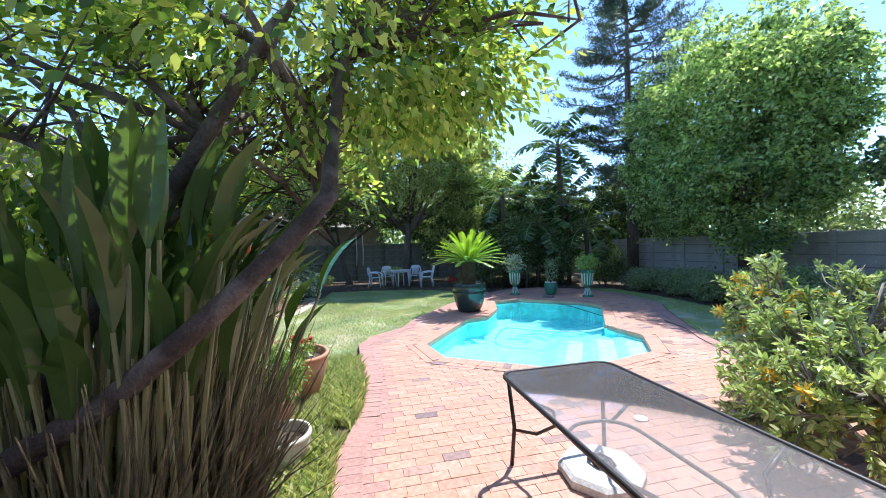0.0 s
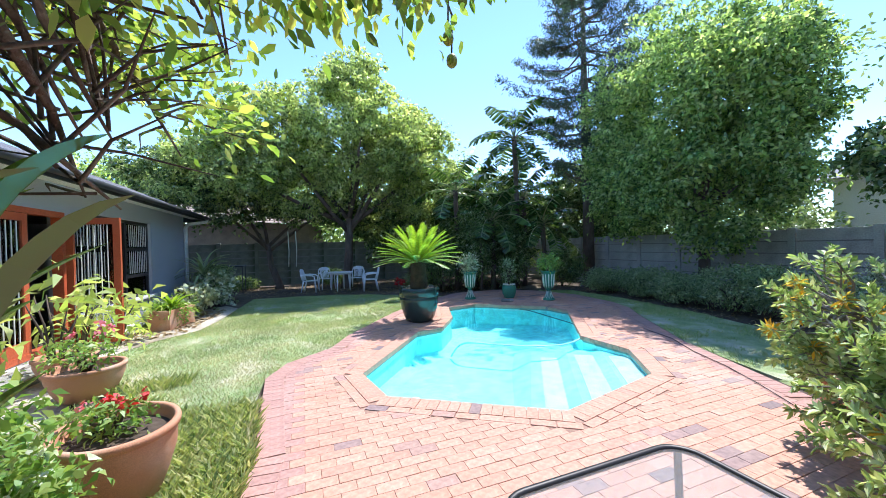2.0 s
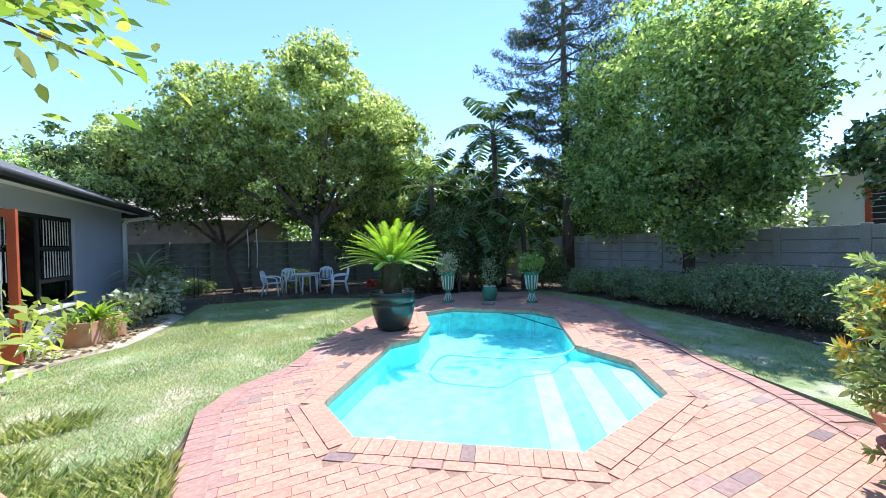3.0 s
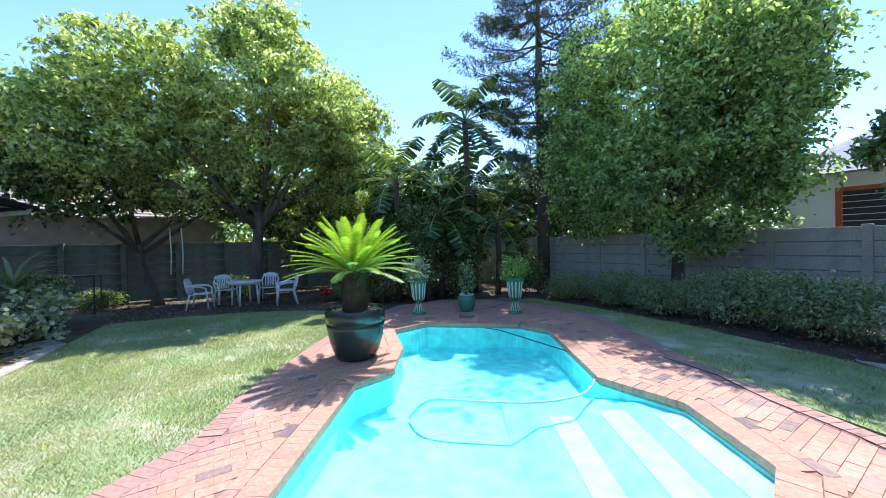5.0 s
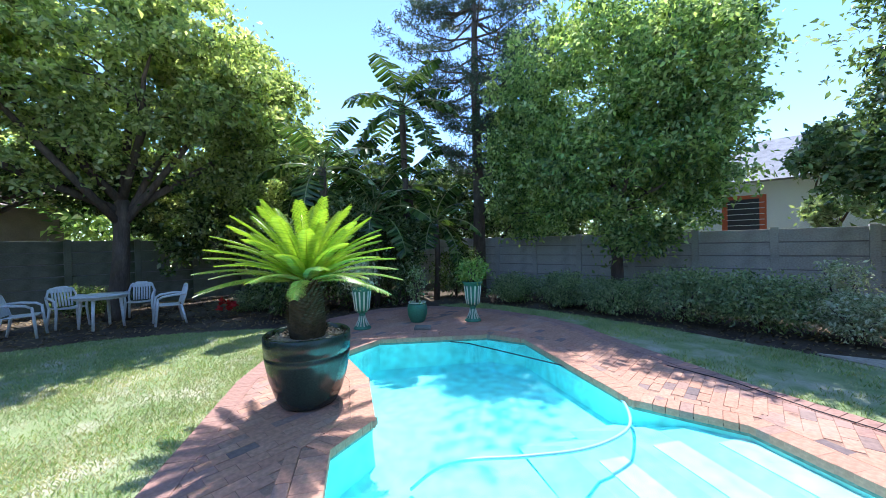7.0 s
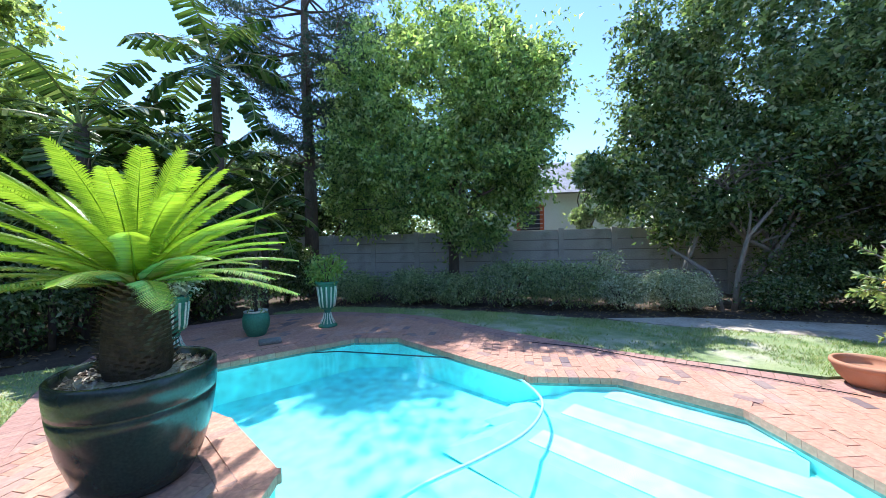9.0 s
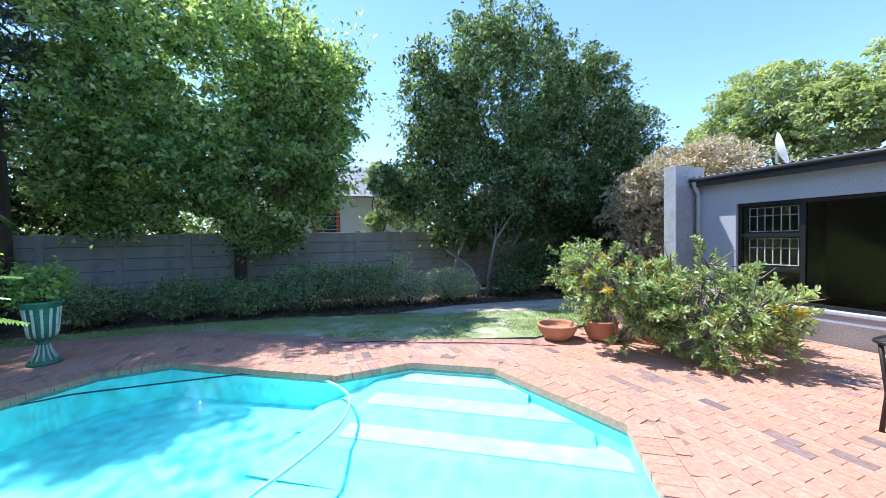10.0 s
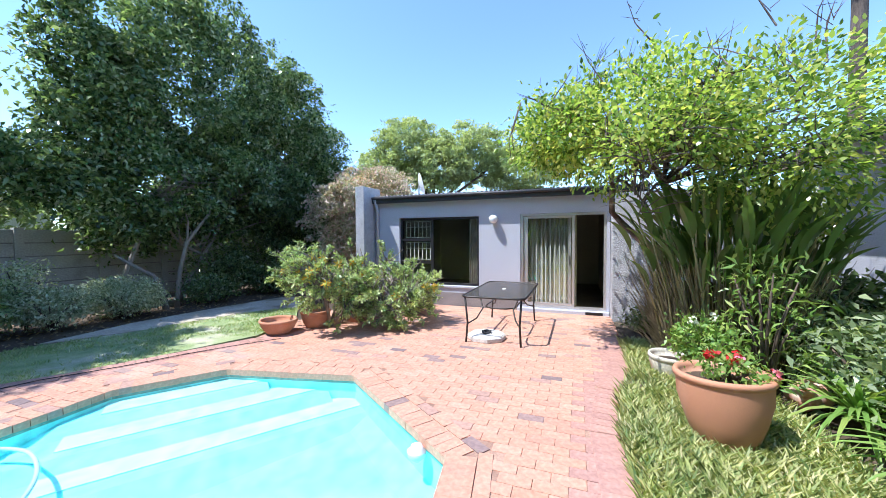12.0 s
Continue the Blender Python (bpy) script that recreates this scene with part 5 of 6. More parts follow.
lemon = tagged(empty("lemon_tree", -1.65, -1.9, 0), "leaning lemon tree with bare twigs and glossy leaves", "tree")
lo = Vector((-1.65, -1.9, 0))
LEMON_BLOBS = [((-2.2, -0.3, 3.05), (1.4, 1.3, 0.85)), ((-2.5, 0.4, 2.95), (0.7, 0.75, 0.5)), ((-3.45, -0.7, 2.65), (0.6, 0.55, 0.6)), ((-2.6, -1.6, 2.6), (1.3, 1.1, 1.1)),
               ((-3.4, -1.6, 2.3), (0.35, 0.35, 0.4)), ((-3.3, -0.35, 1.95), (0.13, 0.13, 0.36)), ((-3.85, -0.25, 2.35), (0.55, 0.42, 0.40)), ((-2.9, -0.75, 2.15), (0.60, 0.50, 0.50)), ((-2.3, 0.7, 3.0), (0.9, 0.6, 0.5))]
bm = bmesh.new()
tube(bm, [Vector(p) - lo for p in ((-1.95, -2.05, -0.1), (-1.86, -1.75, 0.62), (-1.80, -1.43, 0.86), (-1.81, -1.05, 1.09), (-1.71, -0.62, 1.44), (-1.74, -0.30, 1.76), (-1.76, -0.14, 1.95), (-2.01, -0.12, 2.39), (-2.12, -0.05, 2.8), (-2.2, 0.1, 3.3))],
     [0.075, 0.064, 0.058, 0.054, 0.05, 0.045, 0.042, 0.034, 0.026, 0.012], 12)
part("trunk", bm, LEMON_BARK, lemon, "smooth grey-brown leaning stem", smooth=True)
bm = bmesh.new()
tube(bm, [Vector(p) - lo for p in ((-1.75, -1.95, -0.1), (-2.0, -1.6, 0.8), (-2.15, -1.15, 1.7), (-2.05, -0.75, 2.3), (-2.1, -0.45, 2.9), (-2.3, -0.2, 3.4))], [0.06, 0.05, 0.046, 0.042, 0.03, 0.012], 10)
part("trunk", bm, LEMON_BARK, lemon, "dark inner stem", smooth=True)
starts = [Vector(p) for p in ((-1.76, -0.14, 1.95), (-2.01, -0.12, 2.39), (-2.05, -0.75, 2.3), (-2.15, -1.15, 1.7), (-2.1, -0.45, 2.8), (-2.12, -0.05, 2.8))]
for i in range(42):
    c, r = LEMON_BLOBS[i % len(LEMON_BLOBS)]
    s = min(starts, key=lambda q: (q - Vector(c)).length + random.random() * 0.6)
    e = Vector(c) + Vector((random.uniform(-.8, .8) * r[0], random.uniform(-.8, .8) * r[1], random.uniform(-.4, .8) * r[2]))
    m1 = s.lerp(e, 0.4) + Vector((random.uniform(-.15, .15), random.uniform(-.15, .15), random.uniform(0, .25)))
    bm = tube(bmesh.new(), [s - lo, m1 - lo, s.lerp(e, 0.75) - lo + Vector((0, 0, 0.1)), e - lo], [0.026, 0.02, 0.013, 0.004], 6)
    for j in range(14):
        p = m1.lerp(e, random.random())
        q = p + Vector((random.uniform(-.5, .5), random.uniform(-.5, .5), random.uniform(-.15, .5)))
        tube(bm, [p - lo, p.lerp(q, 0.5) - lo + Vector((random.uniform(-.06, .06), random.uniform(-.06, .06), 0.03)), q - lo], [0.008, 0.006, 0.002], 4, False)
    part("branch", bm, LEMON_BARK, lemon, smooth=True)
for i in range(22):
    a = random.random() * 6.283
    p = Vector((-2.3 + 1.1 * math.cos(a), -0.9 + 1.3 * math.sin(a), 3.35 + random.uniform(-.2, .3)))
    bm = bmesh.new()
    q = p + Vector((random.uniform(-.3, .3), random.uniform(-.3, .3), random.uniform(0.35, 0.8)))
    tube(bm, [p - lo, p.lerp(q, .5) - lo + Vector((0.05, 0.03, 0)), q - lo], [0.009, 0.006, 0.002], 4, False)
    for j in range(4):
        s = p.lerp(q, random.uniform(0.2, 0.8))
        tube(bm, [s - lo, s - lo + Vector((random.uniform(-.25, .25), random.uniform(-.25, .25), random.uniform(0.05, .3)))], [0.005, 0.0015], 3, False)
    part("twig", bm, LEMON_BARK, lemon, "bare dry twig")
FRUIT = ((-3.14, 1.13, 2.55), (-3.11, 1.10, 2.64), (-2.55, 0.2, 2.5))
SPRIGS = ((-3.12, 1.08, 2.68), (-3.06, 1.0, 2.78), (-3.10, 0.82, 2.72), (-3.18, 0.54, 2.72), (-3.10, 0.66, 2.82))
pts, out, _ = crown_points(LEMON_BLOBS, 2100, 13, 0.10, 0.40, 0.22)
extra = np.repeat(np.array(SPRIGS), 7, 0) + rng.normal(size=(35, 3)) * np.array([0.07, 0.07, 0.09])
pts, out = np.vstack([pts, extra]), np.vstack([out, unit(35)])
quads_mesh("crown", leaf_hex(pts - np.array(lo), 0.074, 0.46, 0.5, out), LEAF_LEMON, lemon)

for fx, fy, fz in FRUIT:
    bm = lathe(bmesh.new(), [(0.0, -0.036), (0.012, -0.033), (0.024, -0.020), (0.028, 0.0), (0.024, 0.020), (0.012, 0.031), (0.0, 0.034)], 14)
    bm.transform(Matrix.Translation(Vector((fx, fy, fz)) - lo))
    part("lemon", bm, surface("unripe_lemon", (0.20, 0.26, 0.04), (0.34, 0.34, 0.06), 12, 0.4, 90, 0.2), lemon, "small green lemon", smooth=True)
    part("twig", tube(bmesh.new(), [Vector((fx, fy, fz + 0.03)) - lo, Vector((fx - 0.03, fy + 0.02, fz + 0.25)) - lo, Vector((fx - 0.08, fy - 0.1, fz + 0.6)) - lo], [0.004, 0.006, 0.008], 5), LEMON_BARK, lemon, smooth=True)

# low plants round the lemon and the pots
for bx, by, br_, bh, n, lf, mt, lab in ((-2.7, -2.0, 0.6, 1.0, 1500, 0.10, LEAF_DARK, "dark ferny shrub under the lemon tree"), (-3.5, -2.1, 0.6, 0.9, 1500, 0.09, LEAF_SHRUB, "dark ferny shrub under the lemon tree"),
        (-2.0, -2.7, 0.6, 1.2, 1300, 0.11, LEAF_DARK, "dark shrub against the house"), (-4.4, -2.3, 0.6, 0.8, 1300, 0.10, LEAF_SHRUB, "leafy shrub behind the pots"),
        (-0.9, -0.75, 0.28, 0.35, 700, 0.07, LEAF_DARK, "low dark plant at the foot of the wall"), (-5.3, -2.2, 0.55, 0.6, 1000, 0.10, LEAF_ROSE, "leafy shrub behind the pots"),
        (-8.3, -2.7, 0.55, 1.35, 55, 0.22, LEAF_LIME, "tall light green plant with long leaves"), (-7.4, -2.5, 0.45, 1.4, 45, 0.22, LEAF_LIME, "tall light green plant with long leaves"), (-9.8, -2.8, 0.45, 0.9, 60, 0.2, LEAF_LIME, "light green plant in the sandy bed")):
    bush("shrub", lab, bx, by, br_, bh, n * 2, lf, mt, group="shrubs by the house", aspect=0.3 if lf > 0.2 else 0.42)
bush("sacred_bamboo", "airy shrub of pale lance-shaped leaves on thin stems", -3.55, -1.30, 0.42, 1.5, 520, 0.10, LEAF_ROSE, aspect=0.22, hollow=0.3, twigs=9)
spiky("fern", "dark arching fern behind the pots", -3.95, -1.75, 0.12, 60, 0.75, 0.045, LEAF_ROSE, 1.5, 0.7)
spiky("fern", "dark arching fern behind the pots", -4.7, -1.75, 0.10, 50, 0.65, 0.045, LEAF_ROSE, 1.5, 0.7)
spiky("agave", "spiky grey-green strappy plant", -2.9, -2.35, 0.35, 50, 1.1, 0.05, STREL, 0.8, 0.9)
spiky("agapanthus", "strappy green clump by the wall", -2.9, 10.3, 0.3, 60, 0.75, 0.03, LEAF_SHRUB, 1.6, 0.6)
spiky("fern_palm", "small arching palm at the house corner", -14.9, -2.6, 0.9, 26, 1.3, 0.09, LEAF_SHRUB, 1.3, 0.9)

COVER_AREA = [(-1.75, -0.275), (-3.1, -0.255), (-3.7, -0.085), (-4.6, 0.005), (-5.2, -0.035), (-5.65, -0.08), (-5.75, -1.2), (-4.4, -1.5), (-3.0, -1.35), (-1.9, -0.8)]
part("soil_strip", sheet(bmesh.new(), COVER_AREA, -0.02, thick=0.025), SOIL, None, "dark soil under the groundcover", kind="structure")
xy = grow_grid(-5.9, -1.5, -1.7, 0.02, lambda x, y: inside(x, y, COVER_AREA) and noise.noise(Vector((x * 1.6, y * 1.6, 9))) > -0.75, 24000)
tagged(quads_mesh("groundcover", blades(xy, 0.12, 0.021, 0.8, -0.02), COVER), "tufted bright green strappy groundcover with dry tips", "groundcover", kind="stuff")
xy = grow_grid(-7.0, -1.9, -5.4, -0.95, lambda x, y: noise.noise(Vector((x, y, 2))) > -0.1, 2600)
tagged(quads_mesh("groundcover", blades(xy, 0.12, 0.018, 0.8, -0.02), COVER), "tufted strappy groundcover by the sandy bed", "groundcover", kind="stuff")


def litter(name, label, poly, count, z, size, mat):
    xs, ys = [p[0] for p in poly], [p[1] for p in poly]
    xy = grow_grid(min(xs), min(ys), max(xs), max(ys), lambda x, y: inside(x, y, poly), count)
    q = leaf_quads(np.column_stack([xy, np.full(len(xy), z)]), size, 0.4, 3.0)
    q[..., 2] = z + np.clip(q[..., 2] - z, -0.01, 0.02) + 0.012
    tagged(quads_mesh(name, q, mat), label, "litter", kind="stuff")


DRY = leafy("dry_leaf", [(0.26, 0.17, 0.09), (0.36, 0.27, 0.16), (0.18, 0.11, 0.07)], 0.7, 0.1)
litter("leaf_litter", "dry brown fallen leaves on the shaded soil", [(-19.4, -3), (-15.0, -1.0), (-14.2, 2.8), (-12.8, 5), (-12.8, 8), (-19.4, 11)], 5200, -0.05, 0.10, DRY)
litter("leaf_litter", "dry brown fallen leaves in the bed", [(-12.5, 8.6), (-9.4, 9.0), (-4.8, 8.2), (0, 7.4), (5, 8), (5, 11.5), (-12.5, 11.5)], 3600, -0.05, 0.09, DRY)
litter("dry_twigs", "dry twigs and leaves strewn on the sandy bed", [(-13.0, -1.6), (-10.2, -1.9), (-9.3, -3.0), (-12.6, -3.2)], 700, -0.022, 0.16, DRY)

# ---- pots ----
def pot_profile(r, h, base=0.6, lip=0.035, band=True):
    return [(r * base, 0.0), (r * (base + 0.06), 0.02), (r * (base + (1 - base) * 0.55), h * 0.35), (r * (base + (1 - base) * 0.85), h * 0.66), (r * 0.95, h - lip * 1.7), (r * 0.955, h - lip * 1.4),
            (r, h - lip * 1.2), (r * 1.01, h - lip * 0.5), (r * 0.985, h), (r * 0.90, h), (r * 0.875, h - lip), (r * 0.85, h - 0.09)]


def pot(name, label, x, y, r, h, mat, base=0.6, tilt=(0, 0), soil=True, z=0.0, category="flowerpot", group=""):
    root = tagged(empty(name, x, y, z), label, category, group)
    root.matrix_world = pose(x, y, z, tilt[0], tilt[1], 0)
    part("pot_body", lathe(bmesh.new(), pot_profile(r, h, base), 40), mat, root, smooth=True)
    if soil:
        bm = lathe(bmesh.new(), [(r * 0.80, h - 0.12), (r * 0.855, h - 0.085), (r * 0.5, h - 0.07), (r * 0.15, h - 0.065)], 28)
        part("soil", bm, SOIL, root, "dark potting soil")
    return root


def flowers(name, label, x, y, z, r, count, size, mat, h=0.1):
    root = tagged(empty(name, x, y, z), label, "flower")
    for i in range(count):
        a, d = random.random() * 6.283, r * math.sqrt(random.random())
        pts = np.array([(math.cos(a) * d, math.sin(a) * d, random.uniform(0, h))] * 14) + rng.normal(size=(14, 3)) * size * 0.22
        quads_mesh("blossom", leaf_hex(pts, size * 0.6, 0.8, 0.5), mat, root)
    return root


pot("flowerpot", "chipped cream glazed pot with bare soil", -3.06, -0.66, 0.23, 0.26, CREAM_POT, 0.7)
pot("flowerpot", "terracotta pot holding a rose bush", -3.57, -0.88, 0.25, 0.36, TERRACOTTA)
bush("rose_bush", "leafy rose bush in a terracotta pot", -3.57, -0.88, 0.30, 0.5, 1500, 0.055, LEAF_ROSE, 0.27)
flowers("rose_blooms", "white and pale yellow rose blooms", -3.57, -0.88, 0.64, 0.26, 5, 0.09, FLOWER_WHITE, 0.2)
pot("flowerpot", "large terracotta pot with small red roses", -4.40, -0.74, 0.325, 0.54, TERRACOTTA, 0.56, (-2, 3))
bush("rose_bush", "small rose plant in dark soil", -4.42, -0.78, 0.2, 0.2, 420, 0.05, LEAF_ROSE, 0.46)
flowers("rose_blooms", "crimson rose blooms in the pot", -4.42, -0.68, 0.63, 0.12, 4, 0.065, FLOWER_RED, 0.06)
flowers("rose_blooms", "pink rose blooms in the pot", -4.50, -0.92, 0.61, 0.15, 2, 0.06, FLOWER_PINK, 0.06)
pot("flowerpot", "tipped red and white glazed pot", -3.60, -1.50, 0.13, 0.24, surface("red_white_glaze", (0.50, 0.16, 0.10), (0.62, 0.50, 0.42), 9, 0.5, 30, 0.1), 0.75, (60, 20), False, 0.09)
pot("flowerpot", "terracotta pot by the sandy bed", -6.8, -1.95, 0.36, 0.36, TERRACOTTA)
pot("flowerpot", "terracotta pot by the sandy bed", -7.6, -2.5, 0.32, 0.34, TERRACOTTA)
bush("rose_bush", "flowering plant in a terracotta pot", -6.8, -1.95, 0.36, 0.42, 380, 0.06, LEAF_ROSE, 0.28)
flowers("rose_blooms", "pink rose blooms in the pot", -6.8, -1.95, 0.66, 0.3, 4, 0.09, FLOWER_PINK, 0.12)
planter = tagged(empty("planter", -11.1, -2.35, 0, 8), "rectangular terracotta planter box in the sandy bed", "planter")
for sx in (-1, 1):
    part("side", cube(sx * 0.2 - 0.02, -0.46, 0, sx * 0.2 + 0.02, 0.46, 0.42, 0.008), TERRACOTTA, planter)
    part("side", cube(-0.18, sx * 0.44 - 0.02, 0, 0.18, sx * 0.44 + 0.02, 0.42, 0.008), TERRACOTTA, planter)
part("soil", cube(-0.179, -0.419, 0.03, 0.179, 0.419, 0.36), SOIL, planter, "dark potting soil")
planter.matrix_world = pose(-11.1, -2.35, -0.02, 0, 0, 75)
spiky("young_cycad", "small yellow-green cycad in the planter", -11.1, -2.35, 0.34, 34, 0.65, 0.08, CYCAD, 1.2, 0.8)
pot("bowl_pot", "wide empty terracotta bowl on the paving", -3.12, 5.02, 0.30, 0.24, TERRACOTTA, 0.55, soil=False)
pot("flowerpot", "terracotta pot under the pincushion bush", -2.55, 4.74, 0.26, 0.30, TERRACOTTA)
pot("flowerpot", "terracotta pot hidden in the pincushion bush", -1.9, 4.3, 0.25, 0.40, TERRACOTTA, 0.7)
flowers("garden_blooms", "red flowers beside the lawn", -15.3, 3.9, 0.12, 0.25, 5, 0.16, FLOWER_RED, 0.2)


# ---- pincushion bushes ----
def pincushion(x, y, r, h, tips, label, bare=0.0, blooms=8):
    root = tagged(empty("pincushion_bush", x, y, 0), label, "shrub", "pincushion bushes")
    wood, cen, dirs, bl = bmesh.new(), [], [], []
    mains = []
    for i in range(9):
        a = 2 * math.pi * i / 9 + random.random() * 0.5
        e = Vector((math.cos(a) * r * 0.6, math.sin(a) * r * 0.6, h * random.uniform(0.35, 0.75)))
        m = e * 0.5 + Vector((random.uniform(-.1, .1), random.uniform(-.1, .1), -h * 0.05))
        part("stem", tube(bmesh.new(), [(0, 0, -0.01), m, e], [0.026, 0.02, 0.012], 6), BARK_PALE, root, smooth=True)
        mains.append((m, e))
    for i in range(tips):
        m, e = random.choice(mains)
        s = m.lerp(e, random.uniform(0.2, 1))
        d = Vector((s.x, s.y, 0)).normalized() * 0.6 + Vector((random.uniform(-.7, .7), random.uniform(-.7, .7), random.uniform(-0.7, 1.0)))
        d.normalize()
        t = s + d * random.uniform(0.25, 0.6) * r
        t.z = min(max(t.z, 0.12), h)
        k = s.lerp(t, 0.5) + Vector((random.uniform(-.08, .08), random.uniform(-.08, .08), -0.03))
        tube(wood, [s, k, t], [0.012, 0.009, 0.006], 5, False)
        if random.random() < bare:
            continue
        ax = (t - k).normalized()
        for u in np.linspace(-0.13, 0.03, 5):
            for j in range(7):
                cen.append(tuple(t + ax * float(u)))
                q = unit(1)[0]
                q = q - np.array(ax) * float(q @ np.array(ax))
                q = q / (np.linalg.norm(q) + 1e-6) + np.array(ax) * 0.8
                dirs.append(q / np.linalg.norm(q))
        if len(bl) < blooms and t.z > h * 0.45:
            bl.append(t)
    part("twig_tangle", wood, BARK_PALE, root, "pale twisted grey twigs", smooth=True)
    quads_mesh("foliage", leaf_hex(np.array(cen), 0.075, 0.34, 0.2, np.array(dirs) * 3, 0.0), LEAF_PROTEA, root)
    for t in bl:
        pts = np.array([tuple(t)] * 26) + unit(26) * 0.012
        q = leaf_hex(pts, 0.078, 0.2, 0.2, (pts - np.array(tuple(t))) * 90, 0.0)
        quads_mesh("flower_head", q, FLOWER_YELLOW, root, "yellow-orange pincushion flower")
    return root


pincushion(-2.45, 4.50, 0.95, 1.75, 340, "pincushion bush with orange-yellow flowers", 0.16, 26)
pincushion(-1.75, 3.75, 1.0, 1.15, 420, "spreading pincushion bush with yellow-green rosettes", 0.12, 12)
pincushion(-1.05, 4.2, 0.9, 1.75, 240, "half bare pincushion bush with twisted grey stems", 0.45, 6)


# ---- cycad in its glazed pot ----
CX, CY = -8.98, 2.74
cpot = tagged(empty("cycad_pot", CX, CY, 0), "large dark teal glazed pot with a grooved rim", "flowerpot")
part("pot_body", lathe(bmesh.new(), [(0.25, 0), (0.28, 0.015), (0.335, 0.12), (0.39, 0.30), (0.42, 0.47), (0.428, 0.535), (0.418, 0.545), (0.43, 0.555), (0.437, 0.64), (0.435, 0.73), (0.42, 0.745), (0.40, 0.735), (0.39, 0.66), (0.38, 0.62)], 56), TEAL_GLAZE, cpot, smooth=True)
part("mulch", lathe(bmesh.new(), [(0.36, 0.60), (0.386, 0.665), (0.25, 0.69), (0.05, 0.70)], 36), PEBBLE, cpot, "pale bark mulch")
chips = []
for i in range(260):
    a, d = random.random() * 6.283, 0.17 + 0.2 * math.sqrt(random.random())
    chips.append((d * math.cos(a), d * math.sin(a), 0.69 + random.uniform(0, 0.01)))
quads_mesh("bark_chip_layer", leaf_quads(np.array(chips), 0.05, 0.6, 2.0), PEBBLE, cpot, kind="stuff")
cyc = tagged(empty("cycad", CX, CY, 0.68), "sago cycad with a stout scaly trunk and bright fronds", "palm")
part("trunk", lathe(bmesh.new(), [(0.17, -0.02), (0.19, 0.1), (0.175, 0.3), (0.16, 0.5), (0.12, 0.6), (0.04, 0.64)], 22), CYCAD_TRUNK, cyc, smooth=True)
sc = []
for i in range(420):
    a, z = i * 2.399, 0.02 + 0.58 * i / 420
    rr = 0.185 - 0.03 * (z / 0.6) ** 2
    d, s = np.array((math.cos(a), math.sin(a), 0)), np.array((-math.sin(a), math.cos(a), 0))
    b = d * rr + np.array((0, 0, z))
    sc.append([b - s * 0.02 - d * 0.01, b + s * 0.02 - d * 0.01, b + d * 0.042 + s * 0.012 + np.array((0, 0, .03)), b + d * 0.042 - s * 0.012 + np.array((0, 0, .03))])
quads_mesh("bark", np.array(sc), CYCAD_TRUNK, cyc)


def frond(parent, a, lean, length, mat, z, curl=0.85, leaflet=0.15):
    d = Vector((math.cos(a), math.sin(a), 0))
    side = Vector((-d.y, d.x, 0))
    p, ln, pts = Vector((0, 0, z)) + d * 0.05, lean, []
    n = 60
    for k in range(n + 1):
        pts.append((p.copy(), ln))
        p = p + (d * math.sin(ln) + Vector((0, 0, math.cos(ln)))) * length / n
        ln += curl / n
    vs, fs = [], []
    for k in range(4, n):
        (c, l) = pts[k]
        t = d * math.sin(l) + Vector((0, 0, math.cos(l)))
        nn = side.cross(t)
        w = leaflet * min(1.0, (k - 1) / 10) * (1.0 if k < n - 10 else (n - k + 8) / 18) * random.uniform(0.9, 1.08)
        step = pts[k + 1][0] - c
        for s in (-1, 1):
            e = c + (side * s * 0.76 + t * (0.58 + random.uniform(-0.04, 0.04)) + nn * 0.20) * w
            i = len(vs)
            vs += [tuple(c), tuple(c + step * 0.85), tuple(c.lerp(e, 0.6) + step * 0.75 - nn * 0.006), tuple(e), tuple(c.lerp(e, 0.5) - nn * 0.002)]
            fs.append((i, i + 1, i + 2, i + 3, i + 4))
    me = bpy.data.meshes.new("frond")
    me.from_pydata(vs, [], fs)
    me.materials.append(mat)
    fr = new("frond", me)
    fr.parent = parent
    part("midrib", tube(bmesh.new(), [pts[k][0] for k in range(0, n + 1, 3)], [0.008 * (1 - k / 64) for k in range(0, n + 1, 3)], 5), mat, fr, smooth=True)


for i in range(64):
    f = i / 64
    frond(cyc, i * 2.399, 0.10 + 1.22 * f ** 0.85, 0.90 + 0.08 * f, CYCAD if f < 0.72 else CYCAD_LOW, 0.62 - 0.05 * f, 0.60 + 0.12 * f, 0.105)


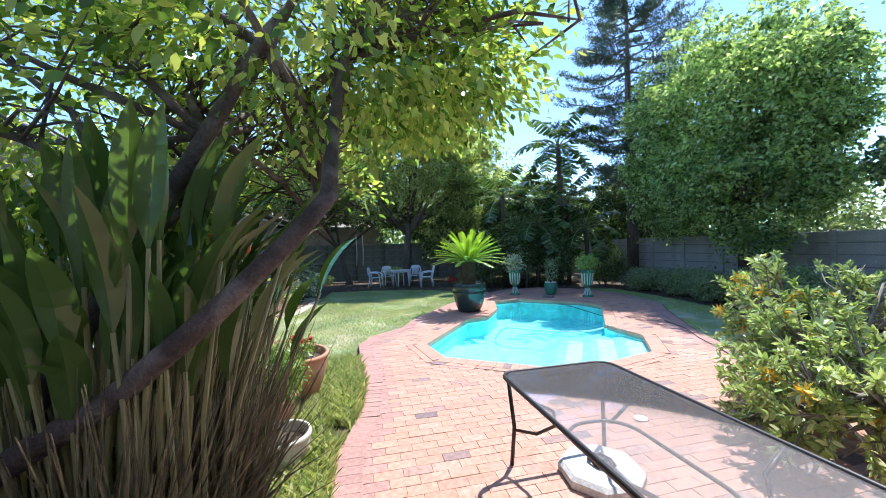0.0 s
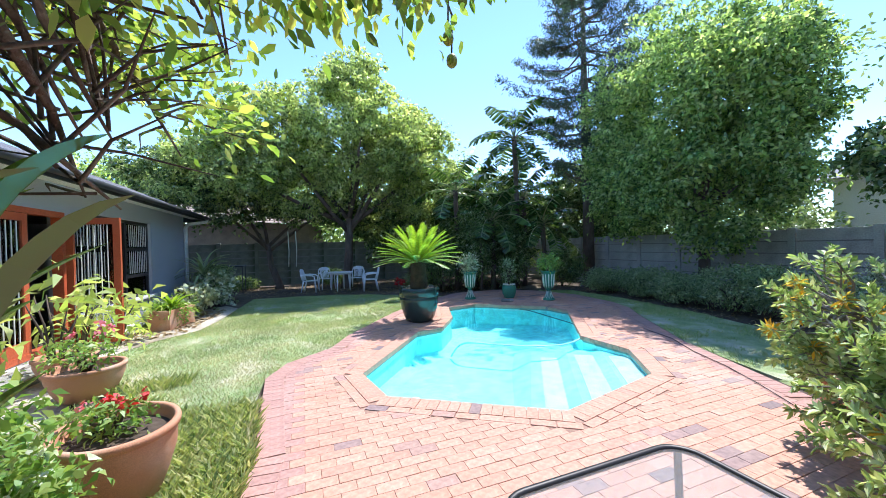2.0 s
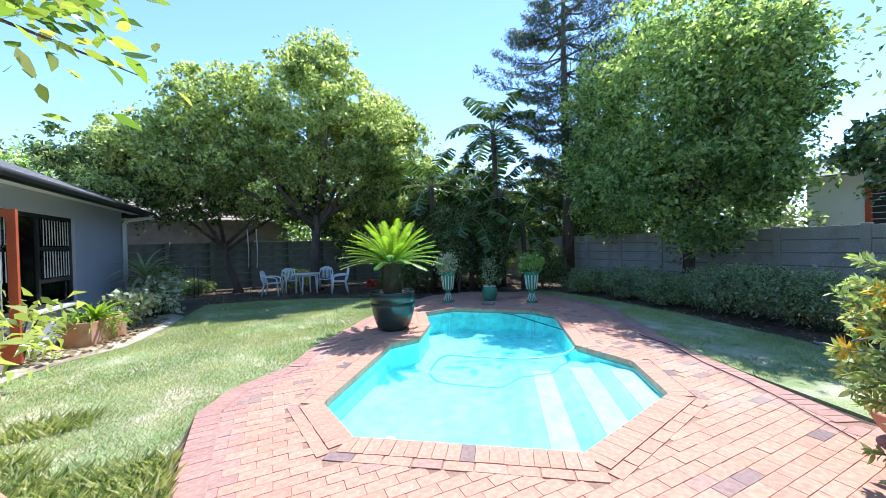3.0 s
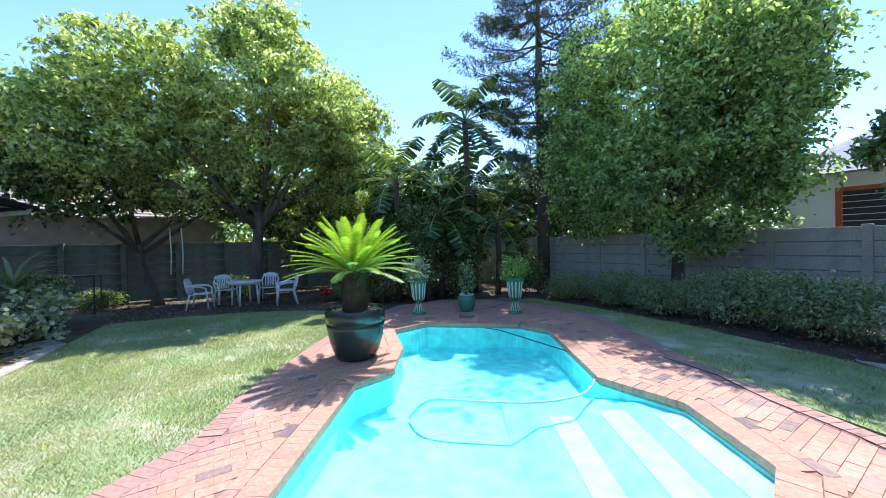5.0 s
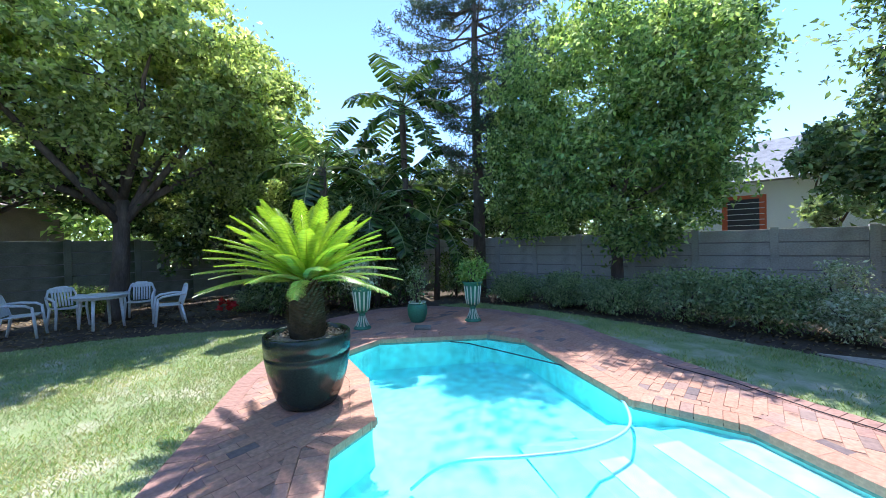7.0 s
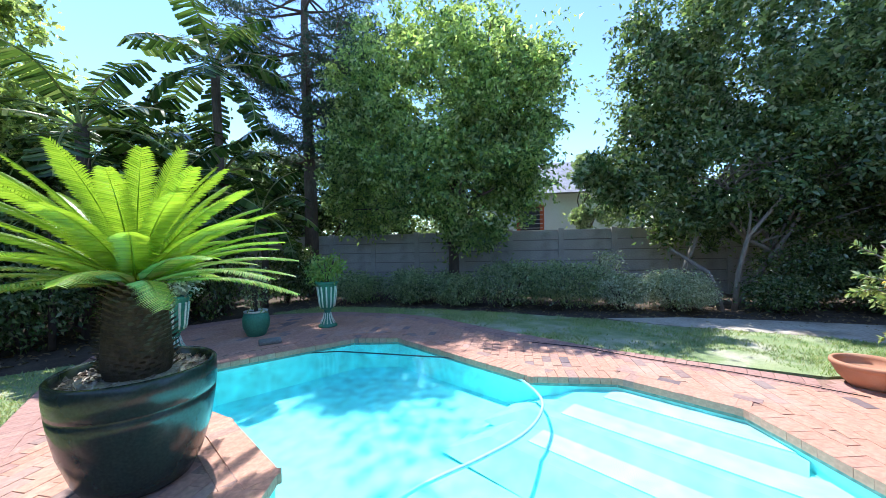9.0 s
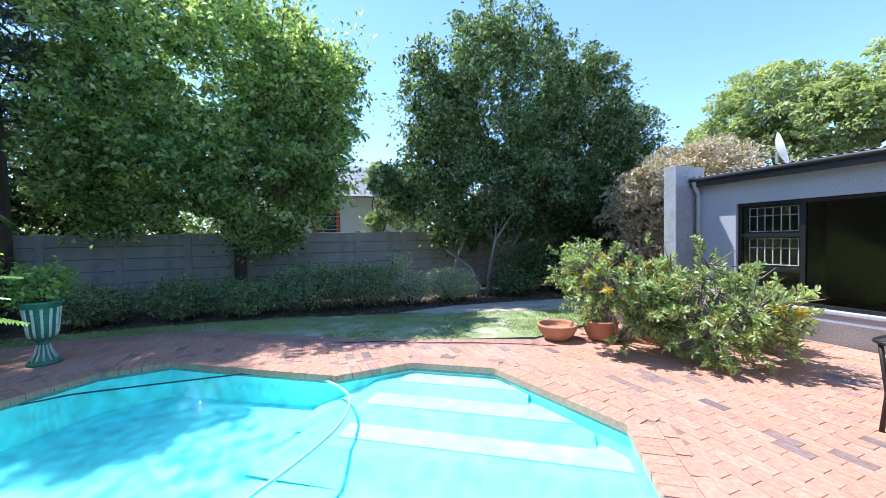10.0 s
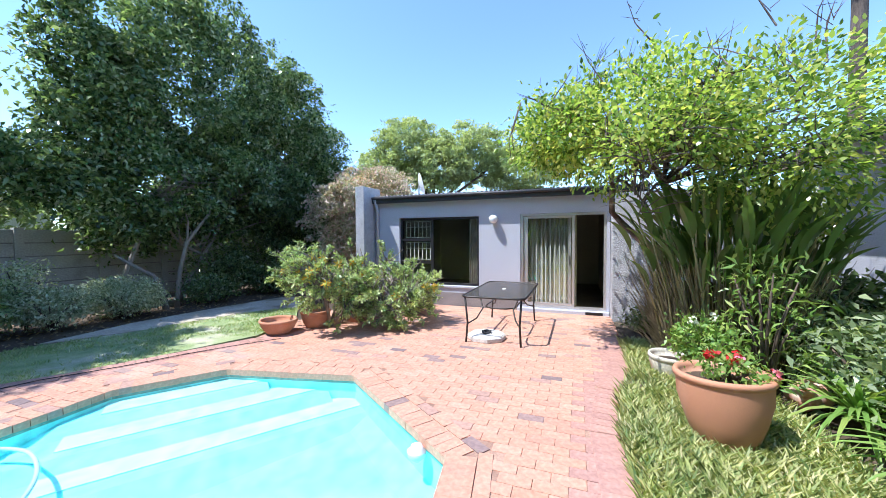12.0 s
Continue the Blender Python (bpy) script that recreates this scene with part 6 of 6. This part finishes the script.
# ---- striped urns and green tub ----
def urn(x, y, rz, label):
    root = tagged(empty("garden_urn", x, y, 0, rz), label, "urn", "pedestal urns")
    part("pedestal", lathe(bmesh.new(), [(0.17, 0), (0.17, 0.03), (0.13, 0.06), (0.08, 0.16), (0.055, 0.27), (0.07, 0.31)], 24), GREEN_PAINT, root, smooth=True)
    part("bowl", lathe(bmesh.new(), [(0.06, 0.31), (0.115, 0.34), (0.14, 0.42), (0.155, 0.58), (0.175, 0.76), (0.205, 0.80), (0.215, 0.83), (0.19, 0.84), (0.165, 0.80), (0.15, 0.74)], 32), GREEN_PAINT, root, smooth=True)
    for i in range(12):
        a = 2 * math.pi * i / 12
        c, s = math.cos(a), math.sin(a)
        part("stripe", tube(bmesh.new(), [(c * r, s * r, z) for r, z in ((0.128, 0.365), (0.142, 0.43), (0.156, 0.58), (0.174, 0.745))], [0.012, 0.014, 0.016, 0.017], 6), CREAM_PAINT, root, smooth=True)
        part("stripe", tube(bmesh.new(), [(c * r, s * r, z) for r, z in ((0.132, 0.06), (0.082, 0.16), (0.058, 0.26))], [0.013, 0.011, 0.008], 6), CREAM_PAINT, root, smooth=True)
    part("soil", lathe(bmesh.new(), [(0.145, 0.74), (0.16, 0.775), (0.08, 0.79), (0.03, 0.79)], 20), SOIL, root)
    return root


urn(-11.28, 5.07, 10, "green and cream striped pedestal urn by the pool")
urn(-9.95, 6.93, 25, "green and cream striped pedestal urn by the pool")
bush("urn_plant", "pale flowering plant growing in the urn", -11.28, 5.07, 0.30, 0.55, 900, 0.075, LEAF_VARI, 0.76, category="plant")
bush("urn_plant", "green leafy plant growing in the urn", -9.95, 6.93, 0.28, 0.55, 900, 0.075, LEAF_ROSE, 0.76, category="plant")
tub = tagged(empty("garden_tub", -10.85, 6.17, 0), "round green glazed pot with a pale rim", "flowerpot")
part("pot_body", lathe(bmesh.new(), [(0.13, 0), (0.15, 0.02), (0.205, 0.16), (0.215, 0.28), (0.19, 0.38), (0.165, 0.40)], 32), GREEN_PAINT, tub, smooth=True)
part("rim", lathe(bmesh.new(), [(0.166, 0.395), (0.185, 0.40), (0.19, 0.425), (0.165, 0.43), (0.15, 0.40), (0.14, 0.36)], 32), CREAM_PAINT, tub, smooth=True)
part("soil", lathe(bmesh.new(), [(0.13, 0.34), (0.145, 0.37), (0.05, 0.38)], 20), SOIL, tub)
bush("tub_plant", "thin upright leafy plant in the green pot", -10.85, 6.17, 0.18, 0.85, 520, 0.06, LEAF_SHRUB, 0.36, category="plant")
part("stepping_stone", cube(-0.16, -0.11, -0.01, 0.16, 0.11, 0.05, 0.02, pose(-10.28, 5.75, 0.01, 0, 0, 40)), CONCRETE)
tagged(bpy.data.objects["stepping_stone"], "grey skimmer lid stone on the coping", "stone")

# ---- glass patio table ----
TX, TY = -1.70, 1.50
tab = tagged(empty("patio_table", TX, TY, 0), "patio table with a frosted glass top and dark tube frame", "table")
HX, HY2, TZ = 0.92, 0.47, 0.70


def rounded(hx, hy, r, n=6):
    out = []
    for cx, cy, a0 in ((hx - r, hy - r, 0), (-hx + r, hy - r, 90), (-hx + r, -hy + r, 180), (hx - r, -hy + r, 270)):
        for k in range(n + 1):
            a = radians(a0 + 90 * k / n)
            out.append((cx + r * math.cos(a), cy + r * math.sin(a)))
    return out


loop = rounded(HX, HY2, 0.12)
part("glass_top", sheet(bmesh.new(), rounded(HX - 0.012, HY2 - 0.012, 0.11), TZ + 0.004, thick=0.006), TABLE_GLASS, tab, "frosted glass top").visible_shadow = False
part("rim", tube(bmesh.new(), [(x, y, TZ) for x, y in loop + loop[:2]], 0.016, 8, False), TABLE_METAL, tab, smooth=True)
part("umbrella_cap", lathe(bmesh.new(), [(0.035, TZ + 0.004), (0.035, TZ + 0.011), (0.03, TZ + 0.013), (0.004, TZ + 0.013)], 18), WHITE_PLASTIC, tab, "white umbrella hole cap")
for sx in (-1, 1):
    for sy in (-1, 1):
        part("leg", tube(bmesh.new(), [(sx * (HX - 0.05), sy * (HY2 - 0.06), 0), (sx * (HX - 0.07), sy * (HY2 - 0.08), 0.3), (sx * (HX - 0.04), sy * (HY2 - 0.05), TZ - 0.01)], 0.016, 8), TABLE_METAL, tab, smooth=True)
        part("brace", tube(bmesh.new(), [(sx * (HX - 0.07), sy * (HY2 - 0.08), 0.28), (sx * (HX - 0.26), sy * (HY2 - 0.17), 0.33), (sx * 0.50, sy * 0.24, 0.46), (sx * 0.42, sy * 0.30, 0.60), (sx * 0.40, sy * (HY2 - 0.02), TZ - 0.012)], 0.012, 7), TABLE_METAL, tab, smooth=True)
ring = rounded(0.48, 0.24, 0.2)
part("stretcher_ring", tube(bmesh.new(), [(x, y, 0.46) for x, y in ring + ring[:2]], 0.012, 7, False), TABLE_METAL, tab, smooth=True)
ub = tagged(empty("umbrella_base", -2.28, 1.66, 0, 15), "flat octagonal pale umbrella base with a black cable", "umbrella base")
part("slab", lathe(bmesh.new(), [(0.29, 0), (0.30, 0.01), (0.30, 0.06), (0.27, 0.085), (0.06, 0.09)], 8), surface("pale_cast_stone", (0.52, 0.50, 0.46), (0.62, 0.60, 0.56), 3, 0.8, 40, 0.2), ub)
part("socket", lathe(bmesh.new(), [(0.05, 0.088), (0.05, 0.11), (0.03, 0.11), (0.025, 0.09)], 14), BLACK, ub)
part("cable", tube(bmesh.new(), [(0.09 * math.cos(k * 0.7) + 0.02 * math.sin(k * 1.9), 0.07 * math.sin(k * 0.7), 0.10 + 0.006 * (k % 4)) for k in range(22)], 0.009, 5), BLACK, ub, "coiled black cable", smooth=True)


# ---- white plastic table set ----
def plastic_chair():
    root = tagged(empty("plastic_chair", 0, 0, 0), "white moulded plastic garden armchair", "chair", "chairs round the white table")
    bm = bmesh.new()
    g = [[bm.verts.new((-0.22 + 0.44 * i / 6, -0.21 + 0.42 * j / 6, 0.43 - 0.02 * math.sin(math.pi * i / 6) + 0.015 * j / 6)) for j in range(7)] for i in range(7)]
    fs = [bm.faces.new((g[i][j], g[i + 1][j], g[i + 1][j + 1], g[i][j + 1])) for i in range(6) for j in range(6)]
    r = bmesh.ops.extrude_face_region(bm, geom=fs)
    for v in r["geom"]:
        if isinstance(v, bmesh.types.BMVert):
            v.co.z -= 0.025
    part("seat", bm, WHITE_PLASTIC, root, smooth=True)
    bm = tube(bmesh.new(), [(-0.23, -0.22, 0.42), (-0.25, -0.28, 0.62), (-0.20, -0.32, 0.80), (-0.08, -0.335, 0.855), (0.08, -0.335, 0.855), (0.20, -0.32, 0.80), (0.25, -0.28, 0.62), (0.23, -0.22, 0.42)], 0.022, 8)
    back = part("backrest", bm, WHITE_PLASTIC, root, smooth=True)
    for i in range(7):
        xx = -0.15 + i * 0.05
        part("slat", tube(bmesh.new(), [(xx, -0.225, 0.44), (xx, -0.275, 0.62), (xx, -0.325, 0.83)], 0.017, 5), WHITE_PLASTIC, back, smooth=True)
    part("top_panel", cube(-0.19, -0.345, 0.74, 0.19, -0.305, 0.85, 0.02), WHITE_PLASTIC, back, smooth=True)
    for s in (-1, 1):
        part("armrest", tube(bmesh.new(), [(s * 0.25, -0.28, 0.65), (s * 0.275, -0.1, 0.655), (s * 0.27, 0.12, 0.63), (s * 0.255, 0.2, 0.58)], [0.022, 0.026, 0.026, 0.02], 8), WHITE_PLASTIC, root, smooth=True)
        part("leg", tube(bmesh.new(), [(s * 0.255, 0.2, 0.6), (s * 0.24, 0.22, 0.4), (s * 0.27, 0.26, 0.0)], [0.02, 0.026, 0.022], 8), WHITE_PLASTIC, root, smooth=True)
        part("leg", tube(bmesh.new(), [(s * 0.22, -0.2, 0.43), (s * 0.25, -0.29, 0.0)], [0.027, 0.021], 8), WHITE_PLASTIC, root, smooth=True)
    return root


first = plastic_chair()
first.matrix_world = pose(-16.05, 0.62, 0, 0, 0, -15)
for x, y, a in ((-16.75, 1.25, -75), (-16.55, 2.45, -105), (-15.25, 2.75, 175)):
    copy_thing(first, pose(x, y, 0, 0, 0, a))
pt = tagged(empty("plastic_table", -15.95, 1.72, 0, 20), "round white plastic garden table", "table")
part("tabletop", lathe(bmesh.new(), [(0.44, 0.68), (0.475, 0.685), (0.48, 0.70), (0.47, 0.715), (0.05, 0.72)], 36), WHITE_PLASTIC, pt, smooth=True)
part("apron", lathe(bmesh.new(), [(0.41, 0.63), (0.42, 0.63), (0.42, 0.68), (0.41, 0.68)], 32), WHITE_PLASTIC, pt, smooth=True)
for i in range(4):
    a = math.pi / 4 + i * math.pi / 2
    part("leg", tube(bmesh.new(), [(0.33 * math.cos(a), 0.33 * math.sin(a), 0.66), (0.38 * math.cos(a), 0.38 * math.sin(a), 0)], [0.035, 0.026], 8), WHITE_PLASTIC, pt, smooth=True)

# ---- pool fittings ----
def eased(pts, n=6):
    """A smooth line through the points."""
    v = [Vector(p) for p in pts]
    v = [v[0]] + v + [v[-1]]
    out = []
    for a, b, c, d in zip(v, v[1:], v[2:], v[3:]):
        for k in range(n):
            u = k / n
            out.append(0.5 * (2 * b + (c - a) * u + (2 * a - 5 * b + 4 * c - d) * u * u + (3 * b - a - 3 * c + d) * u ** 3))
    return out + [v[-1]]


hose = tagged(empty("pool_hose", 0, 0, 0), "floating pool cleaner hose, pale with a dark lead", "hose")
part("lead", tube(bmesh.new(), [(-9.8, 5.65, -0.12), (-9.1, 5.68, -0.065), (-8.48, 5.65, -0.065), (-7.46, 5.59, -0.065), (-7.0, 5.40, -0.065)], 0.010, 6), HOSE_DARK, hose, smooth=True)
part("float_hose", tube(bmesh.new(), eased([(-7.0, 5.40, -0.065), (-6.7, 5.2, -0.065), (-6.45, 4.86, -0.065), (-6.30, 4.45, -0.065), (-6.34, 4.1, -0.065), (-6.5, 3.75, -0.065), (-6.8, 3.4, -0.07), (-7.25, 3.0, -0.11), (-7.6, 2.9, -0.42)]), 0.015, 8), HOSE, hose, smooth=True)
fl = tagged(empty("chlorine_floater", -5.22, 1.50, WATER_Z - 0.02), "round white chlorine floater in the water", "pool float")
part("float_body", lathe(bmesh.new(), [(0.03, -0.06), (0.07, -0.02), (0.075, 0.02), (0.05, 0.035), (0.045, 0.06), (0.01, 0.065)], 24), WHITE_PLASTIC, fl, smooth=True)
gh = tagged(empty("garden_hose", 0, 0, 0), "thin dark cable lying along the paving edge", "hose")
part("line", tube(bmesh.new(), [(-6.3, 6.2, 0.012), (-5.6, 6.0, 0.014), (-5.0, 5.62, 0.014), (-4.4, 5.35, 0.014), (-3.9, 5.05, 0.014), (-3.4, 4.7, 0.014)], 0.005, 5), BLACK, gh, smooth=True)
chain = tagged(empty("swing_rope", -18.0, -0.2, 2.4), "pale rope hanging in loops from the tree", "rope")
for k in (0, 0.3):
    part("strand", tube(bmesh.new(), [(0, k, 0), (0.02, k + 0.03, -0.8), (0, k, -1.5)], 0.02, 6), CREAM_PAINT, chain, smooth=True)
stand = tagged(empty("braai_stand", -17.4, -2.3, 0), "dark metal stand with a flat top in the shade", "stand")
part("top", cube(-0.4, -0.55, 1.02, 0.4, 0.55, 1.06, 0.01), FASCIA, stand)
for s in (-1, 1):
    for k in (-1, 1):
        part("leg", tube(bmesh.new(), [(s * 0.36, k * 0.5, 0), (s * 0.36, k * 0.5, 1.02)], 0.018, 6), FASCIA, stand)

# ---- on and beyond the roof ----
dish = tagged(empty("satellite_dish", 1.0, 4.30, 2.66), "white satellite dish on the roof", "satellite dish")
part("pole", tube(bmesh.new(), [(0, 0, 0), (0, 0, 0.3)], 0.02, 8), FRAME_ALU, dish)
db = lathe(bmesh.new(), [(0.02, 0.0), (0.12, 0.012), (0.22, 0.045), (0.28, 0.075), (0.285, 0.08), (0.22, 0.055), (0.1, 0.02), (0.02, 0.01)], 28)
db.transform(pose(0, 0, 0.33, 75, 0, 30))
part("reflector", db, WHITE_PLASTIC, dish, smooth=True)
palm = tagged(empty("palm_tree", 6.4, -7.25, 0), "tall thin palm trunk behind the house", "palm")
part("trunk", tube(bmesh.new(), [(0, 0, -0.1), (0.1, 0, 4), (0, 0.05, 8), (-0.05, 0.1, 13)], [0.24, 0.2, 0.18, 0.17], 10), BARK, palm, smooth=True)
for i in range(18):
    frond(palm, i * 2.4, 0.5 + 1.3 * i / 18, 2.6, LEAF_DARK, 13.0, 1.3, 0.5)

# ---- bricks and coping ----
def brick_mesh(l, w, h, bevel=0.0018):
    bm = bmesh.new()
    x, y, b = l / 2, w / 2, bevel
    top = [bm.verts.new(v) for v in ((-x + b, -y + b, 0), (x - b, -y + b, 0), (x - b, y - b, 0), (-x + b, y - b, 0))]
    mid = [bm.verts.new(v) for v in ((-x, -y, -b), (x, -y, -b), (x, y, -b), (-x, y, -b))]
    bot = [bm.verts.new(v) for v in ((-x, -y, -h), (x, -y, -h), (x, y, -h), (-x, y, -h))]
    bm.faces.new(top)
    for i in range(4):
        j = (i + 1) % 4
        bm.faces.new((mid[i], mid[j], top[j], top[i]))
        bm.faces.new((bot[i], bot[j], mid[j], mid[i]))
    return bm


def brick_set(mat, l, w, h):
    me = bpy.data.meshes.new("brick")
    bm = brick_mesh(l, w, h)
    bm.to_mesh(me)
    bm.free()
    me.materials.append(mat)
    return me


BL, BW = 0.222, 0.108
coping = tagged(empty("pool_coping", 0, 0, 0), "brick coping round the pool edge", "coping", kind="structure")
cope_me = {m.name: brick_set(m, 0.226, BW - 0.0032, 0.07) for m in (BRICK, BRICK_DARK)}
outer_row = {m.name: brick_set(m, BL - 0.0032, BW - 0.0032, 0.028) for m in (BRICK, BRICK_DARK)}
for (ax, ay), (bx, by) in zip(POOL, POOL[1:] + POOL[:1]):
    e = Vector((bx - ax, by - ay))
    ln = e.length
    e.normalize()
    n = Vector((e.y, -e.x))
    k = max(1, round((ln + 0.10) / BW))
    for i in range(k):
        p = Vector((ax, ay)) + e * ((ln + 0.08) * (i + 0.5) / k - 0.04) + n * 0.095
        o = new("brick", cope_me[BRICK_DARK.name if random.random() < 0.06 else BRICK.name])
        o.parent = coping
        o.matrix_local = pose(p.x, p.y, 0.006 + random.uniform(0, 0.003), random.uniform(-.6, .6), random.uniform(-.6, .6), math.degrees(math.atan2(n.y, n.x)) + random.uniform(-0.8, 0.8))
    k = max(1, round((ln + 0.20) / BL))
    for i in range(k):
        p = Vector((ax, ay)) + e * ((ln + 0.20) * (i + 0.5) / k - 0.10) + n * 0.268
        o = new("brick", outer_row[BRICK_DARK.name if random.random() < 0.10 else BRICK.name])
        o.parent = coping
        o.matrix_local = pose(p.x, p.y, random.uniform(0.005, 0.0065), random.uniform(-.2, .2), random.uniform(-.5, .5), math.degrees(math.atan2(e.y, e.x)) + random.uniform(-0.7, 0.7))

border = PAVING[2:24]
edge_me = brick_set(BRICK_EDGE, BL - 0.0032, BW - 0.0032, 0.03)
for (ax, ay), (bx, by) in zip(border, border[1:]):
    e = Vector((bx - ax, by - ay))
    ln = e.length
    e.normalize()
    n = Vector((-e.y, e.x))
    k = max(1, round(ln / BW))
    for i in range(k):
        p = Vector((ax, ay)) + e * ln * (i + 0.5) / k + n * 0.105
        o = new("brick", edge_me)
        o.parent = paving
        o.matrix_local = pose(p.x, p.y, random.uniform(0.005, 0.007), random.uniform(-.3, .3), random.uniform(-.5, .5), math.degrees(math.atan2(n.y, n.x)) + random.uniform(-1, 1))
EDGE = PAVING[2:24]
near_count = 0
brick_me = {m.name: brick_set(m, BL - 0.0032, BW - 0.0032, 0.024) for m in (BRICK, BRICK_DARK, BRICK_EDGE)}
rest = {m.name: [] for m in (BRICK, BRICK_DARK, BRICK_EDGE)}
mats = {m.name: m for m in (BRICK, BRICK_DARK, BRICK_EDGE)}
template = brick_mesh(BL - 0.0032, BW - 0.0032, 0.024)
tv = np.array([tuple(v.co) for v in template.verts])
tf = [[v.index for v in f.verts] for f in template.faces] if template.verts.index_update() is None else []
template.free()
row = 0
x = 0.0
while x > -13.0:
    y = -0.4 + (BL / 2 if row % 2 else 0)
    while y < 8.4:
        if inside(x, y, PAVING) and not inside(x, y, grown(POOL, 0.30)) and edge_dist(x, y, PAVING[2:24], False) > 0.14 and edge_dist(x, y, PAVING) > 0.05:
            de = edge_dist(x, y, EDGE, False)
            kind_ = BRICK_EDGE if de < 0.34 and x < -2.2 else (BRICK_DARK if random.random() < 0.07 + 0.18 * max(0.0, noise.noise(Vector((x * 0.8, y * 0.8, 4)))) else BRICK)
            zz, rx, ry = random.uniform(0, 0.0035), random.uniform(-.3, .3), random.uniform(-.6, .6)
            M = pose(x, y, zz, rx, ry, 90 + random.uniform(-0.7, 0.7))
            if -5.4 < x < -2.75 and 0.05 < y < 2.75 and near_count < 300:
                o = new("brick", brick_me[kind_.name])
                o.parent = paving
                o.matrix_local = M
                near_count += 1
            else:
                rest[kind_.name].append(np.array(M))
        y += BL
    x -= BW
    row += 1
for key, ms in rest.items():
    if not ms:
        continue
    ms = np.array(ms)
    v = np.einsum('nij,vj->nvi', ms, np.column_stack([tv, np.ones(len(tv))]))[..., :3]
    me = bpy.data.meshes.new("bricks")
    faces = [[i + k * len(tv) for i in f] for k in range(len(ms)) for f in tf]
    me.from_pydata(v.reshape(-1, 3).tolist(), [], faces)
    me.materials.append(mats[key])
    ob = new("bricks", me)
    ob.parent = paving
    tagged(ob, kind="stuff")
